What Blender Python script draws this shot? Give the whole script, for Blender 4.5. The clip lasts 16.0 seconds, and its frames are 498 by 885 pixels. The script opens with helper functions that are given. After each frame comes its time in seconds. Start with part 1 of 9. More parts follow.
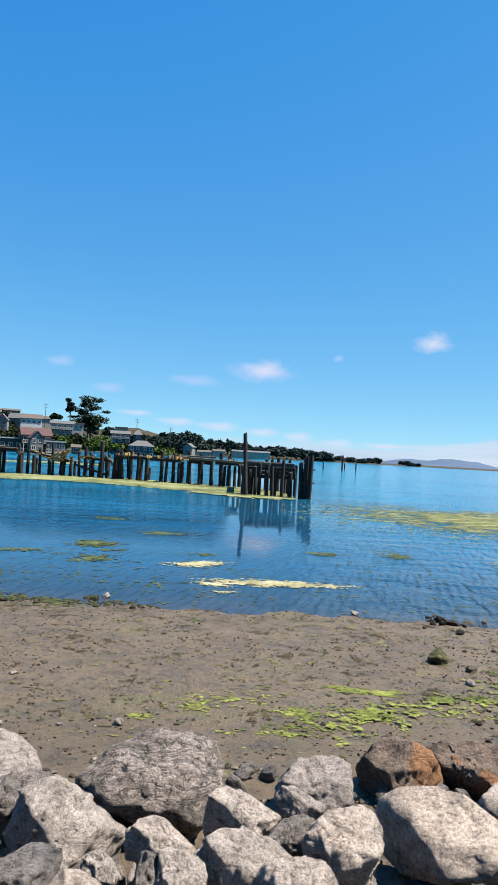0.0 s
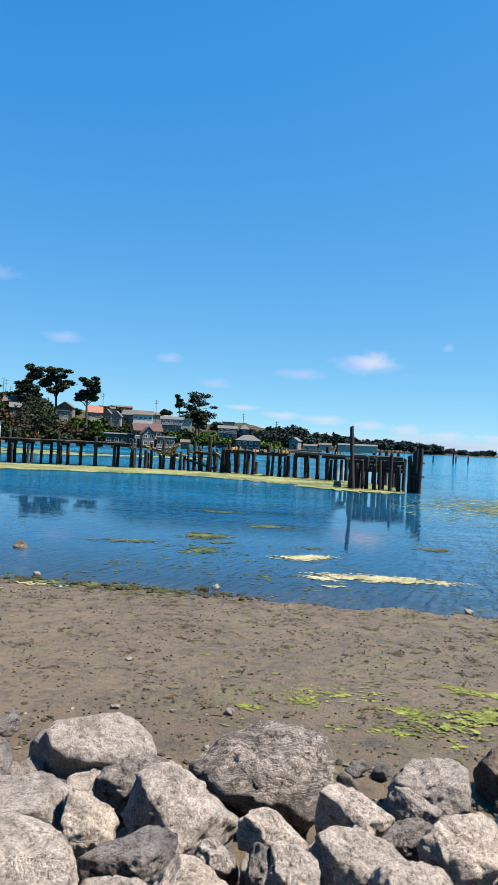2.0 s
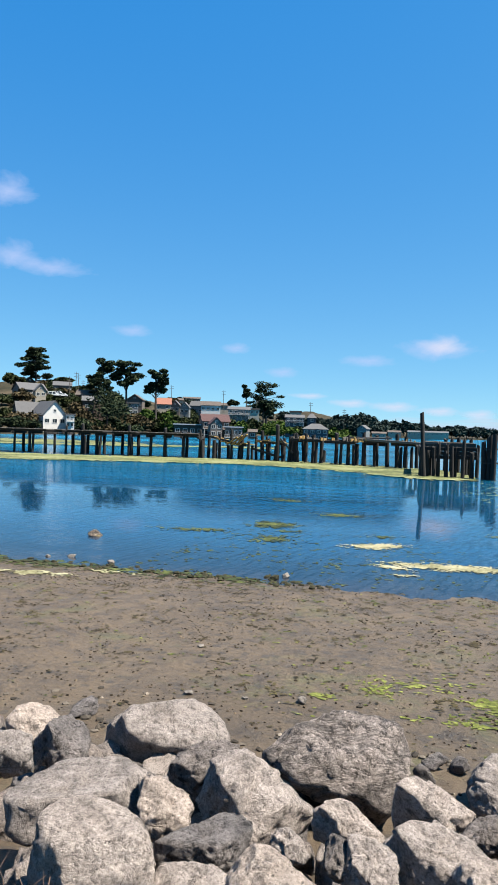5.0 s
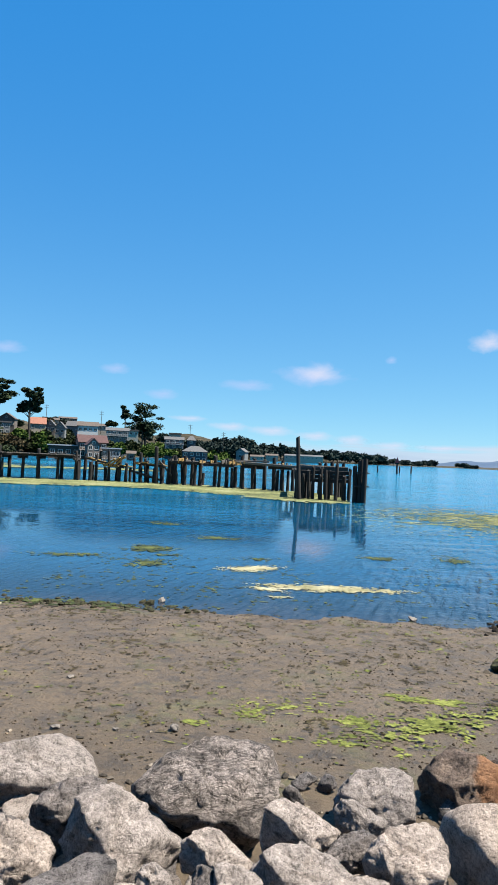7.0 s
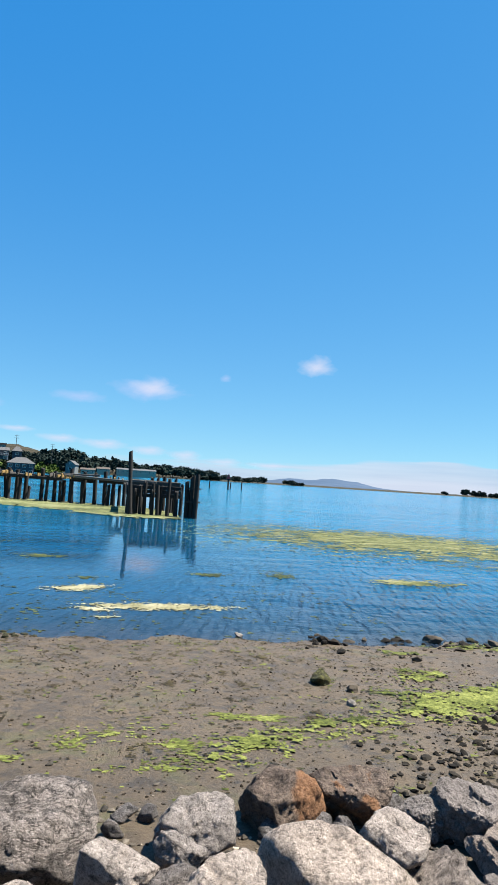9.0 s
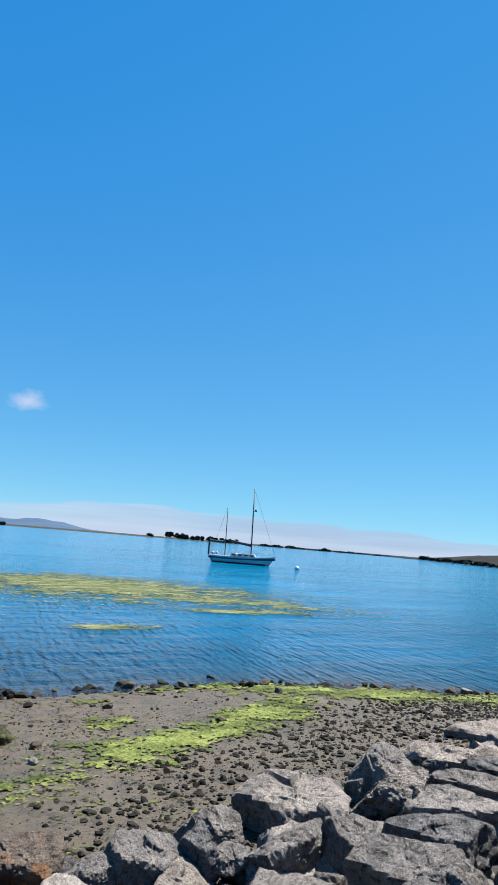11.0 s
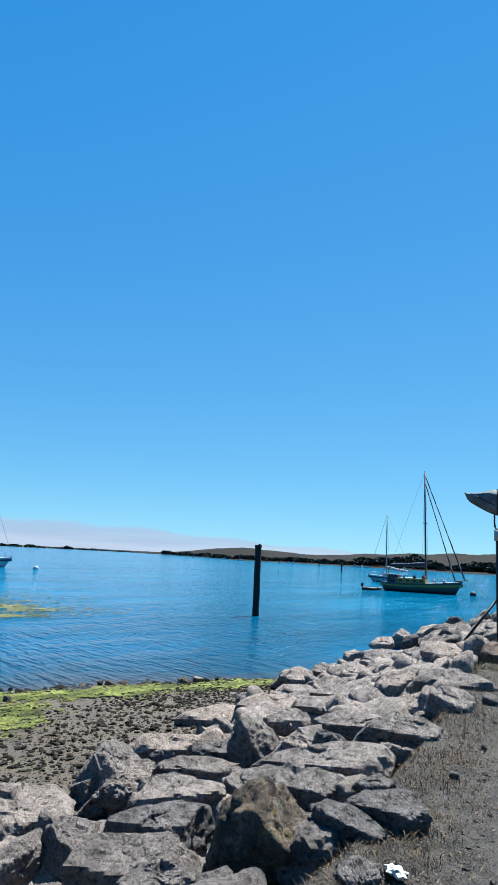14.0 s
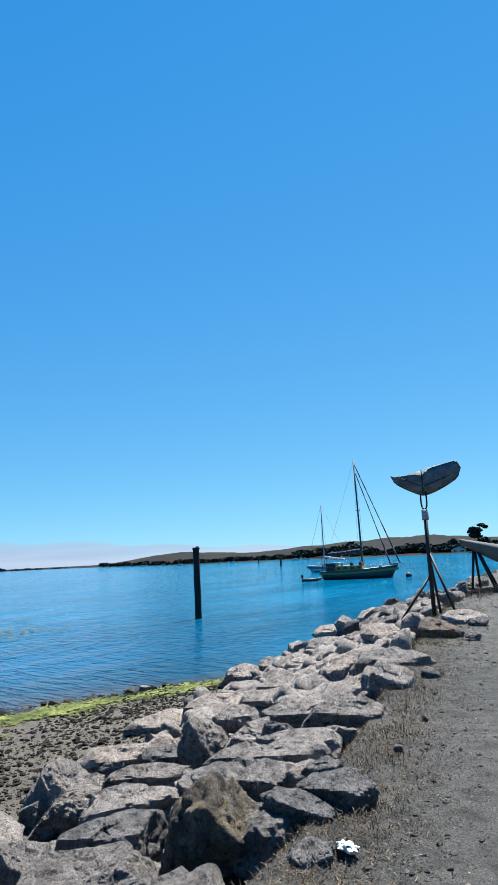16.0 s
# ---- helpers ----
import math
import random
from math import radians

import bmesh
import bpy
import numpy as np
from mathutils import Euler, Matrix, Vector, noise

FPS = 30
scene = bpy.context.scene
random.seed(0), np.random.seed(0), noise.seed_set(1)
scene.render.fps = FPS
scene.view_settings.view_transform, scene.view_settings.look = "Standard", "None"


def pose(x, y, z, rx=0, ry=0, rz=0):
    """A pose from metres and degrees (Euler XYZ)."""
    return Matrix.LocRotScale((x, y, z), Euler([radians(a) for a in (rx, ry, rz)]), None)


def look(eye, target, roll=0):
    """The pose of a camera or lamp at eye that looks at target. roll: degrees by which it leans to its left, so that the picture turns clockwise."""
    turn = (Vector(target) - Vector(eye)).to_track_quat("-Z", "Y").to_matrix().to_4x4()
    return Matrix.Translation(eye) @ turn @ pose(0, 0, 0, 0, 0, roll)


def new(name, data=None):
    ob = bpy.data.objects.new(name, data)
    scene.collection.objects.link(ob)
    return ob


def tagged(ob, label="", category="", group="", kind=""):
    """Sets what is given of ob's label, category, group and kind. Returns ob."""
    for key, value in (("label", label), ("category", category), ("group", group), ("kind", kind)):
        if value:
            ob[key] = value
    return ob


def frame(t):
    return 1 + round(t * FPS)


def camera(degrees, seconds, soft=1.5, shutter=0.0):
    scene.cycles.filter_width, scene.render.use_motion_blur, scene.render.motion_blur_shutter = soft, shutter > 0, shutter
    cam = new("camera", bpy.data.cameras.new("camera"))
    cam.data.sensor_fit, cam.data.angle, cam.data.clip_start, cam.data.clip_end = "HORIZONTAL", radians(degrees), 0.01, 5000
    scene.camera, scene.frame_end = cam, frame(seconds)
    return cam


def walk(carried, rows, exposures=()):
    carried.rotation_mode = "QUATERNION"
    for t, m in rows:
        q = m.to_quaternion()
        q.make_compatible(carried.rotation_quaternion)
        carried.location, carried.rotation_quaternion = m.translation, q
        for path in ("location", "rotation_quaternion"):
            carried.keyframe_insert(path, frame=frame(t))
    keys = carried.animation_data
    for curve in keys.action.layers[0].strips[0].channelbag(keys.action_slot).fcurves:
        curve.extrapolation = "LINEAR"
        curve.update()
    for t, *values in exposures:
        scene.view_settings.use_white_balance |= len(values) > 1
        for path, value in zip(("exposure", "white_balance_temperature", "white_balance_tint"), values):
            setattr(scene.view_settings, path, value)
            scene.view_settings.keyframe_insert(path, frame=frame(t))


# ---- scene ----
cam = camera(40.43, 16.0, 0.75)
PATH = [
    (0, pose(0.027, 0.223, 2.962, 91.154, -3.205, 0.000)),
    (0.5, pose(0.023, 0.249, 2.956, 91.060, -2.857, 2.794)),
    (1, pose(0.017, 0.242, 2.961, 90.848, -2.652, 5.044)),
    (1.5, pose(0.012, 0.255, 2.957, 90.445, -2.778, 7.014)),
    (2, pose(0.013, 0.260, 2.956, 90.169, -2.764, 8.971)),
    (2.5, pose(0.013, 0.269, 2.955, 90.043, -2.517, 11.382)),
    (3, pose(0.010, 0.271, 2.950, 90.138, -2.099, 12.872)),
    (3.2, pose(0.014, 0.268, 2.951, 90.380, -1.785, 13.310)),
    (5.3, pose(-0.006, 0.317, 2.938, 88.784, -1.803, 14.708)),
    (5.5, pose(-0.007, 0.315, 2.940, 88.622, -2.165, 13.787)),
    (6, pose(0.001, 0.318, 2.939, 88.612, -2.264, 10.804)),
    (6.5, pose(0.024, 0.319, 2.940, 89.493, -2.562, 6.404)),
    (7, pose(0.029, 0.313, 2.953, 91.306, -2.470, 4.482)),
    (7.5, pose(0.033, 0.334, 2.958, 91.821, -3.071, 0.591)),
    (8, pose(0.040, 0.337, 2.976, 92.674, -2.751, -4.592)),
    (8.2, pose(0.035, 0.355, 2.980, 92.818, -2.582, -5.466)),
    (10.3, pose(0.114, 0.403, 3.005, 96.113, -5.701, -24.366)),
    (10.5, pose(0.128, 0.419, 3.009, 96.760, -5.419, -27.664)),
    (11, pose(0.127, 0.338, 3.048, 98.527, -4.623, -34.027)),
    (11.5, pose(0.158, 0.349, 3.052, 99.113, -4.026, -38.121)),
    (12, pose(0.192, 0.353, 3.049, 99.922, -5.299, -43.024)),
    (12.5, pose(0.201, 0.330, 3.062, 100.255, -5.166, -46.501)),
    (13, pose(0.221, 0.328, 3.063, 99.866, -4.990, -50.033)),
    (13.5, pose(0.211, 0.279, 3.071, 99.652, -3.434, -53.169)),
    (14, pose(0.189, 0.251, 3.081, 99.579, -2.757, -55.269)),
    (14.5, pose(0.230, 0.261, 3.054, 100.290, -1.973, -56.182)),
    (15, pose(0.182, 0.224, 3.065, 99.882, -0.661, -58.718)),
    (15.5, pose(0.202, 0.207, 3.051, 99.547, 1.744, -59.691)),
    (16, pose(0.210, 0.198, 3.046, 99.653, 2.896, -60.323)),
]
walk(cam, PATH, [(0.0, 1.71, 6500, 10), (8.0, 1.71, 6500, 10), (10.5, 1.63, 6100, 6), (11.2, 1.52, 5950, 5.5), (16.0, 1.58, 5900, 5)])

# ---- daylight: clear midday sky and one sun, high over the bay ----
SUN_BEARING, SUN_HEIGHT = 90.0, 62.0  # degrees clockwise from +y, degrees above the horizon
world = bpy.data.worlds.new("sky")
scene.world = world
world.use_nodes = True
wn, wl = world.node_tree.nodes, world.node_tree.links
sky = wn.new("ShaderNodeTexSky")
sky.sky_type = "NISHITA"
sky.sun_disc = False
sky.sun_elevation = radians(SUN_HEIGHT)
sky.sun_rotation = radians(SUN_BEARING)
sky.altitude = 3000.0
sky.air_density, sky.dust_density, sky.ozone_density = 1.0, 0.0, 6.0
# the film's azure: the sky's own gradient, evened out towards the zenith
even = wn.new("ShaderNodeGamma")
even.inputs["Gamma"].default_value = 0.5
wl.new(sky.outputs["Color"], even.inputs["Color"])
deep = wn.new("ShaderNodeMix")
deep.data_type, deep.blend_type = "RGBA", "MULTIPLY"
deep.inputs[0].default_value = 1.0
deep.inputs[7].default_value = (0.224, 0.287, 0.190, 1)
wl.new(even.outputs["Color"], deep.inputs[6])
less = wn.new("ShaderNodeMix")
less.data_type, less.blend_type = "RGBA", "SUBTRACT"
less.inputs[0].default_value = 1.0
less.inputs[7].default_value = (0.140, 0.069, 0.0, 1)
wl.new(deep.outputs[2], less.inputs[6])
azure = wn.new("ShaderNodeMix")
azure.data_type, azure.blend_type = "RGBA", "ADD"
azure.inputs[0].default_value = 1.0
azure.inputs[7].default_value = (0.0, 0.0, 0.318, 1)
wl.new(less.outputs[2], azure.inputs[6])
background = wn["Background"]
background.inputs["Strength"].default_value = 0.36
wl.new(azure.outputs[2], background.inputs["Color"])

sun = new("sun", bpy.data.lights.new("sun", "SUN"))
sun.data.energy = 5.0
sun.data.angle = radians(0.53)
sun.data.color = (1.0, 0.94, 0.84)
ray = Vector((math.sin(radians(SUN_BEARING)) * math.cos(radians(SUN_HEIGHT)),
              math.cos(radians(SUN_BEARING)) * math.cos(radians(SUN_HEIGHT)), math.sin(radians(SUN_HEIGHT))))
sun.matrix_world = look(ray * 100, (0, 0, 0))


# ---- mesh helpers ----
def mesh_object(name, bm, material, parent=None, smooth=False):
    me = bpy.data.meshes.new(name)
    bm.to_mesh(me)
    bm.free()
    if smooth:
        me.polygons.foreach_set("use_smooth", [True] * len(me.polygons))
    for m in (material if isinstance(material, (list, tuple)) else [material]):
        me.materials.append(m)
    ob = new(name, me)
    if parent:
        ob.parent = parent
    return ob


def part(name, bm, material, parent, label="", smooth=False):
    """One mesh under a thing or under a part, in the thing's own axes."""
    return tagged(mesh_object(name, bm, material, parent, smooth), label)


def thing(name, m, label, category, group=""):
    ob = new(name)
    ob.empty_display_size = 0.2
    ob.matrix_world = m
    return tagged(ob, label, category, group)


def raw_object(name, verts, faces, material, smooth=False, parent=None):
    me = bpy.data.meshes.new(name)
    me.from_pydata([tuple(v) for v in verts], [], [tuple(f) for f in faces])
    if smooth:
        me.polygons.foreach_set("use_smooth", [True] * len(me.polygons))
    me.materials.append(material)
    ob = new(name, me)
    if parent:
        ob.parent = parent
    return ob


def box(bm, sx, sy, sz, m=Matrix()):
    return bmesh.ops.create_cube(bm, size=1.0, matrix=m @ Matrix.Diagonal((sx, sy, sz, 1)))["verts"]


def slab(bm, x0, x1, y0, y1, z0, z1):
    return box(bm, x1 - x0, y1 - y0, z1 - z0, Matrix.Translation(((x0 + x1) / 2, (y0 + y1) / 2, (z0 + z1) / 2)))


def rod(bm, p, q, r0, r1=None, seg=8):
    p, q = Vector(p), Vector(q)
    m = Matrix.Translation((p + q) / 2) @ (q - p).to_track_quat("Z", "Y").to_matrix().to_4x4()
    return bmesh.ops.create_cone(bm, cap_ends=True, segments=seg, radius1=r0, radius2=r0 if r1 is None else r1, depth=(q - p).length, matrix=m)["verts"]


def prism(bm, outline, y0, y1):
    """A plate with the outline (x, z) from y0 to y1."""
    a = [bm.verts.new((x, y0, z)) for x, z in outline]
    b = [bm.verts.new((x, y1, z)) for x, z in outline]
    n = len(a)
    bm.faces.new(a)
    bm.faces.new(b[::-1])
    for i in range(n):
        bm.faces.new((a[i], b[i], b[(i + 1) % n], a[(i + 1) % n]))
    bmesh.ops.recalc_face_normals(bm, faces=bm.faces[:])


def polar(bearing, distance):
    """Place in plan: degrees to the left of +y, metres from the lookout."""
    b = radians(bearing)
    return -math.sin(b) * distance, math.cos(b) * distance


# ---- node helpers ----
def material(name):
    m = bpy.data.materials.new(name)
    m.use_nodes = True
    return m, m.node_tree.nodes, m.node_tree.links, m.node_tree.nodes["Principled BSDF"]


def coords(n, l, scale=(1, 1, 1), space="Object"):
    tc = n.new("ShaderNodeTexCoord")
    mp = n.new("ShaderNodeMapping")
    mp.inputs["Scale"].default_value = scale
    l.new(tc.outputs[space], mp.inputs["Vector"])
    return mp.outputs["Vector"]


def noise_tex(n, l, vec, scale, detail=6.0, rough=0.6, distort=0.0):
    t = n.new("ShaderNodeTexNoise")
    t.inputs["Scale"].default_value, t.inputs["Detail"].default_value = scale, detail
    t.inputs["Roughness"].default_value, t.inputs["Distortion"].default_value = rough, distort
    if vec is not None:
        l.new(vec, t.inputs["Vector"])
    return t.outputs["Fac"]


def voronoi_tex(n, l, vec, scale, feature="F1"):
    t = n.new("ShaderNodeTexVoronoi")
    t.feature = feature
    t.inputs["Scale"].default_value = scale
    l.new(vec, t.inputs["Vector"])
    return t.outputs["Distance"]


def ramp(n, l, fac, stops):
    r = n.new("ShaderNodeValToRGB")
    while len(r.color_ramp.elements) < len(stops):
        r.color_ramp.elements.new(0.5)
    for e, (p, c) in zip(r.color_ramp.elements, stops):
        e.position = p
        e.color = (*c, 1) if isinstance(c, (tuple, list)) else (c, c, c, 1)
    l.new(fac, r.inputs["Fac"])
    return r.outputs["Color"]


def mix(n, l, fac, a, b, mode="MIX"):
    x = n.new("ShaderNodeMix")
    x.data_type, x.blend_type = "RGBA", mode
    for key, v in ((0, fac), (6, a), (7, b)):
        if isinstance(v, bpy.types.NodeSocket):
            l.new(v, x.inputs[key])
        else:
            x.inputs[key].default_value = v if key == 0 else (*v, 1)
    return x.outputs[2]


def math_node(n, l, op, a, b=0.0, clamp=False):
    x = n.new("ShaderNodeMath")
    x.operation, x.use_clamp = op, clamp
    for key, v in ((0, a), (1, b)):
        if isinstance(v, bpy.types.NodeSocket):
            l.new(v, x.inputs[key])
        else:
            x.inputs[key].default_value = v
    return x.outputs[0]


def bump(n, l, height, bsdf, strength=0.5, distance=0.02, before=None):
    b = n.new("ShaderNodeBump")
    b.inputs["Strength"].default_value, b.inputs["Distance"].default_value = strength, distance
    l.new(height, b.inputs["Height"])
    if before is not None:
        l.new(before, b.inputs["Normal"])
    l.new(b.outputs["Normal"], bsdf.inputs["Normal"])
    return b.outputs["Normal"]


def object_random(n):
    return n.new("ShaderNodeObjectInfo").outputs["Random"]


# ---- materials ----
def plain(name, colour, rough=0.7, metal=0.0, vary=0.25, scale=3.0, bump_d=0.0, island=False, gloss=0.5):
    """Paint, wood or metal with blotches and grain."""
    m, n, l, b = material(name)
    v = coords(n, l)
    big, fine = noise_tex(n, l, v, scale), noise_tex(n, l, v, scale * 9)
    f = math_node(n, l, "ADD", math_node(n, l, "MULTIPLY", big, 0.6), math_node(n, l, "MULTIPLY", fine, 0.4))
    lo, hi = [c * (1 - vary) for c in colour], [min(1, c * (1 + vary)) for c in colour]
    c = ramp(n, l, f, [(0.3, lo), (0.7, hi)])
    if island:
        c = mix(n, l, 1.0, c, ramp(n, l, n.new("ShaderNodeNewGeometry").outputs["Random Per Island"], [(0, 0.35), (0.6, 1.0), (0.88, 1.7), (1, 6.0)]), "MULTIPLY")
    l.new(c, b.inputs["Base Color"])
    b.inputs["Roughness"].default_value, b.inputs["Metallic"].default_value = rough, metal
    b.inputs["Specular IOR Level"].default_value = gloss
    if bump_d:
        bump(n, l, f, b, 0.6, bump_d)
    return m


def rock_material(name, pale, mid, dark, pit=0.5, layers=0.0, rust=0.0, lichen=0.0, grain=1.0, split=False):
    m, n, l, b = material(name)
    v = coords(n, l)
    big = noise_tex(n, l, v, 2.6, 10, 0.68, 0.5)
    fine = noise_tex(n, l, v, 15, 10, 0.78, 0.3)
    grit = noise_tex(n, l, v, 70, 5, 0.75)
    c = ramp(n, l, big, [(0.38, dark), (0.48, mid), (0.59, pale)])
    c = mix(n, l, 0.9, c, ramp(n, l, fine, [(0.40, max(0.1, 0.95 - 0.4 * grain)), (0.46, 0.97 - 0.09 * grain), (0.53, 1.02), (0.62, 1.05 + 0.1 * grain)]), "MULTIPLY")
    c = mix(n, l, 0.62, c, ramp(n, l, grit, [(0.38, 0.42), (0.50, 1.02), (0.64, 1.5)]), "MULTIPLY")
    tone = ramp(n, l, object_random(n), [(0.0, (0.70, 0.70, 0.71)), (0.5, (0.98, 0.96, 0.95)), (1.0, (1.12, 1.05, 0.98))])
    c = mix(n, l, 1.0, c, tone, "MULTIPLY")
    # hairline cracks, broken up
    wob = n.new("ShaderNodeVectorMath")
    wob.operation = "ADD"
    l.new(v, wob.inputs[0])
    nz = n.new("ShaderNodeTexNoise")
    nz.inputs["Scale"].default_value, nz.inputs["Detail"].default_value = 5.0, 5.0
    l.new(v, nz.inputs["Vector"])
    sc = n.new("ShaderNodeVectorMath")
    sc.operation = "SCALE"
    sc.inputs["Scale"].default_value = 0.22
    l.new(nz.outputs["Color"], sc.inputs[0])
    l.new(sc.outputs[0], wob.inputs[1])
    crack = ramp(n, l, voronoi_tex(n, l, wob.outputs[0], 4.5, "DISTANCE_TO_EDGE"), [(0.0, 1.0), (0.014, 0.0)])
    crack = math_node(n, l, "MULTIPLY", crack, ramp(n, l, big, [(0.50, 0.0), (0.60, 1.0)]))
    c = mix(n, l, math_node(n, l, "MULTIPLY", crack, 0.45), c, [q * 0.3 for q in dark])
    holes = ramp(n, l, noise_tex(n, l, v, 30, 4, 0.65, 0.6), [(0.31, 0.0), (0.37, 1.0)])
    tiny = ramp(n, l, noise_tex(n, l, v, 85, 3, 0.6), [(0.33, 0.0), (0.40, 1.0)])
    holes = math_node(n, l, "MULTIPLY", holes, tiny)
    where = ramp(n, l, noise_tex(n, l, v, 5, 5), [(0.38, 0.15), (0.56, 1.0)])
    hole = math_node(n, l, "MULTIPLY", math_node(n, l, "SUBTRACT", 1.0, holes), where)
    c = mix(n, l, math_node(n, l, "MULTIPLY", hole, 0.9 * pit), c, [q * 0.35 for q in dark])
    if rust:
        r = ramp(n, l, noise_tex(n, l, v, 1.5, 5, 0.6, 0.8), [(0.62 - 0.04 * rust, 0.0), (0.66 - 0.04 * rust, 1.0)])
        if split:  # the freshly broken side has rusted through
            gx = n.new("ShaderNodeSeparateXYZ")
            l.new(wob.outputs[0], gx.inputs[0])
            r = ramp(n, l, gx.outputs["X"], [(0.19, 0.0), (0.23, 1.0)])
        c = mix(n, l, math_node(n, l, "MULTIPLY", r, 0.75), c, mix(n, l, 1.0, (0.3536, 0.1632, 0.068), ramp(n, l, fine, [(0.36, 0.3), (0.6, 1.1)]), "MULTIPLY"))
    if lichen:
        r = ramp(n, l, noise_tex(n, l, v, 3.2, 8, 0.7, 0.6), [(0.56, 0.0), (0.60, 1.0)])
        spots = ramp(n, l, noise_tex(n, l, v, 30, 4, 0.7), [(0.44, 0.0), (0.56, 1.0)])
        c = mix(n, l, math_node(n, l, "MULTIPLY", math_node(n, l, "MULTIPLY", r, spots), lichen), c, (0.2856, 0.204, 0.0238))
        g = ramp(n, l, noise_tex(n, l, v, 4.6, 8, 0.7, 0.6), [(0.58, 0.0), (0.64, 0.8)])
        c = mix(n, l, math_node(n, l, "MULTIPLY", g, lichen), c, (0.272, 0.2584, 0.204))
    l.new(c, b.inputs["Base Color"])
    b.inputs["Roughness"].default_value = 0.9
    b.inputs["Specular IOR Level"].default_value = 0.3
    h = math_node(n, l, "ADD", math_node(n, l, "MULTIPLY", big, 0.5), math_node(n, l, "MULTIPLY", fine, 1.25))
    h = math_node(n, l, "ADD", h, math_node(n, l, "MULTIPLY", grit, 0.3))
    if layers:
        tipped = n.new("ShaderNodeMapping")
        tipped.inputs["Rotation"].default_value = (0.25, 0.42, 0.0)
        tipped.inputs["Scale"].default_value = (0.9, 0.9, 6.5)
        l.new(wob.outputs[0], tipped.inputs["Vector"])
        bed = noise_tex(n, l, tipped.outputs["Vector"], 2.2, 9, 0.62, 0.9)
        seam = ramp(n, l, bed, [(0.455, 0.0), (0.485, 1.0), (0.50, 1.0), (0.53, 0.0)])
        h = math_node(n, l, "ADD", h, math_node(n, l, "MULTIPLY", bed, 0.7 * layers))
        h = math_node(n, l, "SUBTRACT", h, math_node(n, l, "MULTIPLY", seam, 0.20 * layers))
        c = mix(n, l, math_node(n, l, "MULTIPLY", seam, 0.38 * min(layers, 1.6)), c, [q * 0.4 for q in dark])
        l.new(c, b.inputs["Base Color"])
    h = math_node(n, l, "SUBTRACT", h, math_node(n, l, "MULTIPLY", hole, 0.3 * pit))
    h = math_node(n, l, "SUBTRACT", h, math_node(n, l, "MULTIPLY", crack, 0.25))
    bump(n, l, h, b, 1.0, 0.036 * grain)
    return m


ROCK_PALE = rock_material("pale_grey_rock", (0.416, 0.36, 0.32), (0.36, 0.3104, 0.2744), (0.24, 0.2064, 0.1824), 1.0, grain=1.3)
ROCK_MID = rock_material("weathered_grey_rock", (0.345, 0.297, 0.266), (0.276, 0.238, 0.215), (0.180, 0.155, 0.140), 0.8, grain=1.7)
ROCK_GREY = rock_material("layered_grey_rock", (0.372, 0.320, 0.286), (0.300, 0.258, 0.230), (0.146, 0.126, 0.112), 0.4, 1.6, grain=2.3)
ROCK_BROWN = rock_material("rusty_brown_rock", (0.185, 0.1442, 0.117), (0.136, 0.1061, 0.08704), (0.05984, 0.04624, 0.0392), 0.5, 0.3, 2.2, grain=1.7)
ROCK_RUST = rock_material("rust_sided_rock", (0.185, 0.1442, 0.117), (0.136, 0.1061, 0.08704), (0.05984, 0.04624, 0.0392), 0.5, 0.3, 2.2, grain=1.7, split=True)
ROCK_DARK = rock_material("dark_grey_rock", (0.262, 0.236, 0.224), (0.188, 0.170, 0.162), (0.112, 0.102, 0.097), 0.8, grain=2.1)
ROCK_MOSSY = rock_material("lichened_brown_rock", (0.232, 0.188, 0.1376), (0.132, 0.1064, 0.0816), (0.044, 0.036, 0.0296), 1.0, 0.6, 0.0, 0.7, grain=2.8)
ROCK_WEEDY = rock_material("weed_draped_stone", (0.125, 0.120, 0.040), (0.070, 0.070, 0.024), (0.026, 0.026, 0.012), 1.0, grain=2.4)


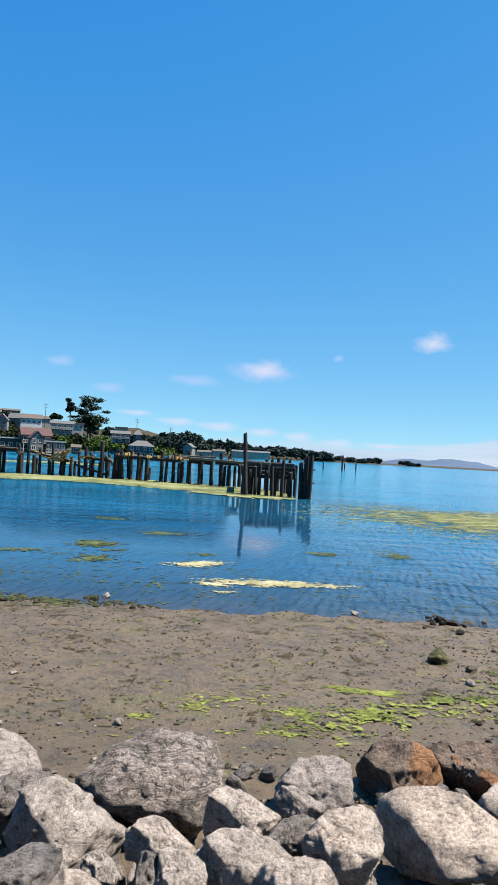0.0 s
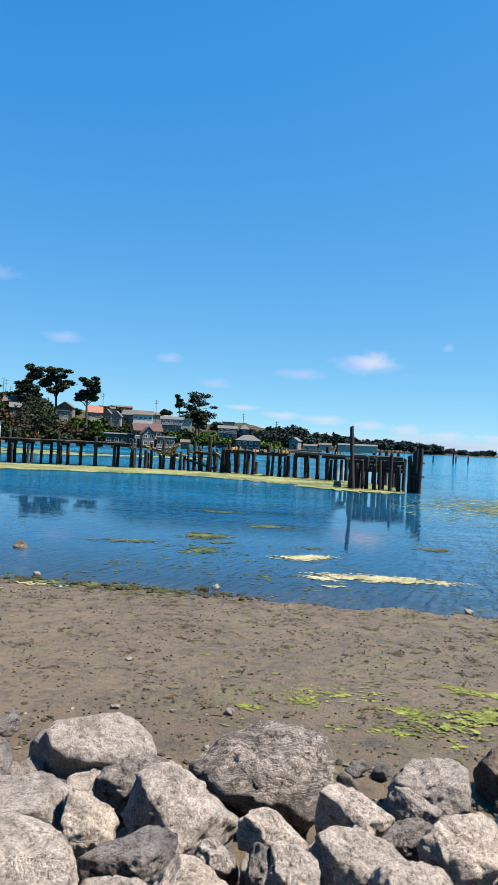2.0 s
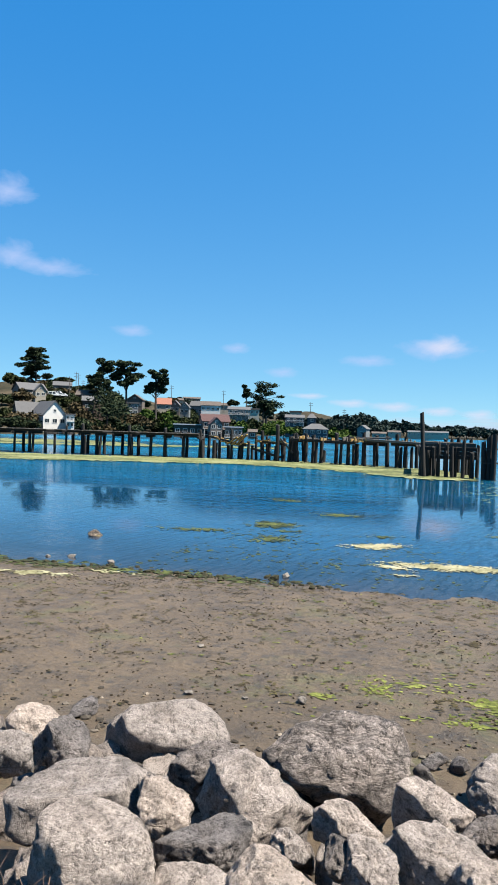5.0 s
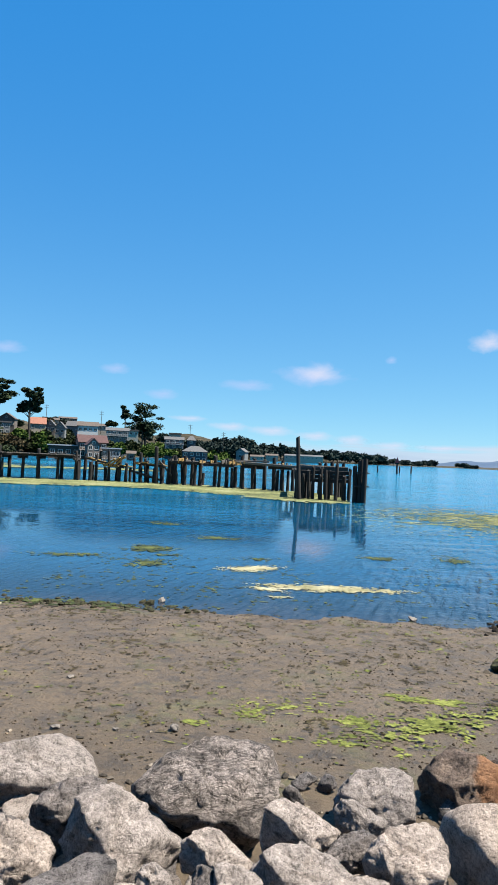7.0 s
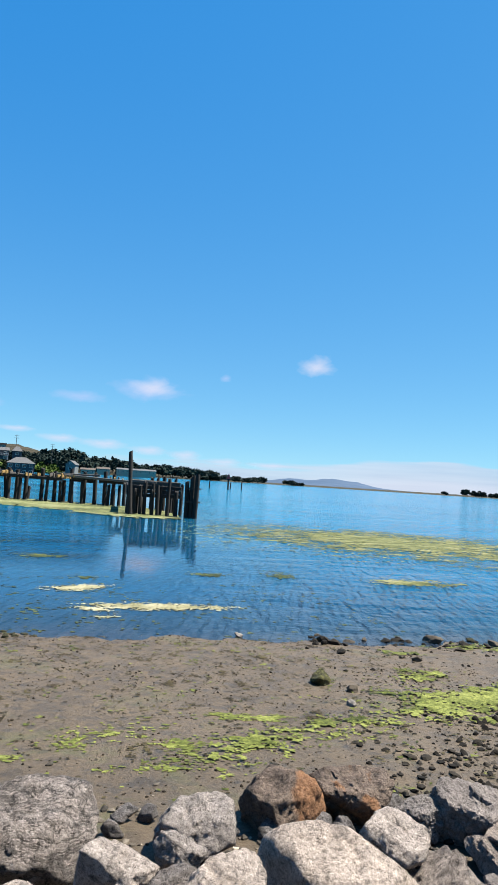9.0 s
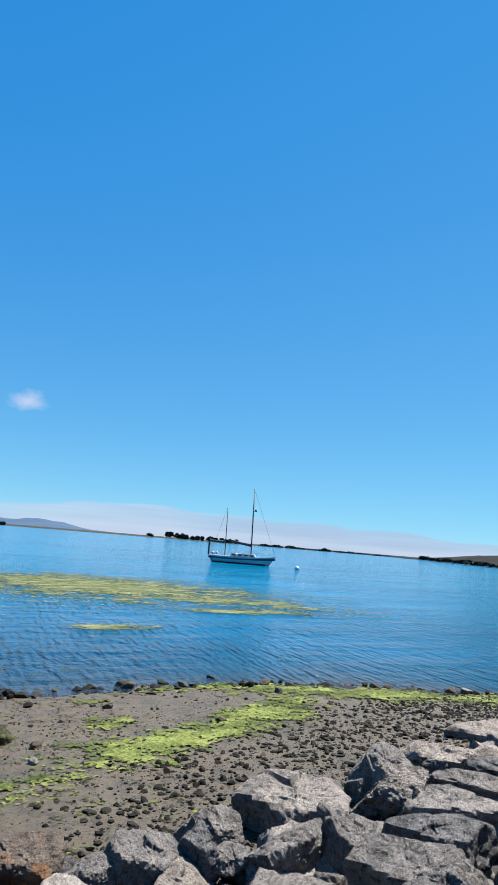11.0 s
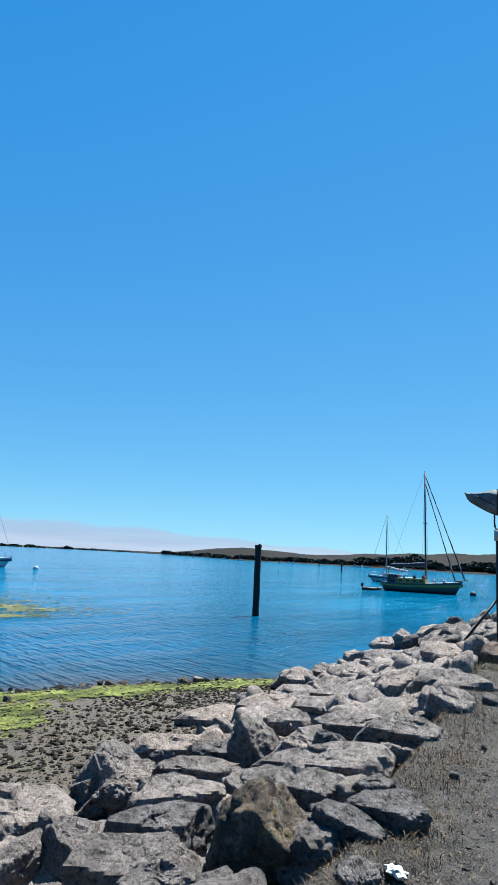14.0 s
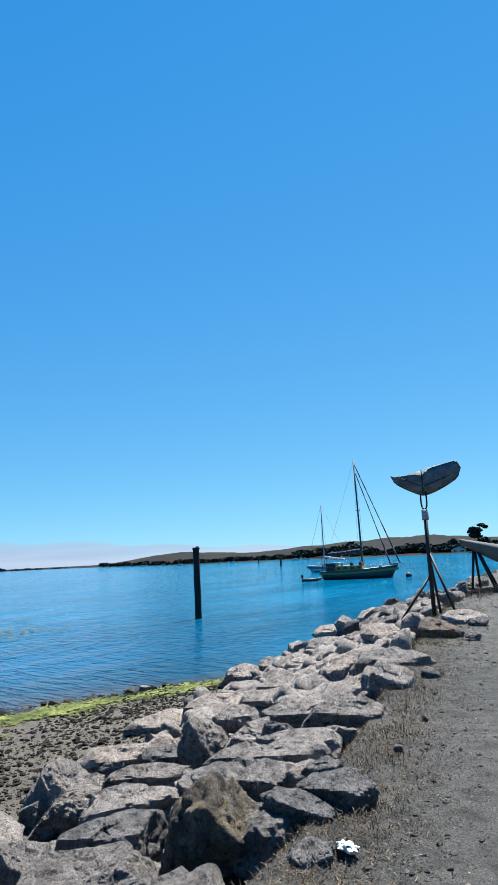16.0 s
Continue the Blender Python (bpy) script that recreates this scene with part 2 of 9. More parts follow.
def mud_material():
    m, n, l, b = material("wet_brown_mud")
    v = coords(n, l)
    big, mid = noise_tex(n, l, v, 0.35, 5), noise_tex(n, l, v, 3.4, 9, 0.72)
    fine = noise_tex(n, l, v, 24, 6, 0.75)
    c = ramp(n, l, big, [(0.35, (0.0656, 0.0472, 0.0292)), (0.65, (0.0912, 0.0664, 0.042))])
    c = mix(n, l, 0.7, c, ramp(n, l, mid, [(0.34, 0.45), (0.5, 0.98), (0.7, 1.2)]), "MULTIPLY")
    c = mix(n, l, 0.7, c, ramp(n, l, fine, [(0.35, 0.5), (0.6, 1.15)]), "MULTIPLY")
    # burrows and worm casts, thinner and thicker in patches
    wob = n.new("ShaderNodeVectorMath")
    wob.operation = "ADD"
    l.new(v, wob.inputs[0])
    nz = n.new("ShaderNodeTexNoise")
    nz.inputs["Scale"].default_value = 6.0
    l.new(v, nz.inputs["Vector"])
    sc = n.new("ShaderNodeVectorMath")
    sc.operation = "SCALE"
    sc.inputs["Scale"].default_value = 0.12
    l.new(nz.outputs["Color"], sc.inputs[0])
    l.new(sc.outputs[0], wob.inputs[1])
    spots = voronoi_tex(n, l, wob.outputs[0], 4.6)
    lim = math_node(n, l, "MULTIPLY", noise_tex(n, l, v, 0.8, 3), 0.52)
    dot = math_node(n, l, "LESS_THAN", spots, math_node(n, l, "SUBTRACT", lim, 0.045))
    c = mix(n, l, math_node(n, l, "MULTIPLY", dot, 0.62), c, (0.034, 0.0286, 0.0238))
    green = ramp(n, l, noise_tex(n, l, v, 0.9, 7, 0.7, 0.5), [(0.56, 0.0), (0.7, 0.55)])
    c = mix(n, l, green, c, (0.0714, 0.0748, 0.0238))
    l.new(c, b.inputs["Base Color"])
    r = ramp(n, l, mid, [(0.35, 0.42), (0.65, 0.75)])
    l.new(r, b.inputs["Roughness"])
    b.inputs["Specular IOR Level"].default_value = 0.35
    h = math_node(n, l, "ADD", math_node(n, l, "MULTIPLY", mid, 0.7), math_node(n, l, "MULTIPLY", fine, 0.25))
    h = math_node(n, l, "SUBTRACT", h, math_node(n, l, "MULTIPLY", dot, 0.25))
    bump(n, l, h, b, 1.0, 0.09)
    return m


def soil_material():
    m, n, l, b = material("dry_grey_gravel_soil")
    v = coords(n, l)
    big, mid, fine = noise_tex(n, l, v, 0.5, 5), noise_tex(n, l, v, 5, 8, 0.65), noise_tex(n, l, v, 60, 5, 0.75)
    c = ramp(n, l, big, [(0.35, (0.042, 0.037, 0.0316)), (0.65, (0.064, 0.0563, 0.048))])
    c = mix(n, l, 0.8, c, ramp(n, l, mid, [(0.40, 0.48), (0.5, 1.0), (0.60, 1.3)]), "MULTIPLY")
    c = mix(n, l, 0.9, c, ramp(n, l, fine, [(0.40, 0.45), (0.5, 0.97), (0.60, 1.6)]), "MULTIPLY")
    l.new(c, b.inputs["Base Color"])
    b.inputs["Roughness"].default_value = 0.92
    bump(n, l, math_node(n, l, "ADD", mid, math_node(n, l, "MULTIPLY", fine, 0.5)), b, 1.0, 0.08)
    return m


def land_material(name, low, mid, high, scale=0.08):
    m, n, l, b = material(name)
    v = coords(n, l)
    f = math_node(n, l, "ADD", math_node(n, l, "MULTIPLY", noise_tex(n, l, v, scale, 8, 0.65), 0.65),
                  math_node(n, l, "MULTIPLY", noise_tex(n, l, v, scale * 14, 6, 0.7), 0.35))
    l.new(ramp(n, l, f, [(0.36, low), (0.5, mid), (0.64, high)]), b.inputs["Base Color"])
    b.inputs["Roughness"].default_value = 0.95
    b.inputs["Specular IOR Level"].default_value = 0.1
    bump(n, l, f, b, 0.8, 0.6)
    return m


def water_material():
    m, n, l, b = material("rippled_bay_water")
    v = coords(n, l)
    sep = n.new("ShaderNodeSeparateXYZ")
    l.new(v, sep.inputs[0])
    # depth off the beach: the mud shows through for the first metres
    d = math_node(n, l, "SUBTRACT", sep.outputs["Y"], 13.0)
    side = math_node(n, l, "ADD", math_node(n, l, "MULTIPLY", math_node(n, l, "SUBTRACT", sep.outputs["Y"], 10.0), 0.75),
                     math_node(n, l, "MULTIPLY", math_node(n, l, "SUBTRACT", sep.outputs["X"], 15.4), 0.65))
    d = math_node(n, l, "MAXIMUM", d, side)
    d = math_node(n, l, "ADD", d, math_node(n, l, "MULTIPLY", noise_tex(n, l, v, 0.6, 5), 2.4))
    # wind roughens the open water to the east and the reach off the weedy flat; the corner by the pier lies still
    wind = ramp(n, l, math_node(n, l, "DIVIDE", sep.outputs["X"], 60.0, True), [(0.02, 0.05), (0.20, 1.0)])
    breeze = math_node(n, l, "MULTIPLY", ramp(n, l, math_node(n, l, "DIVIDE", sep.outputs["Y"], 100.0, True), [(0.30, 0.0), (0.34, 1.0)]),
                       ramp(n, l, math_node(n, l, "DIVIDE", sep.outputs["X"], -20.0, True), [(0.08, 0.0), (0.20, 1.0)]))
    slant = math_node(n, l, "DIVIDE", math_node(n, l, "MULTIPLY", sep.outputs["X"], -1.0), math_node(n, l, "MAXIMUM", sep.outputs["Y"], 1.0), True)
    paw = math_node(n, l, "MULTIPLY", ramp(n, l, slant, [(0.02, 0.0), (0.05, 0.9), (0.33, 0.9), (0.40, 0.0)]),
                    ramp(n, l, math_node(n, l, "DIVIDE", sep.outputs["Y"], 100.0, True), [(0.21, 0.0), (0.27, 1.0)]))
    east, wind = wind, math_node(n, l, "MAXIMUM", wind, math_node(n, l, "MAXIMUM", breeze, paw))
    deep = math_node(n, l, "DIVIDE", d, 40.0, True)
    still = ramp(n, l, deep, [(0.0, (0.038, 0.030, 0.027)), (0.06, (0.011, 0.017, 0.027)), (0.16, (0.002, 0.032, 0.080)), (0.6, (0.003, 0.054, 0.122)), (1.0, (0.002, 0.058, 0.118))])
    # brighter base blues painted in for sky the roughened water would mirror
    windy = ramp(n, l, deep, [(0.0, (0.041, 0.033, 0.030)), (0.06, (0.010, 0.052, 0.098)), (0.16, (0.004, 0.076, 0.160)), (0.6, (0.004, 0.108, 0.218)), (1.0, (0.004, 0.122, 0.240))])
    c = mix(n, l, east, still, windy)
    # far off, bands of reflected sky painted into the base as paler bars
    sheen_bars = ramp(n, l, noise_tex(n, l, coords(n, l, (0.006, 0.045, 1)), 1.0, 4, 0.55), [(0.42, 0.0), (0.62, 1.0)])
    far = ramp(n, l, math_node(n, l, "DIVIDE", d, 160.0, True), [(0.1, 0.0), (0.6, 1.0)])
    c = mix(n, l, math_node(n, l, "MULTIPLY", sheen_bars, far), c, (0.010, 0.150, 0.270))
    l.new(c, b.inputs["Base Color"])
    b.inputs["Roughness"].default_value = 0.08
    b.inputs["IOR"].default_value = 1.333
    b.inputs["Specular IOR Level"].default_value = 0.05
    # ripples run in long parallel trains, their crests nearly along the view to the east
    turned = n.new("ShaderNodeMapping")
    turned.inputs["Rotation"].default_value = (0, 0, radians(-75))
    l.new(v, turned.inputs["Vector"])
    drawn = n.new("ShaderNodeMapping")
    drawn.inputs["Scale"].default_value = (0.55, 1.5, 1)
    l.new(turned.outputs["Vector"], drawn.inputs["Vector"])
    small = noise_tex(n, l, drawn.outputs["Vector"], 1.9, 4, 0.55, 0.4)
    train = n.new("ShaderNodeTexWave")
    train.wave_type, train.bands_direction = "BANDS", "Y"
    for key, value in (("Scale", 1.3), ("Distortion", 6.0), ("Detail", 2.0), ("Detail Scale", 0.6), ("Detail Roughness", 0.5)):
        train.inputs[key].default_value = value
    l.new(turned.outputs["Vector"], train.inputs["Vector"])
    tiny = noise_tex(n, l, coords(n, l, (1.0, 2.2, 1)), 7.0, 3, 0.5)
    swell = noise_tex(n, l, coords(n, l, (0.05, 0.16, 1)), 1.0, 3)
    wave = n.new("ShaderNodeMapping")
    wave.inputs["Rotation"].default_value = (0, 0, radians(18))
    wave.inputs["Scale"].default_value = (0.22, 0.8, 1)
    l.new(v, wave.inputs["Vector"])
    large = noise_tex(n, l, wave.outputs["Vector"], 1.3, 3, 0.5, 0.5)
    h = math_node(n, l, "ADD", math_node(n, l, "MULTIPLY", small, 1.0), math_node(n, l, "MULTIPLY", tiny, 0.14))
    h = math_node(n, l, "ADD", h, math_node(n, l, "MULTIPLY", train.outputs["Fac"], 0.07))
    h = math_node(n, l, "ADD", h, math_node(n, l, "MULTIPLY", large, 0.8))
    gust = ramp(n, l, swell, [(0.35, 0.35), (0.62, 1.0)])
    h = math_node(n, l, "MULTIPLY", h, gust)
    bump(n, l, h, b, 1.0, 0.9)
    # the mirror-like skin lies calmer than the ripples below it
    skin = n.new("ShaderNodeBump")
    skin.inputs["Strength"].default_value, skin.inputs["Distance"].default_value = 1.0, 0.05
    l.new(math_node(n, l, "MULTIPLY", h, wind), skin.inputs["Height"])
    l.new(skin.outputs["Normal"], b.inputs["Coat Normal"])
    l.new(ramp(n, l, wind, [(0.05, 0.85), (0.5, 0.25), (0.9, 0.07)]), b.inputs["Coat Weight"])
    b.inputs["Coat Roughness"].default_value, b.inputs["Coat IOR"].default_value = 0.02, 1.333
    return m


MUD, SOIL, WATER = mud_material(), soil_material(), water_material()
TOWN_LAND = land_material("town_hillside", (0.0119, 0.0127, 0.0068), (0.0298, 0.0255, 0.0153), (0.0638, 0.0493, 0.0323), 0.06)
FAR_LAND = land_material("dry_brown_hill", (0.0060, 0.0055, 0.0046), (0.0120, 0.0098, 0.0076), (0.0190, 0.0146, 0.0112), 0.012)
SAND_LAND = land_material("sand_spit", (0.0177, 0.017, 0.0109), (0.036, 0.0313, 0.0204), (0.0496, 0.0435, 0.0292), 0.02)
# blue of the air in between is mixed into the mountains' colour
HAZE_LAND = land_material("haze_tinted_mountain", (0.034, 0.056, 0.094), (0.044, 0.069, 0.111), (0.058, 0.080, 0.120), 0.002)


def leaf_material(name, dark, mid, light):
    m, n, l, b = material(name)
    g = n.new("ShaderNodeNewGeometry").outputs["Random Per Island"]
    c = ramp(n, l, g, [(0.0, dark), (0.55, mid), (1.0, light)])
    c = mix(n, l, 0.6, c, ramp(n, l, noise_tex(n, l, coords(n, l), 0.5, 4), [(0.3, 0.6), (0.7, 1.3)]), "MULTIPLY")
    l.new(c, b.inputs["Base Color"])
    b.inputs["Roughness"].default_value = 0.7
    b.inputs["Specular IOR Level"].default_value = 0.05
    return m


LEAF_CYPRESS = leaf_material("dark_cypress_needles", (0.0085, 0.015, 0.009), (0.019, 0.028, 0.014), (0.040, 0.050, 0.024))
LEAF_BUSH = leaf_material("bright_green_leaves", (0.01904, 0.03808, 0.00656), (0.0408, 0.068, 0.0136), (0.07072, 0.1034, 0.02176))
LEAF_OLIVE = leaf_material("olive_green_leaves", (0.0102, 0.0153, 0.0059), (0.0238, 0.0306, 0.0119), (0.0467, 0.0527, 0.0213))
LEAF_TAN = leaf_material("dry_tan_scrub", (0.0213, 0.017, 0.0093), (0.0467, 0.0365, 0.0187), (0.085, 0.0663, 0.0357))
BARK = plain("grey_brown_bark", (0.028, 0.022, 0.017), 0.9, 0, 0.4, 4, 0.03)
# leaf colour with air haze painted in: bluish, contrast flattened
LEAF_FAR = leaf_material("haze_tinted_leaves", (0.016, 0.024, 0.022), (0.021, 0.031, 0.027), (0.028, 0.039, 0.031))
STALK = plain("dry_brown_stalk", (0.075, 0.045, 0.028), 0.9, 0, 0.4, 6)
GRASS_DRY = leaf_material("dry_straw_grass", (0.01224, 0.00816, 0.00544), (0.068, 0.0476, 0.03056), (0.2312, 0.1768, 0.119))
GRASS_GREEN = leaf_material("low_green_weeds", (0.0272, 0.03264, 0.01088), (0.04896, 0.0544, 0.01904), (0.0816, 0.0816, 0.03264))


def weed_material(name, dark, mid, light, scale=5.0):
    m, n, l, b = material(name)
    v = coords(n, l, (1, 1.6, 1))
    f = math_node(n, l, "ADD", math_node(n, l, "MULTIPLY", noise_tex(n, l, v, scale * 0.25, 6, 0.65), 0.5),
                  math_node(n, l, "MULTIPLY", noise_tex(n, l, v, scale * 3, 6, 0.75), 0.5))
    l.new(ramp(n, l, f, [(0.41, dark), (0.5, mid), (0.59, light)]), b.inputs["Base Color"])
    b.inputs["Roughness"].default_value = 0.85
    b.inputs["Specular IOR Level"].default_value = 0.15
    bump(n, l, f, b, 1.0, 0.05)
    return m


WEED_GREEN = weed_material("bright_sea_lettuce", (0.020, 0.026, 0.006), (0.074, 0.086, 0.018), (0.170, 0.182, 0.048), 4.0)
WEED_FLOAT = weed_material("yellow_green_floating_weed", (0.020, 0.029, 0.012), (0.078, 0.086, 0.027), (0.190, 0.180, 0.098), 3.0)
WEED_PALE = weed_material("bleached_floating_weed", (0.080, 0.076, 0.032), (0.175, 0.163, 0.092), (0.285, 0.265, 0.175))
WEED_DARK = weed_material("dark_green_weed", (0.010, 0.016, 0.007), (0.028, 0.037, 0.012), (0.075, 0.086, 0.024))
WEED_BAND = weed_material("weed_covered_mudflat", (0.034, 0.040, 0.018), (0.100, 0.110, 0.042), (0.170, 0.172, 0.088), 0.8)
COBBLE = plain("dark_wet_cobble", (0.0125, 0.0102, 0.0076), 0.85, 0, 0.45, 9, 0.01, True, 0.12)
PEBBLE = plain("brown_beach_pebble", (0.055, 0.046, 0.036), 0.75, 0, 0.35, 12, 0.01, True, 0.15)
SHORE_STONE = plain("weed_stained_stone", (0.024, 0.023, 0.012), 0.8, 0, 0.6, 14, 0.03, False, 0.12)
BROWN_WEED = weed_material("dead_brown_weed", (0.01704, 0.01224, 0.0068), (0.03736, 0.02856, 0.0136), (0.068, 0.05784, 0.02384))
PALE_STONE = plain("pale_beach_stone", (0.1054, 0.09184, 0.07824), 0.8, 0, 0.3, 9, 0.02)

PILE_WOOD = plain("tarred_weathered_pile", (0.0076, 0.00656, 0.006), 0.9, 0, 0.5, 5, 0.03)
PIER_WOOD = plain("grey_weathered_timber", (0.05104, 0.04352, 0.03536), 0.9, 0, 0.4, 3, 0.02)
PIER_DARK = plain("black_creosoted_timber", (0.012, 0.00976, 0.00872), 0.9, 0, 0.4, 3, 0.02)
PIER_OCHRE = plain("ochre_lichened_plank", (0.1958, 0.1197, 0.02992), 0.9, 0, 0.45, 2.5, 0.02)
STEEL_DARK = plain("rusted_dark_steel", (0.0238, 0.0218, 0.0218), 0.6, 0.6, 0.4, 9, 0.004)
SHEET_METAL = plain("weathered_sheet_metal", (0.092, 0.108, 0.116), 0.75, 0.0, 0.7, 5, 0.01, False, 0.2)
BRIGHT_METAL = plain("bare_bright_metal", (0.25, 0.26, 0.26), 0.5, 0.5, 0.15, 6)
DRIFTWOOD = plain("grey_driftwood", (0.1088, 0.09792, 0.08432), 0.85, 0, 0.35, 3, 0.03)
PAPER = plain("crumpled_white_paper", (0.544, 0.544, 0.5304), 0.8, 0, 0.06, 6)


def glass(name, colour):
    m, n, l, b = material(name)
    b.inputs["Base Color"].default_value = (*colour, 1)
    b.inputs["Roughness"].default_value, b.inputs["IOR"].default_value = 0.05, 1.5
    return m


PANE = glass("window_glass", (0.0136, 0.019, 0.0238))
WHITE = plain("white_house_paint", (0.4488, 0.4352, 0.408), 0.6, 0, 0.08, 1.2)
GREY_PAINT = plain("grey_weatherboard", (0.098, 0.082, 0.070), 0.7, 0, 0.15, 1.2)
BEIGE = plain("beige_house_paint", (0.2448, 0.2176, 0.1734), 0.7, 0, 0.12, 1.2)
BLUE_GREY = plain("blue_grey_house_paint", (0.115, 0.122, 0.120), 0.7, 0, 0.15, 1.2)
NAVY = plain("dark_blue_house_paint", (0.030, 0.034, 0.042), 0.7, 0, 0.2, 1.2)
DARK_HOUSE = plain("dark_brown_shingle_wall", (0.058, 0.037, 0.027), 0.8, 0, 0.3, 2.0)
SLATE = plain("grey_shingle_roof", (0.0578, 0.0578, 0.0598), 0.85, 0, 0.25, 2.5, 0.03)
BROWN_ROOF = plain("brown_shingle_roof", (0.0578, 0.0442, 0.0354), 0.85, 0, 0.25, 2.5, 0.03)
RED_ROOF = plain("faded_red_roof", (0.040, 0.0135, 0.0125), 0.8, 0, 0.2, 2.5, 0.03)
ORANGE_ROOF = plain("orange_tile_roof", (0.1768, 0.068, 0.0408), 0.8, 0, 0.2, 2.5, 0.03)
POLE_WOOD = plain("dark_utility_pole", (0.0476, 0.0408, 0.034), 0.9, 0, 0.2, 3)
HULL_WHITE = plain("white_gelcoat", (0.33, 0.345, 0.37), 0.3, 0, 0.06, 1.0)
HULL_NAVY = plain("navy_hull_stripe", (0.0102, 0.0204, 0.0544), 0.3, 0, 0.1, 1.0)
HULL_GREY = plain("dark_grey_boat_hull", (0.032, 0.034, 0.036), 0.4, 0, 0.2, 1.5)
HULL_BLACK = plain("black_boat_hull", (0.0093, 0.0093, 0.0093), 0.35, 0, 0.3, 1.5)
CABIN_YELLOW = plain("yellow_ochre_cabin", (0.165, 0.130, 0.020), 0.5, 0, 0.2, 2.0)
CANVAS_NAVY = plain("navy_sail_cover", (0.0136, 0.0204, 0.0408), 0.8, 0, 0.2, 3.0)
CANVAS_GREY = plain("pale_grey_sail_cover", (0.2856, 0.306, 0.3264), 0.8, 0, 0.12, 3.0)
SPAR = plain("dark_grey_spar", (0.0306, 0.034, 0.0408), 0.5, 0.2, 0.2, 3.0)
SPAR_WHITE = plain("grey_alloy_spar", (0.1496, 0.1632, 0.1768), 0.45, 0.3, 0.1, 3.0)
RED_PAINT = plain("red_signal_paint", (0.272, 0.017, 0.0204), 0.5, 0, 0.1, 3.0)
RUBBER = plain("black_rubber", (0.0136, 0.0136, 0.015), 0.6, 0, 0.2, 3.0)
CAR_WHITE = plain("white_car_paint", (0.4896, 0.4964, 0.5032), 0.25, 0, 0.04, 2.0)


def cloud_material(name, colour, strength, edge):
    """Thin cloud in the far sky: a bright veil with a ragged, see-through rim."""
    m, n, l, b = material(name)
    n.remove(b)
    v = coords(n, l, (1, 1, 1), "Generated")
    sep = n.new("ShaderNodeSeparateXYZ")
    l.new(v, sep.inputs[0])
    gx = math_node(n, l, "MULTIPLY", math_node(n, l, "SUBTRACT", sep.outputs["X"], 0.5), 2.0)
    gz = math_node(n, l, "MULTIPLY", math_node(n, l, "SUBTRACT", sep.outputs["Z"], 0.45), 2.0)
    d = math_node(n, l, "SQRT", math_node(n, l, "ADD", math_node(n, l, "MULTIPLY", gx, gx), math_node(n, l, "MULTIPLY", gz, gz)))
    f = noise_tex(n, l, coords(n, l, (0.0035, 0.0035, 0.0064)), 1.0, 7, 0.6, 0.3)
    f = math_node(n, l, "SUBTRACT", math_node(n, l, "MULTIPLY", f, 1.5), math_node(n, l, "MULTIPLY", d, 0.95))
    a = ramp(n, l, f, [(0.05, 0.0), (0.05 + edge, 0.92)])
    # the veil glows by itself, standing in for sunlight on cloud
    em = n.new("ShaderNodeEmission")
    em.inputs["Color"].default_value, em.inputs["Strength"].default_value = (*colour, 1), strength
    tr = n.new("ShaderNodeBsdfTransparent")
    mx = n.new("ShaderNodeMixShader")
    l.new(a, mx.inputs[0])
    l.new(tr.outputs[0], mx.inputs[1])
    l.new(em.outputs[0], mx.inputs[2])
    l.new(mx.outputs[0], n["Material Output"].inputs["Surface"])
    return m


CLOUD = cloud_material("white_fair_weather_cloud", (0.231, 0.2402, 0.291), 1.0, 0.75)
CLOUD_THIN = cloud_material("thin_lilac_cloud", (0.1662, 0.2033, 0.3048), 1.0, 1.1)

CAST = plain("dark_mud_cast", (0.02312, 0.01768, 0.01224), 1.0, 0, 0.3, 12, 0.01, True, 0.1)


# ---- the ground: one sheet from the lookout to the horizon ----
def crest(x):
    """y of the landward edge of the rock bank."""
    return 2.15 + 0.20 * np.clip(np.asarray(x, float) - 4.0, 0.0, 13.0) + 0.10 * np.clip(np.asarray(x, float) - 17.0, 0, 60)


def waterline(x):
    return np.interp(x, [-60, -9, 8, 11, 13.3, 15.4, 17.0, 60], [14.5, 13.2, 13.1, 12.4, 11.4, 10.0, 8.6, 8.6])


def shore_range(b):
    """Metres to the far shore, by bearing to the left of +y."""
    return np.interp(b, [-130, -95, -73, -63, -54, -49, -44, -14, -6, 0, 5, 15, 28, 34, 60, 90],
                     [200, 280, 350, 470, 540, 900, 1500, 1500, 1250, 1000, 800, 430, 240, 205, 120, 80])


def crest_rise(b):
    """Degrees above the horizon of the land's skyline."""
    return np.interp(b, [-110, -85, -79, -75.6, -72.5, -68, -64.7, -61, -58.5, -55, -52.5, -50.9, -49.3, -48, -40, -6, 0, 4, 9, 14, 20, 25, 30, 34, 60],
                     [0.6, 0.5, 0.75, 1.1, 1.05, 0.85, 0.68, 0.42, 0.54, 0.76, 0.58, 0.36, 0.14, 0.03, 0.03, 0.04, 0.25, 0.75, 1.2, 1.75, 2.15, 2.4, 2.8, 3.2, 3.2])


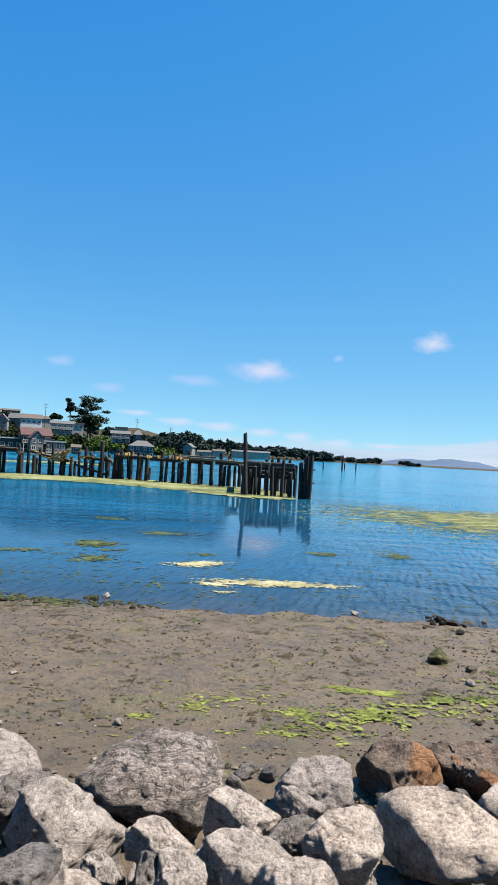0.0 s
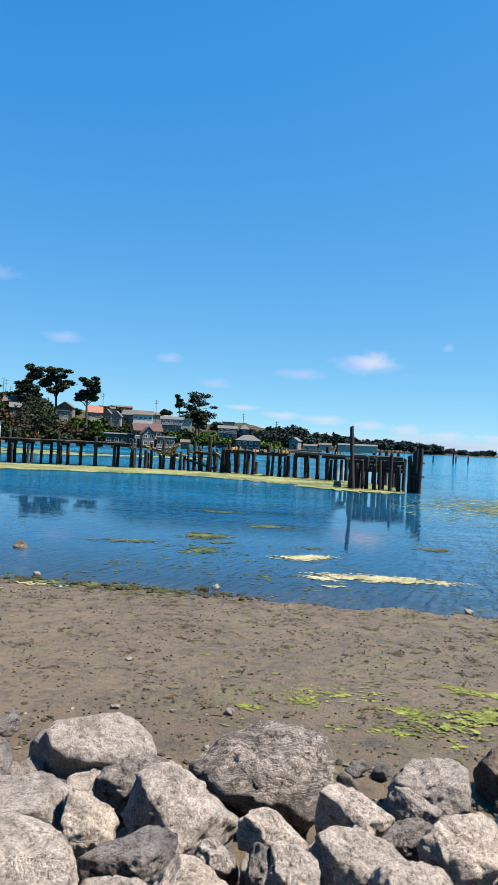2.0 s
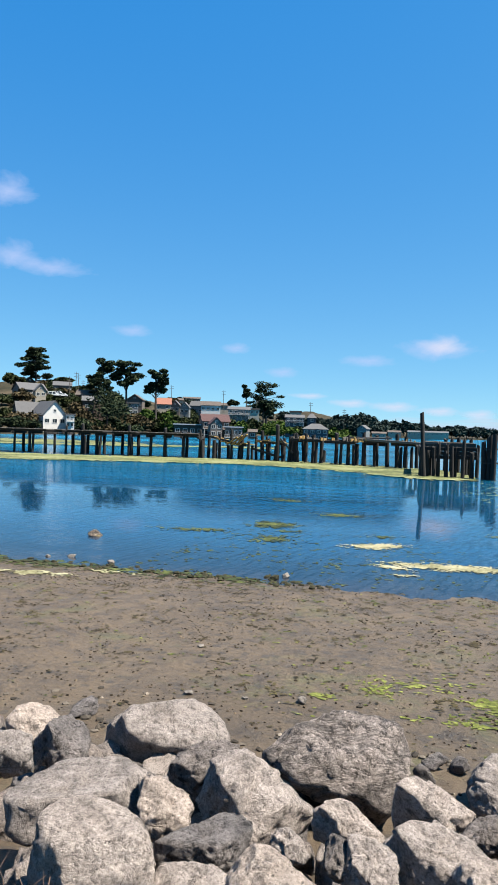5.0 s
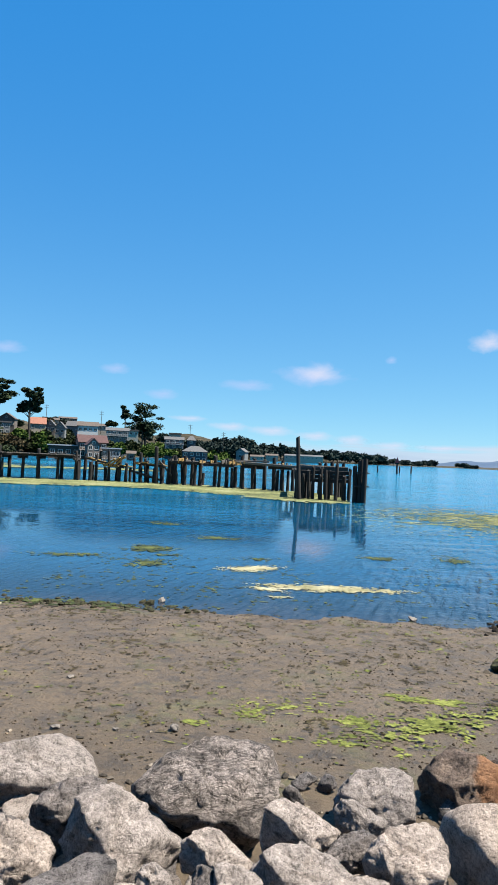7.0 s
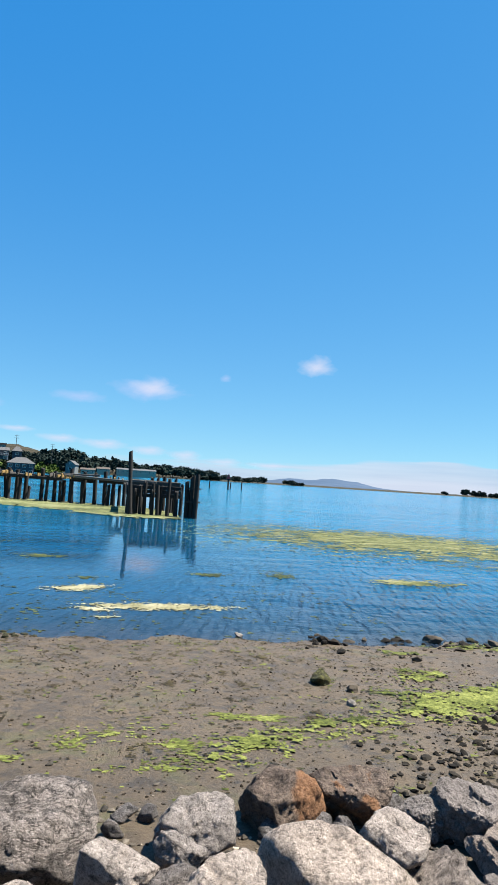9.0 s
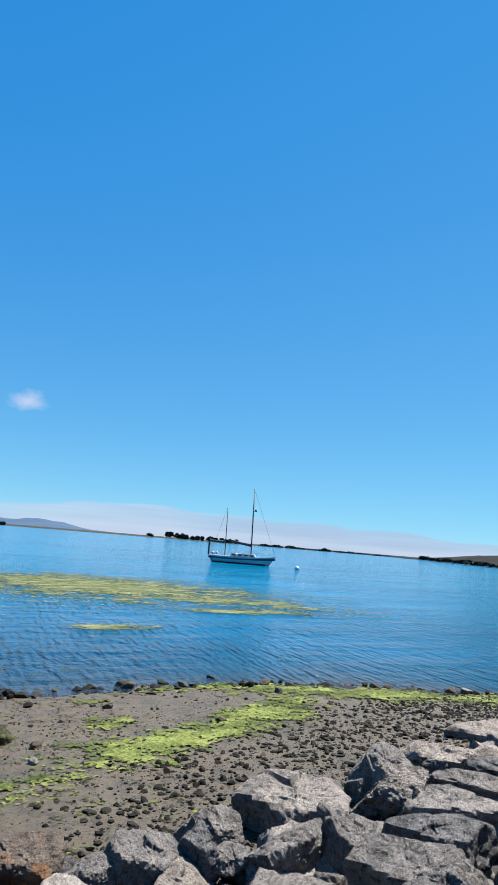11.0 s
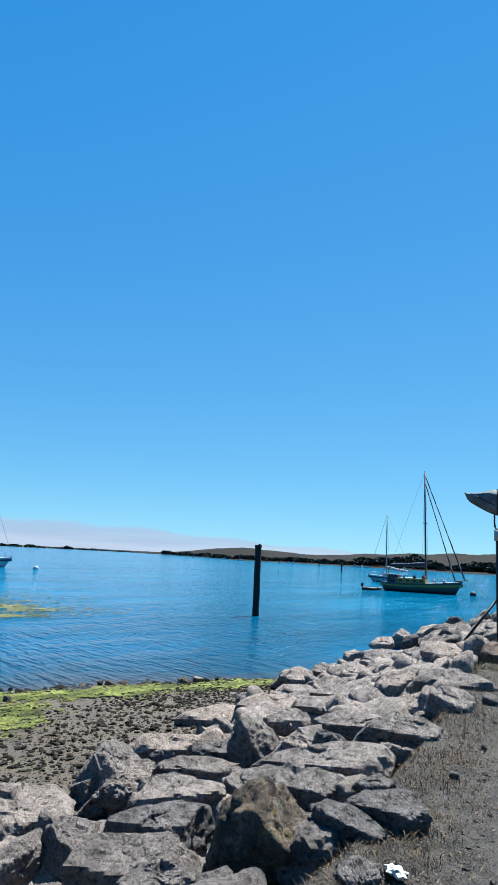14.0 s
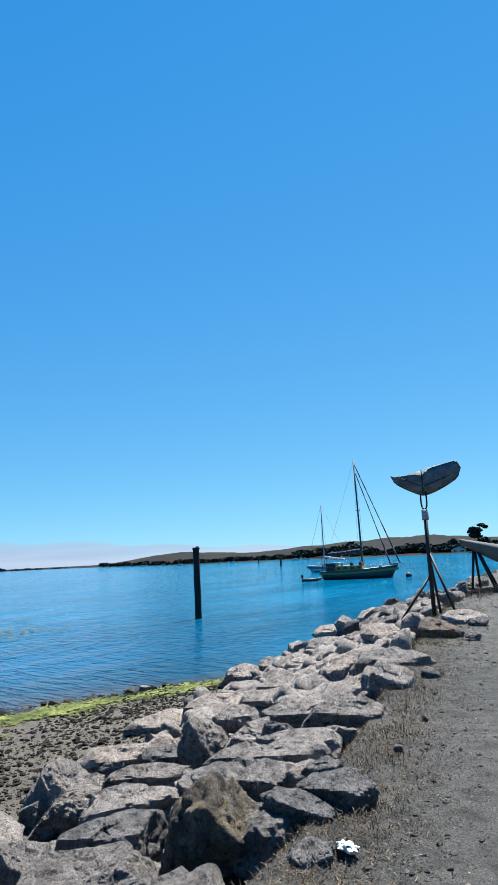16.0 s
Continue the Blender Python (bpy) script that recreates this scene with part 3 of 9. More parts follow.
def ground_height(x, y):
    x, y = np.asarray(x, float), np.asarray(y, float)
    r, b = np.hypot(x, y), np.degrees(np.arctan2(-x, y))
    d = y - crest(x)
    bank = 1.42 - 0.32 * np.clip(d, 0, None) - 0.30 * np.clip(d / 0.4, 0, 1) * np.clip((3.4 - d) / 0.8, 0, 1)
    mud = 0.06 * (waterline(x) - y)
    near = np.where(d < 0, 1.42, np.maximum(bank, np.minimum(mud, 0.62)))
    near = np.maximum(near, -2.2)
    s = shore_range(b)
    depth = np.where(b > -5, 220.0, 420.0)
    k = np.clip((r - s) / depth, 0, 1)
    top = (s + depth) * np.tan(np.radians(crest_rise(b))) + 2.0
    far = np.where(r > s, 0.5 + (top - 0.5) * (k * k * (3 - 2 * k)), -2.2 + 2.7 * np.clip((r - s * 0.93) / (s * 0.07), 0, 1))
    far = np.where(b < -100, -3, far)
    mountain = 46 * np.exp(-((b + 17.0) / 2.9) ** 2) + 26 * np.exp(-((b + 13.0) / 1.6) ** 2) + 14 * np.exp(-((b + 9.5) / 2) ** 2)
    far = far + np.where((r > 3300) & (b < -5) & (b > -24), mountain * np.clip((r - 3300) / 900, 0, 1), 0)
    brown = 32 * np.exp(-((b - 9.5) / 3.0) ** 2)
    far = far + np.where((r > 1300) & (b > 2) & (b < 20), brown * np.clip((r - 1300) / 300, 0, 1), 0)
    return np.where(d < 0.0, 1.42, np.maximum(near, np.where(r > 45, far, -3)))


def roughness_at(x, y):
    """Small unevenness of mud and soil."""
    return (0.012 * np.sin(1.7 * x + 0.9 * y) * np.sin(1.1 * y - 0.6 * x) + 0.010 * np.sin(4.3 * x + 1.0) * np.sin(3.7 * y)
            + 0.009 * np.sin(9.1 * x + 2 * y) * np.sin(7.9 * y - x))


def height(x, y):
    r = np.hypot(x, y)
    return ground_height(x, y) + np.where(r < 40, roughness_at(x, y), 0)


def build_ground():
    rings = np.concatenate([np.geomspace(0.3, 22, 200), np.geomspace(22.8, 4800, 170)])
    turns = np.radians(np.arange(0, 360, 0.72))
    R, T = np.meshgrid(rings, turns, indexing="ij")
    X, Y = -np.sin(T) * R, np.cos(T) * R
    Z = height(X, Y)
    b = (np.degrees(T) + 180) % 360 - 180
    land = (R > 60) & (Z > 1)
    Z = Z + np.where(land, (0.6 + Z * 0.05) * np.sin(b * 3.1 + R * 0.02) * np.sin(R * 0.045 + b), 0) * np.where(R > 3000, 3.0, 1.0)
    nr, nt = R.shape
    verts = np.stack([X, Y, Z], -1).reshape(-1, 3).tolist() + [(0, 0, 1.42)]
    faces, slots = [], []
    for i in range(nr - 1):
        for j in range(nt):
            k = (j + 1) % nt
            faces.append((i * nt + j, i * nt + k, (i + 1) * nt + k, (i + 1) * nt + j))
            x, y, r, bb = X[i, j], Y[i, j], R[i, j], b[i, j]
            if y < crest(x) + (0.5 if x < 1 else 2.4) and r < 400:
                slots.append(1)
            elif r < 60:
                slots.append(0)
            elif bb > -3:
                slots.append(2)
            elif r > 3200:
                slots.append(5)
            elif bb > -40:
                slots.append(4)
            else:
                slots.append(3)
    for j in range(nt):
        faces.append((len(verts) - 1, (j + 1) % nt, j))
        slots.append(1)
    ob = raw_object("ground", verts, faces, MUD, True)
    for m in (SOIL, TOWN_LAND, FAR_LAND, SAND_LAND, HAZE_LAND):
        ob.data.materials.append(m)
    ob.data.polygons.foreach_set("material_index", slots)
    bm = bmesh.new()
    bm.from_mesh(ob.data)
    bmesh.ops.recalc_face_normals(bm, faces=bm.faces[:])
    bm.to_mesh(ob.data)
    bm.free()
    tagged(ob, "brown tidal mud, gravel bank top and land round the bay", "ground", kind="structure")


build_ground()

bm = bmesh.new()
bmesh.ops.create_circle(bm, cap_ends=True, segments=96, radius=4790)
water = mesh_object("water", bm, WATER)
tagged(water, "rippled blue bay water at low tide", "water", kind="structure")


# ---- boulders ----
ROCK_WORDS = {
    "pale_grey_rock": "pale grey pitted boulder in the shore bank",
    "weathered_grey_rock": "weathered grey angular boulder in the shore bank",
    "layered_grey_rock": "grey boulder with cracked layers in the shore bank",
    "rusty_brown_rock": "brown boulder with rusty orange faces by the mud",
    "rust_sided_rock": "grey-brown boulder with one broken face rusted orange",
    "dark_grey_rock": "dark grey angular boulder in the shore bank",
    "lichened_brown_rock": "brown boulder crusted with yellow lichen",
}


def ball(level):
    bm = bmesh.new()
    bmesh.ops.create_icosphere(bm, subdivisions=level, radius=1.0)
    v = np.array([p.co[:] for p in bm.verts])
    bm.verts.index_update()
    f = [[p.index for p in q.verts] for q in bm.faces]
    bm.free()
    return v / np.linalg.norm(v, axis=1)[:, None], f


BALLS = {k: ball(k) for k in (2, 3, 4, 5)}


def rock_shape(seed, level, w, d, h, cuts=5, rough=1.0, strata=0.0):
    """A block broken along random planes, chipped at two scales, with a rough skin."""
    rng = np.random.default_rng(seed)
    v, f = BALLS[level]
    n = np.concatenate([np.eye(3), -np.eye(3), rng.normal(size=(cuts, 3))]) + rng.normal(size=(cuts + 6, 3)) * np.where(np.arange(cuts + 6) < 6, 0.38, 0.2)[:, None]
    n /= np.linalg.norm(n, axis=1)[:, None]
    off = np.concatenate([rng.uniform(0.55, 0.90, 6), rng.uniform(0.58, 0.92, cuts)])
    t = np.clip(v @ n.T, 1e-3, None) / off
    r = np.minimum(1.0 / t.max(axis=1), 1.35)
    p = v * r[:, None]
    p = (p - (p.max(axis=0) + p.min(axis=0)) / 2) / ((p.max(axis=0) - p.min(axis=0)) / 2)
    p *= np.array([w, d, h]) / 2
    s = (w * d * h) ** (1 / 3)
    o = Vector(rng.uniform(-50, 50, 3))
    chip = 0.06 * min(rough, 1.4)
    out = np.empty_like(p)
    for i, q in enumerate(p):
        c = Vector(q)
        k = noise.fractal(c * (1.9 / s) + o, 0.9, 2.1, 3) * 0.02 * s
        k += noise.fractal(c * 7.0 + o, 0.5, 2.2, 5) * 0.009 * rough
        k -= abs(noise.fractal(c * 13.0 + o, 0.6, 2.2, 3)) * 0.006 * rough
        warp = c + noise.noise_vector(c * (2.2 / s) + o) * 0.07 * s
        for many, deep in ((2.6, 1.0), (7.0, 0.30)):
            at = warp * (many / s) + o
            near, nodes = noise.voronoi(at)
            tilt = noise.cell_vector(nodes[0] * 7.3) - Vector((0.5, 0.5, 0.5))
            k += (tilt.dot(at - nodes[0]) * 1.3 + (noise.cell(nodes[0] * 3.1) - 0.5) * 0.35) * chip * deep * s
            k -= 0.10 * chip * deep * s * max(0.0, 1 - (near[1] - near[0]) / 0.10)
        if strata:
            u = (c.z + 0.3 * c.x + 0.2 * c.y + 0.035 * noise.noise(c * 2.5 + o)) / (0.13 * s)
            k += ((u % 1.0) - 0.5) * 0.05 * s * strata * max(0.0, noise.noise(c * (2 / s) + o) + 0.5)
        out[i] = q + v[i] * k
    return out, f


def facet(angle, lean=0.0):
    """A face's outward direction: degrees round the rock seen from the path (0 right, 90 up), and degrees turned towards the path."""
    a, q = radians(angle), radians(lean)
    return math.cos(a) * math.cos(q), -math.sin(q), math.sin(a) * math.cos(q)


def boulder(x, y, z, yaw, dip, w, d, h, sides, faces, mat, seed, worn=16, rough=1.0, strata=0.0):
    """A riprap block split along flat faces: sides (angle, reach in metres) round it, faces (angle, lean, share of its size)
    broken off the front, worn: how sharp its edges are."""
    rng = np.random.default_rng(seed + 70)
    half = np.array([w, d, h]) / 2
    near = math.hypot(x, y)
    v, f = BALLS[5 if near < 9 else 4]
    planes = [(facet(a), r) for a, r in sides]
    for a, q, k in faces:
        n = np.array(facet(a, q))
        planes.append((n, 1.1 * k * np.linalg.norm(n * half)))
    for i in range(4):  # chance breaks, most of them at the front
        n = np.array(facet(rng.uniform(0, 360), rng.uniform(25, 65) if i < 3 else -rng.uniform(20, 70)))
        planes.append((n, rng.uniform(0.92, 1.15) * np.linalg.norm(n * half)))
    normals, offs = np.array([p[0] for p in planes]), np.array([p[1] for p in planes])
    t = np.clip(v @ normals.T, 1e-4, None) / offs
    body = np.sum(np.abs(v / (half * (1.5, 1.12, 1.5))) ** 6, axis=1) ** (1 / 6)
    t = np.concatenate([t, body[:, None]], axis=1)
    p = v / t.max(axis=1)[:, None]
    chips = rng.normal(size=(7, 3))  # corners knocked off
    chips /= np.linalg.norm(chips, axis=1)[:, None]
    reach = (p @ chips.T).max(axis=0) * rng.uniform(0.88, 0.98, 7)
    t = np.concatenate([t, np.clip(v @ chips.T, 1e-4, None) / reach], axis=1)
    edge = 3.5 * worn
    p = v / np.sum(t ** edge, axis=1)[:, None] ** (1 / edge)
    s = (w * d * h) ** (1 / 3)
    o = Vector(rng.uniform(-50, 50, 3))
    out = np.empty_like(p)
    for i, q in enumerate(p):
        c = Vector(q)
        k = noise.fractal(c * (1.7 / s) + o, 0.9, 2.1, 3) * 0.015 * s
        k += noise.fractal(c * 9.0 + o, 0.5, 2.2, 4) * 0.007 * rough
        k -= max(0.0, noise.fractal(c * 19.0 + o, 0.7, 2.2, 3) - 0.15) * 0.014 * rough
        warp = c + noise.noise_vector(c * (2.2 / s) + o) * 0.08 * s
        for many, deep in ((3.0, 0.042), (8.0, 0.015)):
            at = warp * (many / s) + o
            gap, nodes = noise.voronoi(at)
            tilt = noise.cell_vector(nodes[0] * 7.3) - Vector((0.5, 0.5, 0.5))
            k += (tilt.dot(at - nodes[0]) * 1.3 + (noise.cell(nodes[0] * 3.1) - 0.5) * 0.45) * deep * s * min(rough, 1.6)
            k -= 0.25 * deep * s * max(0.0, 1 - (gap[1] - gap[0]) / 0.07)
        if strata:
            u = (c.z * 0.90 + 0.36 * c.x + 0.7 * c.x * c.x + 0.12 * noise.noise(c * 2.3 + o)) / (0.17 * s)
            step = u % 1.0
            k += (step - 0.5) * 0.035 * s * strata * max(0.0, noise.noise(c * (3 / s) + o) + 0.45)
            k -= 0.02 * s * strata * max(0.0, 1 - step / 0.16) * max(0.0, noise.noise(c * (4 / s) - o) + 0.3)
        out[i] = q + v[i] * k
    ob = raw_object("boulder", out, f, mat, x < 1.8 or mat in (ROCK_PALE, ROCK_MOSSY))
    ob.matrix_world = pose(x, y, z, dip, 0, yaw)
    return tagged(ob, ROCK_WORDS[mat.name], "boulder", "boulders of the shore bank")


# ---- the rock bank: the boulders one by one ----
boulder(-0.49, 4.72, 0.77, 6, -26, 0.98, 0.63, 0.69, [(-150, 0.41), (-117, 0.24), (-114, 0.24), (-103, 0.27), (-43, 0.42), (-25, 0.43), (-16, 0.45), (20, 0.50), (30, 0.51), (72, 0.41), (97, 0.35), (106, 0.32), (120, 0.35), (138, 0.39)], [(95, 42, 0.78), (262, 28, 0.80), (20, 45, 0.88)], ROCK_GREY, 0, rough=1.2, strata=0.8)
boulder(0.60, 4.95, 0.69, -7, -26, 0.55, 0.37, 0.41, [(-143, 0.27), (-91, 0.20), (-65, 0.19), (-5, 0.27), (9, 0.28), (74, 0.25), (94, 0.21), (110, 0.20), (134, 0.21), (164, 0.25)], [(100, 45, 0.8), (230, 40, 0.85)], ROCK_PALE, 1, rough=1.4)
boulder(1.29, 5.40, 0.62, -14, -24, 0.65, 0.47, 0.53, [(-171, 0.35), (-96, 0.29), (-76, 0.24), (-32, 0.30), (9, 0.32), (35, 0.31), (86, 0.26), (96, 0.26), (131, 0.27), (145, 0.28), (175, 0.32)], [(112, 45, 0.74), (215, 30, 0.66), (-20, 42, 0.70)], ROCK_RUST, 2, worn=26, rough=1.2)
boulder(1.29, 3.97, 0.96, -19, -28, 0.93, 0.58, 0.50, [(-169, 0.48), (-80, 0.22), (18, 0.39), (60, 0.19), (62, 0.19), (86, 0.20), (105, 0.24), (118, 0.30), (162, 0.46)], [(85, 48, 0.66), (215, 35, 0.82)], ROCK_PALE, 3, rough=0.8)
boulder(0.10, 3.91, 1.03, -1, -28, 0.42, 0.26, 0.27, [(-168, 0.22), (-96, 0.16), (-86, 0.14), (-76, 0.14), (-17, 0.21), (59, 0.11), (66, 0.09), (98, 0.15), (120, 0.17), (160, 0.20), (174, 0.21)], [(70, 45, 0.72), (230, 45, 0.8)], ROCK_PALE, 4, worn=22, rough=1.2)
boulder(0.11, 3.27, 1.15, -2, -31, 0.49, 0.30, 0.27, [(-87, 0.13), (-14, 0.24), (53, 0.16), (58, 0.15), (79, 0.13), (96, 0.14), (133, 0.18), (178, 0.24)], [(75, 45, 0.7), (200, 40, 0.8)], ROCK_PALE, 5, rough=1.2)
boulder(0.44, 4.20, 0.95, -6, -27, 0.30, 0.18, 0.20, [(-171, 0.15), (-143, 0.14), (-86, 0.10), (-26, 0.13), (66, 0.07), (87, 0.09), (153, 0.15)], [(60, 40, 0.75)], ROCK_PALE, 6, worn=22, rough=1.2)
boulder(0.34, 3.74, 1.02, -5, -29, 0.26, 0.18, 0.20, [(-128, 0.10), (-77, 0.09), (-9, 0.12), (75, 0.12), (103, 0.09), (138, 0.08)], [(120, 40, 0.8)], ROCK_DARK, 7, rough=1.2)
boulder(0.59, 3.56, 1.07, -10, -29, 0.39, 0.33, 0.37, [(-159, 0.19), (-115, 0.17), (-75, 0.17), (-21, 0.17), (-3, 0.19), (36, 0.23), (89, 0.20), (102, 0.18), (131, 0.17), (149, 0.18)], [(80, 45, 0.78), (230, 45, 0.85)], ROCK_PALE, 8, rough=1.5)
boulder(0.33, 3.10, 1.20, -6, -32, 0.34, 0.21, 0.20, [(-169, 0.16), (-83, 0.09), (6, 0.16), (54, 0.12), (76, 0.10), (102, 0.08), (111, 0.10)], [(90, 50, 0.7)], ROCK_PALE, 9, rough=1.5)
boulder(-0.30, 3.51, 1.09, 6, -30, 0.32, 0.20, 0.21, [(-175, 0.16), (-94, 0.10), (-83, 0.11), (-4, 0.17), (49, 0.09), (63, 0.09), (97, 0.11), (125, 0.13)], [(80, 40, 0.75), (215, 40, 0.75)], ROCK_PALE, 10, worn=24, rough=1.2)
boulder(-0.16, 3.04, 1.21, 4, -32, 0.23, 0.19, 0.21, [(-175, 0.12), (-88, 0.10), (5, 0.11), (64, 0.10), (80, 0.10), (102, 0.11), (169, 0.11)], [(95, 48, 0.72)], ROCK_PALE, 11, rough=1.4)
boulder(-0.28, 3.08, 1.20, 6, -32, 0.18, 0.15, 0.17, [(-115, 0.08), (-71, 0.08), (-17, 0.08), (58, 0.07), (83, 0.08), (164, 0.07)], [(30, 45, 0.6), (150, 30, 0.7)], ROCK_DARK, 12, worn=30, rough=1.2)
boulder(-0.82, 3.73, 1.02, 14, -28, 0.64, 0.41, 0.45, [(-137, 0.28), (-96, 0.21), (-71, 0.24), (-25, 0.33), (48, 0.19), (50, 0.18), (62, 0.19), (96, 0.24), (121, 0.26), (159, 0.28), (163, 0.28)], [(60, 40, 0.74), (200, 30, 0.62), (95, 70, 0.9)], ROCK_PALE, 13, rough=1.4)
boulder(-1.20, 4.05, 0.94, 18, -27, 0.44, 0.32, 0.35, [(-155, 0.20), (-124, 0.17), (-65, 0.14), (-36, 0.17), (11, 0.23), (71, 0.21), (101, 0.16), (111, 0.15), (144, 0.18)], [(100, 50, 0.8), (220, 40, 0.75)], ROCK_DARK, 14, rough=1.9)
boulder(-1.77, 4.83, 0.72, 21, -24, 0.98, 0.61, 0.51, [(-146, 0.44), (-110, 0.28), (-89, 0.26), (-72, 0.29), (-38, 0.42), (12, 0.49), (37, 0.45), (73, 0.33), (94, 0.25), (97, 0.24), (126, 0.30), (144, 0.36)], [(60, 35, 0.80), (195, 28, 0.68), (262, 40, 0.82)], ROCK_PALE, 15, worn=24, rough=1.2)
boulder(-2.70, 4.68, 0.76, 32, -23, 0.41, 0.26, 0.29, [(-165, 0.19), (-103, 0.13), (-84, 0.15), (-13, 0.20), (47, 0.15), (74, 0.13), (104, 0.15), (138, 0.18)], [(80, 40, 0.75)], ROCK_PALE, 16, rough=1.2)
boulder(-2.21, 4.23, 0.89, 29, -25, 0.38, 0.28, 0.31, [(-168, 0.18), (-95, 0.15), (-74, 0.17), (-5, 0.19), (32, 0.17), (63, 0.16), (98, 0.15), (133, 0.15)], [(60, 45, 0.7), (190, 35, 0.7)], ROCK_DARK, 17, worn=26, rough=1.2)
boulder(-2.31, 3.80, 1.00, 33, -25, 0.25, 0.24, 0.27, [(-178, 0.13), (-97, 0.13), (-74, 0.14), (1, 0.13), (54, 0.14), (91, 0.13), (105, 0.14)], [(80, 45, 0.75)], ROCK_PALE, 18, rough=1.2)
boulder(-1.53, 3.19, 1.17, 28, -29, 0.69, 0.43, 0.39, [(-170, 0.33), (-109, 0.23), (-92, 0.19), (-85, 0.19), (11, 0.32), (43, 0.29), (83, 0.20), (116, 0.22), (124, 0.24)], [(95, 28, 0.52), (250, 66, 0.80), (30, 45, 0.9)], ROCK_PALE, 19, worn=26, rough=1.2)
boulder(-1.09, 3.16, 1.21, 21, -30, 0.26, 0.26, 0.29, [(-173, 0.11), (-100, 0.14), (-56, 0.13), (-14, 0.12), (23, 0.12), (59, 0.11), (94, 0.15)], [(50, 40, 0.75)], ROCK_PALE, 20, rough=1.2)
boulder(-1.14, 2.55, 1.35, 27, -32, 0.44, 0.39, 0.44, [(-175, 0.22), (-96, 0.20), (0, 0.23), (6, 0.22), (42, 0.21), (55, 0.21), (78, 0.21), (97, 0.22), (125, 0.24), (164, 0.22)], [(85, 40, 0.8), (200, 40, 0.85), (270, 80, 0.88)], ROCK_PALE, 21, rough=0.8)
boulder(-0.82, 2.89, 1.26, 17, -32, 0.44, 0.27, 0.26, [(-167, 0.23), (-95, 0.13), (-73, 0.12), (-27, 0.17), (-3, 0.22), (94, 0.12), (109, 0.09), (113, 0.09), (159, 0.19)], [(90, 30, 0.5), (250, 60, 0.75), (330, 35, 0.7)], ROCK_DARK, 22, worn=34, rough=1.4)
boulder(-0.48, 2.65, 1.32, 12, -34, 0.38, 0.25, 0.27, [(-175, 0.20), (-87, 0.13), (0, 0.20), (57, 0.10), (79, 0.12), (145, 0.15), (149, 0.15)], [(60, 45, 0.7), (150, 30, 0.75)], ROCK_PALE, 23, worn=24, rough=1.2)
boulder(-0.49, 3.00, 1.26, 10, -32, 0.17, 0.13, 0.14, [(-158, 0.09), (-86, 0.07), (-53, 0.08), (39, 0.05), (52, 0.05), (113, 0.07), (159, 0.07)], [(80, 45, 0.75)], ROCK_PALE, 24, rough=1.6)
boulder(-0.76, 2.63, 1.27, 18, -35, 0.32, 0.19, 0.15, [(-176, 0.16), (-89, 0.07), (17, 0.14), (57, 0.10), (89, 0.08), (145, 0.16)], [(90, 50, 0.7)], ROCK_PALE, 25, rough=1.2)
boulder(1.86, 5.55, 0.62, -19, -23, 0.67, 0.42, 0.43, [(-160, 0.30), (-109, 0.20), (-81, 0.21), (-47, 0.23), (-9, 0.31), (25, 0.36), (93, 0.21), (103, 0.22), (122, 0.26)], [(92, 40, 0.70), (255, 30, 0.70)], ROCK_BROWN, 26, worn=20, rough=1.2)
boulder(1.80, 4.46, 0.83, -23, -26, 0.43, 0.32, 0.36, [(-148, 0.18), (-117, 0.17), (-59, 0.15), (-25, 0.18), (31, 0.20), (62, 0.18), (92, 0.18), (121, 0.19), (149, 0.20)], [(70, 45, 0.7)], ROCK_PALE, 27, rough=1.3)
boulder(2.27, 5.21, 0.62, -24, -25, 0.42, 0.31, 0.34, [(-161, 0.21), (-90, 0.17), (-7, 0.21), (32, 0.20), (111, 0.12), (129, 0.12)], [(80, 45, 0.75)], ROCK_DARK, 28, rough=1.3)
boulder(2.67, 5.13, 0.64, -28, -24, 0.65, 0.41, 0.46, [(-158, 0.31), (-89, 0.23), (-19, 0.33), (20, 0.30), (48, 0.28), (89, 0.23), (138, 0.32), (171, 0.32)], [(80, 40, 0.72), (260, 55, 0.8)], ROCK_MID, 29, rough=1.3)
boulder(3.46, 5.54, 0.62, -33, -21, 0.62, 0.38, 0.40, [(-141, 0.28), (-90, 0.19), (-37, 0.29), (15, 0.29), (66, 0.25), (109, 0.17), (134, 0.17)], [(60, 45, 0.75), (200, 45, 0.8)], ROCK_DARK, 30, worn=22, rough=1.3)
boulder(3.05, 4.96, 0.73, -32, -23, 0.36, 0.38, 0.42, [(-167, 0.16), (-87, 0.21), (-37, 0.20), (26, 0.12), (37, 0.12), (96, 0.22), (149, 0.18)], [(100, 35, 0.65), (200, 40, 0.65)], ROCK_DARK, 31, worn=26, rough=1.3)
boulder(3.19, 4.78, 0.74, -35, -23, 0.34, 0.21, 0.23, [(-161, 0.16), (-95, 0.11), (-51, 0.11), (22, 0.16), (84, 0.11), (128, 0.13)], [(90, 45, 0.7)], ROCK_MID, 32, rough=1.3)
boulder(4.45, 5.63, 0.62, -39, -20, 1.14, 0.71, 0.68, [(-166, 0.57), (-126, 0.53), (-73, 0.25), (-66, 0.25), (-39, 0.40), (29, 0.54), (51, 0.46), (90, 0.31), (122, 0.43), (148, 0.52)], [(80, 38, 0.62), (235, 40, 0.82)], ROCK_MID, 33, rough=1.3)
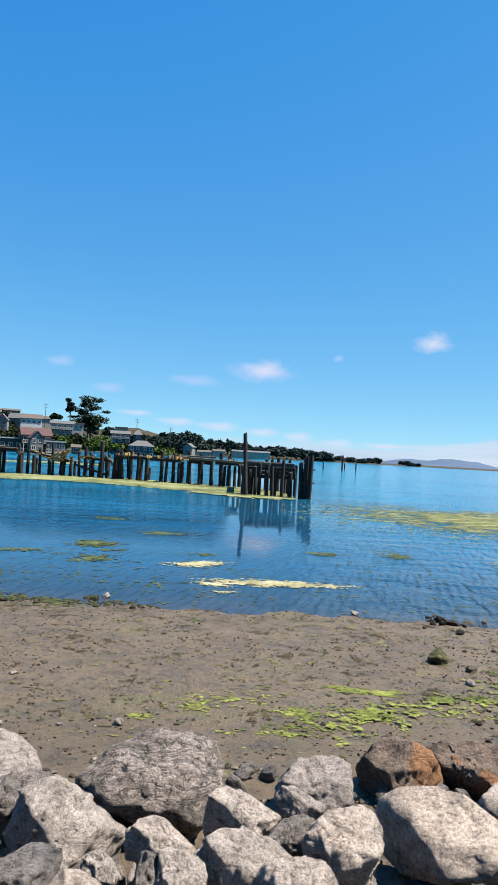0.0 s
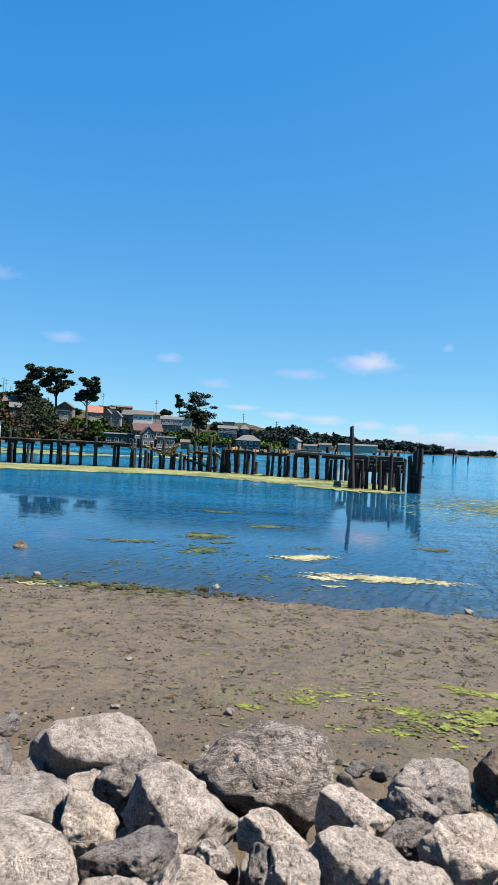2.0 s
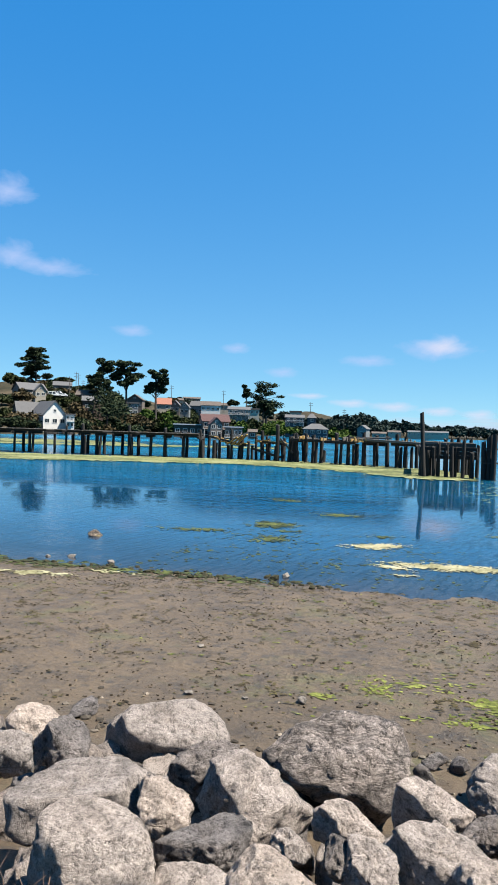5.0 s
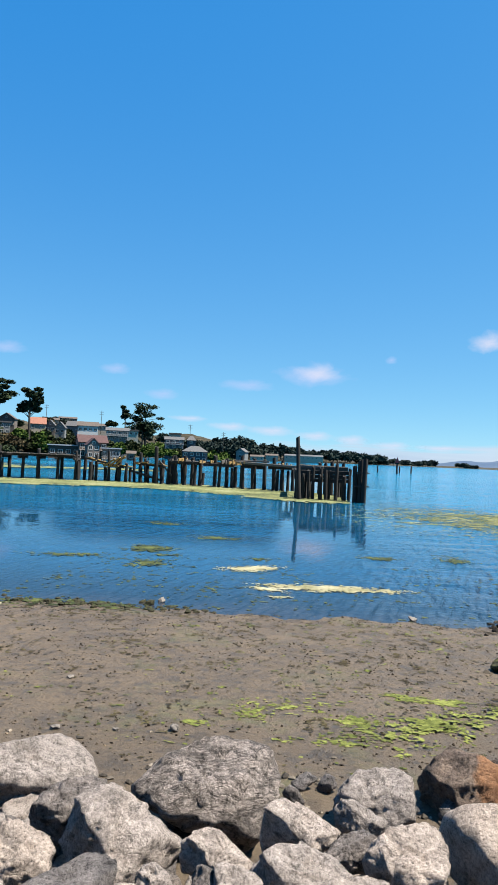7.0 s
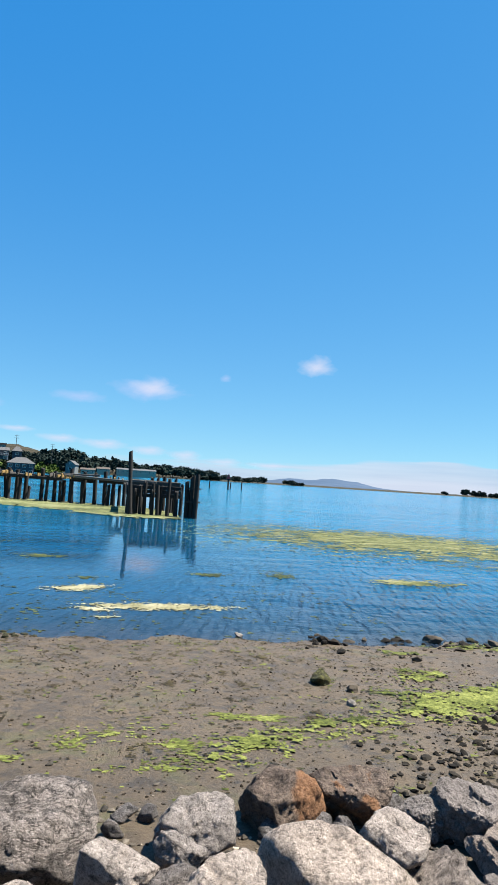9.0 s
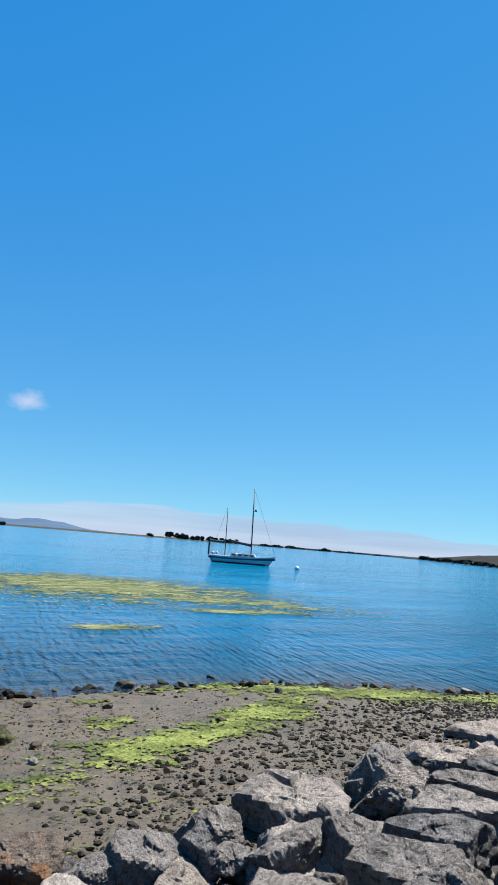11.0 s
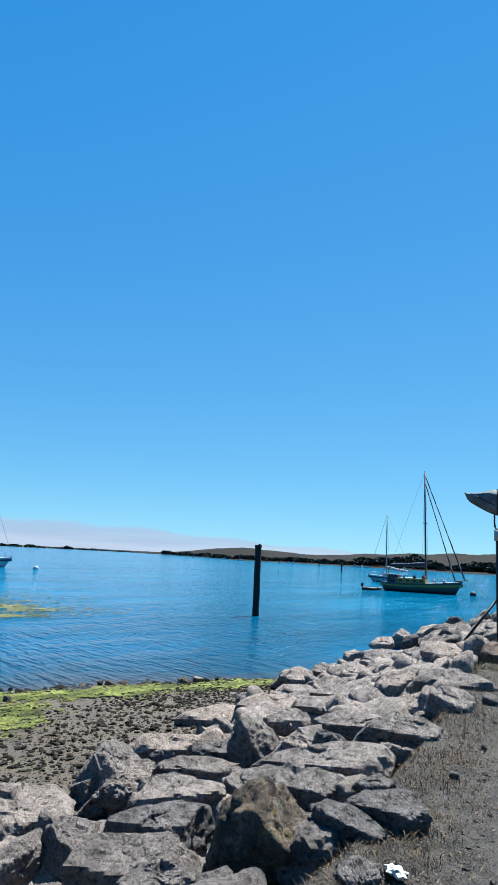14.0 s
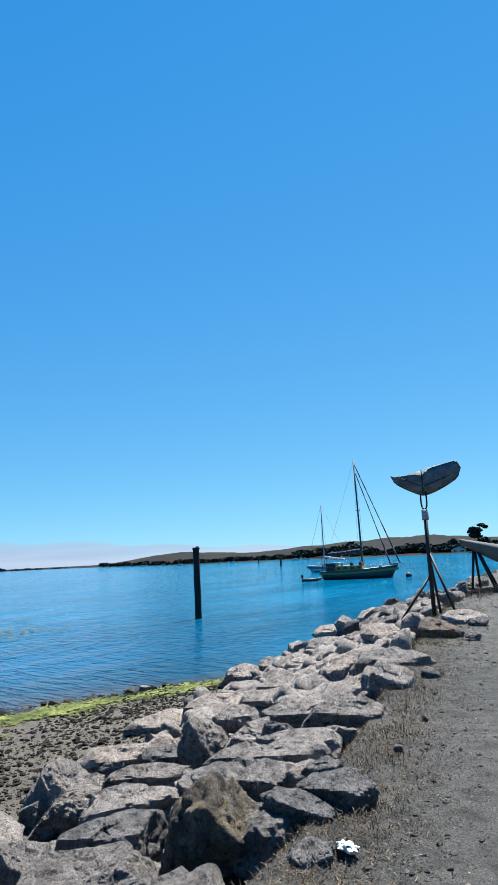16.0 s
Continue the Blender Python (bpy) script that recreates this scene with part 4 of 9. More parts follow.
boulder(3.51, 4.66, 0.77, -38, -23, 0.81, 0.50, 0.52, [(-110, 0.30), (-74, 0.20), (-54, 0.25), (2, 0.42), (28, 0.42), (112, 0.14), (123, 0.09), (125, 0.10)], [(110, 40, 0.66), (330, 30, 0.6), (240, 45, 0.8)], ROCK_DARK, 34, worn=30, rough=1.3)
boulder(4.06, 4.45, 0.83, -44, -21, 0.42, 0.38, 0.43, [(-164, 0.21), (-82, 0.20), (-39, 0.13), (-15, 0.16), (79, 0.21), (105, 0.20), (171, 0.22)], [(70, 45, 0.7)], ROCK_MID, 35, worn=22, rough=1.3)
boulder(5.83, 5.91, 0.67, -45, -17, 0.75, 0.62, 0.68, [(-145, 0.44), (-90, 0.34), (-62, 0.29), (-37, 0.31), (9, 0.40), (51, 0.35), (73, 0.34), (132, 0.27), (147, 0.26), (172, 0.33)], [(50, 35, 0.72), (185, 35, 0.62), (262, 40, 0.8)], ROCK_MID, 36, worn=22, rough=1.3)
boulder(5.60, 5.54, 0.62, -46, -18, 0.79, 0.56, 0.62, [(-115, 0.36), (-59, 0.17), (-44, 0.19), (-11, 0.34), (71, 0.40), (110, 0.22), (134, 0.14), (137, 0.15)], [(100, 40, 0.72), (250, 45, 0.8)], ROCK_GREY, 37, worn=22, rough=1.3, strata=0.8)
boulder(7.08, 6.19, 0.64, -50, -15, 0.98, 0.52, 0.41, [(-139, 0.38), (-82, 0.19), (-46, 0.27), (-20, 0.40), (89, 0.18), (91, 0.19), (129, 0.32)], [(92, 40, 0.66), (262, 45, 0.75)], ROCK_MID, 38, rough=1.3)
boulder(6.36, 5.14, 0.77, -52, -16, 1.01, 0.51, 0.30, [(-101, 0.19), (-83, 0.15), (-19, 0.46), (80, 0.16), (89, 0.13), (107, 0.17), (138, 0.32)], [(90, 35, 0.55), (265, 55, 0.7)], ROCK_DARK, 39, worn=24, rough=1.3)
boulder(7.20, 5.46, 0.72, -54, -15, 0.66, 0.37, 0.30, [(-107, 0.16), (-77, 0.13), (-6, 0.32), (77, 0.18), (98, 0.14), (157, 0.29)], [(90, 30, 0.6), (265, 50, 0.75)], ROCK_DARK, 40, worn=24, rough=1.3)
boulder(9.64, 7.49, 0.36, -53, -13, 1.10, 0.68, 0.59, [(-175, 0.56), (-111, 0.40), (-83, 0.26), (-45, 0.35), (11, 0.56), (93, 0.27), (106, 0.23), (126, 0.33)], [(95, 35, 0.66), (255, 55, 0.8)], ROCK_MID, 41, rough=1.3)
boulder(9.85, 6.30, 0.64, -58, -12, 1.53, 0.76, 0.60, [(-115, 0.54), (-86, 0.28), (-57, 0.42), (17, 0.74), (77, 0.32), (93, 0.28), (113, 0.38), (157, 0.63)], [(92, 32, 0.7), (262, 45, 0.72)], ROCK_MID, 42, worn=20, rough=1.3)
boulder(7.22, 4.94, 0.92, -57, -14, 0.62, 0.51, 0.56, [(-144, 0.35), (-107, 0.30), (-71, 0.25), (-21, 0.30), (28, 0.28), (59, 0.26), (93, 0.28), (148, 0.28), (171, 0.28)], [(60, 30, 0.75), (230, 50, 0.75), (20, 60, 0.8)], ROCK_DARK, 43, worn=26, rough=1.3)
boulder(8.71, 5.39, 0.83, -59, -13, 0.70, 0.43, 0.38, [(-150, 0.29), (-88, 0.18), (-40, 0.27), (31, 0.31), (84, 0.21), (114, 0.18)], [(95, 30, 0.65)], ROCK_DARK, 44, worn=28, rough=1.3)
boulder(7.84, 4.04, 1.15, -64, -13, 0.85, 0.47, 0.37, [(-154, 0.38), (-107, 0.22), (-78, 0.18), (-19, 0.38), (72, 0.20), (88, 0.17), (114, 0.22)], [(95, 38, 0.7), (262, 50, 0.75)], ROCK_MID, 45, rough=1.3)
boulder(7.14, 4.33, 1.03, -60, -14, 0.64, 0.41, 0.46, [(-117, 0.31), (-81, 0.19), (-47, 0.21), (7, 0.33), (102, 0.17), (127, 0.12), (139, 0.12)], [(80, 40, 0.62)], ROCK_MID, 46, worn=24, rough=1.3)
boulder(6.85, 3.72, 1.23, -63, -14, 0.44, 0.27, 0.29, [(-138, 0.23), (-81, 0.14), (-16, 0.22), (60, 0.10), (78, 0.09), (157, 0.17)], [(40, 40, 0.75), (200, 40, 0.7)], ROCK_DARK, 47, worn=28, rough=1.3)
boulder(6.00, 3.36, 1.24, -62, -16, 1.39, 0.69, 0.41, [(-134, 0.53), (-94, 0.18), (-93, 0.18), (-80, 0.22), (-61, 0.33), (-18, 0.63), (47, 0.57), (90, 0.23), (101, 0.18), (107, 0.20), (119, 0.29)], [(95, 34, 0.6), (262, 45, 0.72), (10, 40, 0.85)], ROCK_MID, 48, worn=18, rough=1.3)
boulder(5.28, 3.22, 1.23, -60, -17, 0.90, 0.47, 0.37, [(-128, 0.27), (-93, 0.18), (-77, 0.20), (-30, 0.39), (30, 0.40), (74, 0.23), (92, 0.19), (106, 0.24), (159, 0.44)], [(92, 30, 0.62), (262, 55, 0.70), (330, 40, 0.8)], ROCK_DARK, 49, worn=24, rough=1.3)
boulder(4.15, 2.75, 1.30, -58, -21, 0.87, 0.67, 0.74, [(-88, 0.35), (-9, 0.48), (14, 0.41), (45, 0.32), (54, 0.31), (56, 0.31), (110, 0.37), (137, 0.35), (161, 0.37), (176, 0.40)], [(140, 35, 0.80), (32, 40, 0.66), (258, 42, 0.60), (205, 45, 0.60)], ROCK_MOSSY, 50, worn=22, rough=2.0)
boulder(4.33, 2.27, 1.47, -64, -19, 0.48, 0.30, 0.24, [(-148, 0.17), (-99, 0.09), (-47, 0.19), (25, 0.20), (65, 0.10), (84, 0.11), (113, 0.17)], [(75, 36, 0.5), (250, 40, 0.6)], ROCK_DARK, 51, worn=34, rough=1.3)
boulder(4.62, 2.12, 1.50, -67, -18, 0.56, 0.32, 0.26, [(-153, 0.24), (-102, 0.12), (-86, 0.12), (-35, 0.24), (44, 0.19), (58, 0.17), (96, 0.13), (119, 0.18)], [(90, 35, 0.65), (255, 45, 0.75)], ROCK_DARK, 52, worn=24, rough=1.3)
boulder(5.25, 2.52, 1.43, -66, -17, 0.32, 0.20, 0.17, [(-112, 0.10), (-77, 0.07), (4, 0.16), (73, 0.09), (108, 0.07), (138, 0.10)], [(90, 35, 0.7)], ROCK_DARK, 53, rough=1.3)
boulder(4.45, 3.95, 0.99, -49, -20, 0.91, 0.48, 0.39, [(-124, 0.28), (-93, 0.18), (-73, 0.24), (-16, 0.43), (29, 0.44), (81, 0.23), (99, 0.17), (106, 0.19), (144, 0.35)], [(95, 30, 0.6), (235, 50, 0.66), (350, 32, 0.66)], ROCK_DARK, 54, worn=30, rough=1.3)
boulder(5.43, 4.58, 0.87, -50, -18, 0.92, 0.46, 0.32, [(-129, 0.35), (-89, 0.16), (-76, 0.15), (-7, 0.46), (79, 0.17), (97, 0.15), (131, 0.24)], [(92, 36, 0.6)], ROCK_MID, 55, worn=22, rough=1.3)
boulder(3.59, 3.36, 1.13, -48, -23, 0.88, 0.53, 0.42, [(-157, 0.41), (-91, 0.21), (-36, 0.44), (11, 0.42), (58, 0.29), (91, 0.21), (117, 0.29), (156, 0.39)], [(98, 40, 0.66), (240, 45, 0.8), (20, 45, 0.8)], ROCK_DARK, 56, worn=26, rough=1.5)
boulder(3.40, 2.99, 1.23, -50, -24, 0.47, 0.29, 0.23, [(-163, 0.23), (-90, 0.12), (13, 0.21), (60, 0.14), (98, 0.11), (127, 0.15)], [(92, 45, 0.7)], ROCK_DARK, 57, rough=1.7)
boulder(3.81, 1.95, 1.40, -65, -23, 0.29, 0.21, 0.23, [(-164, 0.13), (-79, 0.10), (8, 0.13), (82, 0.11), (115, 0.12)], [(90, 40, 0.7)], ROCK_DARK, 58, rough=1.7)
boulder(14.10, 8.54, 0.36, -59, -10, 1.01, 0.63, 0.63, [(-108, 0.33), (-78, 0.29), (6, 0.50), (72, 0.36), (110, 0.24), (141, 0.28)], [(80, 40, 0.7), (250, 45, 0.75)], ROCK_MID, 59, rough=1.3)
boulder(12.00, 7.21, 0.51, -59, -11, 0.94, 0.50, 0.40, [(-135, 0.37), (-84, 0.18), (-32, 0.36), (63, 0.29), (92, 0.19), (133, 0.30)], [(92, 38, 0.65)], ROCK_MID, 60, rough=1.3)
boulder(10.94, 5.71, 0.86, -63, -10, 1.05, 0.52, 0.35, [(-118, 0.24), (-89, 0.16), (-27, 0.46), (44, 0.40), (92, 0.18), (113, 0.24)], [(92, 32, 0.6), (262, 45, 0.75)], ROCK_MID, 61, rough=1.3)
boulder(10.73, 4.67, 1.14, -67, -10, 0.73, 0.58, 0.65, [(-133, 0.39), (-71, 0.24), (-27, 0.26), (37, 0.40), (108, 0.24), (129, 0.23), (163, 0.30)], [(100, 36, 0.65), (330, 35, 0.7)], ROCK_MID, 62, worn=20, rough=1.3)
boulder(10.19, 3.53, 1.42, -72, -9, 1.37, 0.69, 0.51, [(-111, 0.46), (-84, 0.23), (-84, 0.23), (-19, 0.64), (71, 0.25), (76, 0.23), (94, 0.23), (123, 0.34), (148, 0.48)], [(95, 36, 0.62), (265, 50, 0.78)], ROCK_MID, 63, rough=1.3)
boulder(8.44, 3.01, 1.47, -72, -11, 0.59, 0.38, 0.42, [(-105, 0.22), (-76, 0.20), (-11, 0.28), (38, 0.28), (90, 0.21), (117, 0.21), (168, 0.26)], [(70, 40, 0.7), (230, 45, 0.78)], ROCK_MID, 64, rough=1.3)
boulder(8.82, 3.69, 1.30, -68, -11, 0.69, 0.43, 0.39, [(-106, 0.21), (-80, 0.18), (-6, 0.34), (76, 0.24), (113, 0.12), (129, 0.13)], [(92, 40, 0.65)], ROCK_MID, 65, rough=1.3)
boulder(7.08, 3.01, 1.39, -68, -13, 1.05, 0.55, 0.44, [(-112, 0.34), (-89, 0.22), (-81, 0.23), (-17, 0.51), (55, 0.29), (71, 0.21), (79, 0.20), (121, 0.25), (140, 0.32)], [(88, 36, 0.6), (262, 48, 0.72)], ROCK_DARK, 66, worn=20, rough=1.3)
boulder(7.94, 4.09, 1.14, -64, -13, 0.91, 0.48, 0.39, [(-112, 0.24), (-80, 0.16), (-27, 0.35), (74, 0.26), (99, 0.16), (129, 0.24)], [(92, 36, 0.62), (255, 50, 0.75)], ROCK_MID, 67, rough=1.3)
boulder(9.53, 5.20, 0.93, -62, -12, 1.29, 0.65, 0.36, [(-96, 0.19), (-82, 0.18), (-22, 0.57), (81, 0.20), (94, 0.18), (138, 0.42)], [(92, 36, 0.62), (262, 45, 0.75)], ROCK_MID, 68, rough=1.3)
boulder(11.33, 7.75, 0.31, -56, -12, 0.70, 0.47, 0.53, [(-98, 0.27), (-72, 0.25), (15, 0.32), (80, 0.25), (105, 0.27), (173, 0.32)], [(92, 36, 0.65)], ROCK_DARK, 69, rough=1.3)
boulder(18.39, 9.14, 0.36, -64, -8, 0.54, 0.50, 0.56, [(-137, 0.27), (-72, 0.23), (-6, 0.26), (56, 0.29), (107, 0.24), (170, 0.25)], [(92, 36, 0.62)], ROCK_MID, 70, rough=1.3)
boulder(16.32, 7.55, 0.65, -65, -8, 0.65, 0.59, 0.66, [(-138, 0.37), (-63, 0.20), (15, 0.29), (40, 0.28), (109, 0.29), (169, 0.30)], [(80, 36, 0.65), (250, 50, 0.7)], ROCK_DARK, 71, rough=1.3)
boulder(22.55, 10.05, 0.36, -66, -6, 0.92, 0.57, 0.52, [(-132, 0.37), (-92, 0.27), (-40, 0.36), (29, 0.40), (94, 0.23), (135, 0.29)], [(92, 36, 0.62)], ROCK_MID, 72, rough=1.3)
boulder(24.83, 10.23, 0.36, -68, -6, 0.79, 0.69, 0.77, [(-172, 0.40), (-92, 0.39), (-43, 0.36), (21, 0.34), (61, 0.32), (133, 0.31)], [(80, 36, 0.65), (250, 50, 0.7)], ROCK_MID, 73, rough=1.3)
boulder(27.68, 10.12, 0.36, -70, -5, 1.46, 0.91, 0.81, [(-134, 0.64), (-86, 0.37), (-46, 0.51), (38, 0.59), (75, 0.42), (110, 0.38), (142, 0.50)], [(92, 36, 0.62)], ROCK_MID, 74, rough=1.3)
boulder(30.85, 10.25, 0.36, -72, -5, 1.23, 0.76, 0.64, [(-147, 0.48), (-90, 0.33), (-41, 0.47), (37, 0.51), (91, 0.32), (115, 0.35)], [(92, 36, 0.62)], ROCK_MID, 75, rough=1.3)
boulder(17.04, 6.91, 0.87, -68, -7, 0.61, 0.38, 0.41, [(-98, 0.20), (-33, 0.23), (24, 0.30), (110, 0.12), (147, 0.18)], [(92, 36, 0.62)], ROCK_MID, 76, rough=1.3)
boulder(14.19, 4.88, 1.27, -72, -7, 1.29, 0.78, 0.63, [(-145, 0.51), (-96, 0.30), (-81, 0.33), (46, 0.28), (47, 0.27), (71, 0.25), (98, 0.34), (142, 0.57)], [(92, 34, 0.62), (262, 50, 0.75)], ROCK_MID, 77, rough=1.3)
boulder(14.22, 4.34, 1.42, -74, -6, 0.56, 0.35, 0.36, [(-155, 0.26), (-93, 0.18), (-50, 0.18), (30, 0.25), (99, 0.15), (126, 0.17)], [(92, 36, 0.62)], ROCK_MID, 78, rough=1.3)
boulder(13.23, 3.59, 1.50, -75, -7, 0.84, 0.53, 0.59, [(-138, 0.37), (-101, 0.26), (-81, 0.31), (-8, 0.42), (56, 0.24), (71, 0.22), (88, 0.30), (172, 0.42)], [(92, 36, 0.62), (260, 60, 0.7)], ROCK_BROWN, 79, worn=28, rough=1.3)
boulder(15.74, 3.71, 1.50, -77, -6, 1.02, 0.51, 0.39, [(-138, 0.36), (-100, 0.19), (-83, 0.20), (-16, 0.49), (69, 0.23), (90, 0.20), (128, 0.36)], [(92, 30, 0.5)], ROCK_MID, 80, rough=1.3)
boulder(23.60, 6.80, 1.08, -74, -5, 0.94, 0.58, 0.59, [(-109, 0.28), (-60, 0.27), (14, 0.44), (98, 0.24), (138, 0.28)], [(92, 36, 0.62)], ROCK_MID, 81, rough=1.3)
boulder(13.81, 5.30, 1.13, -69, -8, 0.48, 0.30, 0.28, [(-103, 0.11), (-37, 0.19), (64, 0.11), (132, 0.13)], [(92, 36, 0.62)], ROCK_MID, 82, rough=1.3)
boulder(15.30, 8.33, 0.38, -62, -9, 0.72, 0.51, 0.57, [(-122, 0.30), (-76, 0.25), (7, 0.34), (56, 0.23), (115, 0.28), (163, 0.33)], [(92, 36, 0.62), (250,50,.75)], ROCK_DARK, 83, rough=1.3)
boulder(13.90, 6.98, 0.68, -64, -9, 0.56, 0.38, 0.42, [(-103, 0.20), (-38, 0.18), (50, 0.24), (108, 0.16), (157, 0.21)], [(92, 36, 0.62)], ROCK_MID, 84, rough=1.3)
boulder(15.05, 3.28, 1.50, -78, -6, 0.44, 0.27, 0.23, [(-114, 0.14), (-79, 0.10), (-19, 0.19), (63, 0.16), (100, 0.09), (163, 0.20)], [(92, 36, 0.62)], ROCK_DARK, 85, rough=1.3)
boulder(12.82, 2.92, 1.50, -78, -7, 0.30, 0.19, 0.16, [(-100, 0.06), (-31, 0.13), (32, 0.13), (89, 0.08), (157, 0.13)], [(92, 36, 0.62)], ROCK_DARK, 86, rough=1.3)


# smaller rocks that fill the bank between and beneath the large ones, and carry it on at both ends
def fill_bank():
    rng = random.Random(5)
    kinds = [ROCK_PALE, ROCK_MID, ROCK_MID, ROCK_DARK]
    shapes = [rock_shape(900 + i, 4, 1.0, 0.8, 0.66, 4, 1.6) for i in range(16)]
    plain_shapes = [rock_shape(900 + i, 3, 1.0, 0.8, 0.66, 4, 1.6) for i in range(16)]
    meshes, made = {}, 0
    while made < 200:
        x = rng.uniform(-4.5, 2.5) if made % 10 < 5 else rng.uniform(2.5, 8.5)
        d = rng.uniform(0.25, 3.5)
        y = float(crest(x)) + d
        if d > (2.4 if x < 2.5 else 2.9 if x < 4.5 else 9.0):
            continue
        made += 1
        size = rng.uniform(0.26, 0.52) if x < 2.5 else rng.uniform(0.36, 0.70 if x < 10 else 0.95)
        k = (rng.randrange(16), rng.randrange(2 if x < 3 else 4), x > 7.5)
        if k not in meshes:
            ob = raw_object("boulder", *(plain_shapes if k[2] else shapes)[k[0]], kinds[k[1]], k[1] == 0)
            meshes[k] = ob.data
        else:
            ob = new("boulder", meshes[k])
        z = float(ground_height(x, y)) + (0.10 if x < 3 else 0.13 if x < 10 else 0.22)
        ob.matrix_world = pose(x, y, z, rng.uniform(-35, 35), rng.uniform(-35, 35), rng.uniform(0, 360)) @ Matrix.Scale(size, 4)
        tagged(ob, ROCK_WORDS[kinds[k[1]].name], "boulder", "boulders of the shore bank")

    def heap(name, count, place, sizes, lift, mat, label, pool):
        verts, faces = [], []
        for i in range(count):
            x = place()
            y = float(crest(x)) + rng.uniform(0.15, 3.5)
            m = pose(x, y, float(ground_height(x, y)) + lift, rng.uniform(-35, 35), rng.uniform(-35, 35), rng.uniform(0, 360)) @ Matrix.Scale(rng.uniform(*sizes), 4)
            v, f = pool[rng.randrange(len(pool))]
            base = len(verts)
            verts.extend(m @ Vector(p) for p in v)
            faces.extend([q + base for q in p] for p in f)
        ob = raw_object(name, verts, faces, mat, True)
        tagged(ob, label, "boulders", kind="stuff")

    low = [rock_shape(960 + i, 3, 1.0, 0.8, 0.66, 4) for i in range(8)]
    heap("rubble", 150, lambda: rng.choice([rng.uniform(-16, -5.5), rng.uniform(18, 36)]), (0.6, 1.1), 0.3, ROCK_GREY, "grey boulders carrying the shore bank on", low)
    heap("rubble", 210, lambda: rng.uniform(8.5, 19.0), (0.4, 0.9), 0.2, ROCK_MID, "grey boulders packed under the larger ones", low)
    heap("rubble", 420, lambda: rng.uniform(-5.5, 18.0), (0.10, 0.26), 0.05, ROCK_DARK, "small dark stones wedged between the boulders", low)


fill_bank()


# ---- stones and weed on the mud and in the shallows ----
def scatter_stones(name, seed, count, place, sizes, mat, label):
    """Many small stones in one mesh."""
    rng = random.Random(seed)
    sv, sf = [], []
    kinds = []
    for k in range(8):
        v, f = BALLS[2]
        q = np.random.default_rng(seed * 10 + k)
        n = q.normal(size=(7, 3))
        n /= np.linalg.norm(n, axis=1)[:, None]
        t = np.clip(v @ n.T, 1e-3, None) / q.uniform(0.4, 0.9, 7)
        kinds.append((v * np.minimum(1.2, 1 / (np.sum(t ** 16, axis=1) ** (1 / 16)))[:, None], f))
    ico = ball(1)
    small = []
    for k in range(6):
        q = np.random.default_rng(seed * 10 + 50 + k)
        small.append((ico[0] * q.uniform(0.45, 1.25, (len(ico[0]), 1)), ico[1]))
    made = 0
    while made < count:
        p = place(rng)
        if p is None:
            continue
        x, y = p
        s = rng.uniform(0, 1) ** 2.2 * (sizes[1] - sizes[0]) + sizes[0]
        v, f = rng.choice(kinds if s > 0.09 else small)
        a = rng.uniform(0, 6.28)
        c, d = math.cos(a), math.sin(a)
        w = v * np.array([s * 0.5 * rng.uniform(0.8, 1.4), s * 0.5, s * 0.5 * rng.uniform(0.35, 0.85)])
        z = max(float(height(x, y)), -0.05) + s * 0.08
        base = len(sv)
        sv.extend((x + q[0] * c - q[1] * d, y + q[0] * d + q[1] * c, z + q[2]) for q in w)
        sf.extend([i + base for i in q] for q in f)
        made += 1
    ob = raw_object(name, sv, sf, mat)
    return tagged(ob, label, "stones", kind="stuff")


def cobble_place(r):
    x = r.uniform(2.2, 16.5)
    toe = float(crest(x)) + 2.9
    y = r.uniform(toe, float(waterline(x)) + 0.25)
    edge = np.interp(x, [2.2, 4, 6, 8, 16.5], [toe + 0.9, 7.9, 8.7, 9.6, 12.5])
    if y > edge + r.gauss(0, 0.45):
        return None if r.random() > 0.035 else (x, y)
    return x, y


scatter_stones("cobbles", 21, 12500, cobble_place, (0.015, 0.105), COBBLE, "dark wet cobbles and broken shell on the upper beach")


scatter_stones("broken_shell", 28, 9000, cobble_place, (0.008, 0.034), COBBLE, "fine dark shingle and broken shell between the cobbles")


def wrack_place(r):
    x = r.uniform(3.5, 15.0)
    return x, float(waterline(x)) + r.gauss(0.1, 0.32)


scatter_stones("wrack_stones", 29, 230, wrack_place, (0.04, 0.24), COBBLE, "dark weedy stones along the edge of the water")


def gravel_place(r):
    x = r.uniform(-9, 4)
    y = float(crest(x)) + 2.6 + abs(r.gauss(0, 0.75))
    return x, y


scatter_stones("gravel", 22, 1500, gravel_place, (0.02, 0.09), PEBBLE, "brown gravel along the foot of the rocks")


def mud_place(r):
    x = r.uniform(-12, 9)
    return x, r.uniform(5.6, float(waterline(x)) + 0.6)


scatter_stones("pebbles", 23, 350, mud_place, (0.012, 0.04), COBBLE, "small dark pebbles and shells scattered on the mud")


def cast_place(r):
    x, y = r.uniform(-13, 8), r.uniform(5.7, 13.4)
    q = Vector((x, y, 0))
    return (x, y) if noise.noise(q * 0.55) + 0.8 * noise.noise(q * 2.1) + r.uniform(-0.7, 0.5) > 0 else None


scatter_stones("mud_casts", 26, 9000, cast_place, (0.012, 0.042), CAST, "dark worm casts and burrow mounds on the mud")


def rim_place(r):
    x = r.uniform(-11, -1.5)
    return x, float(waterline(x)) + r.gauss(0.0, 0.22)


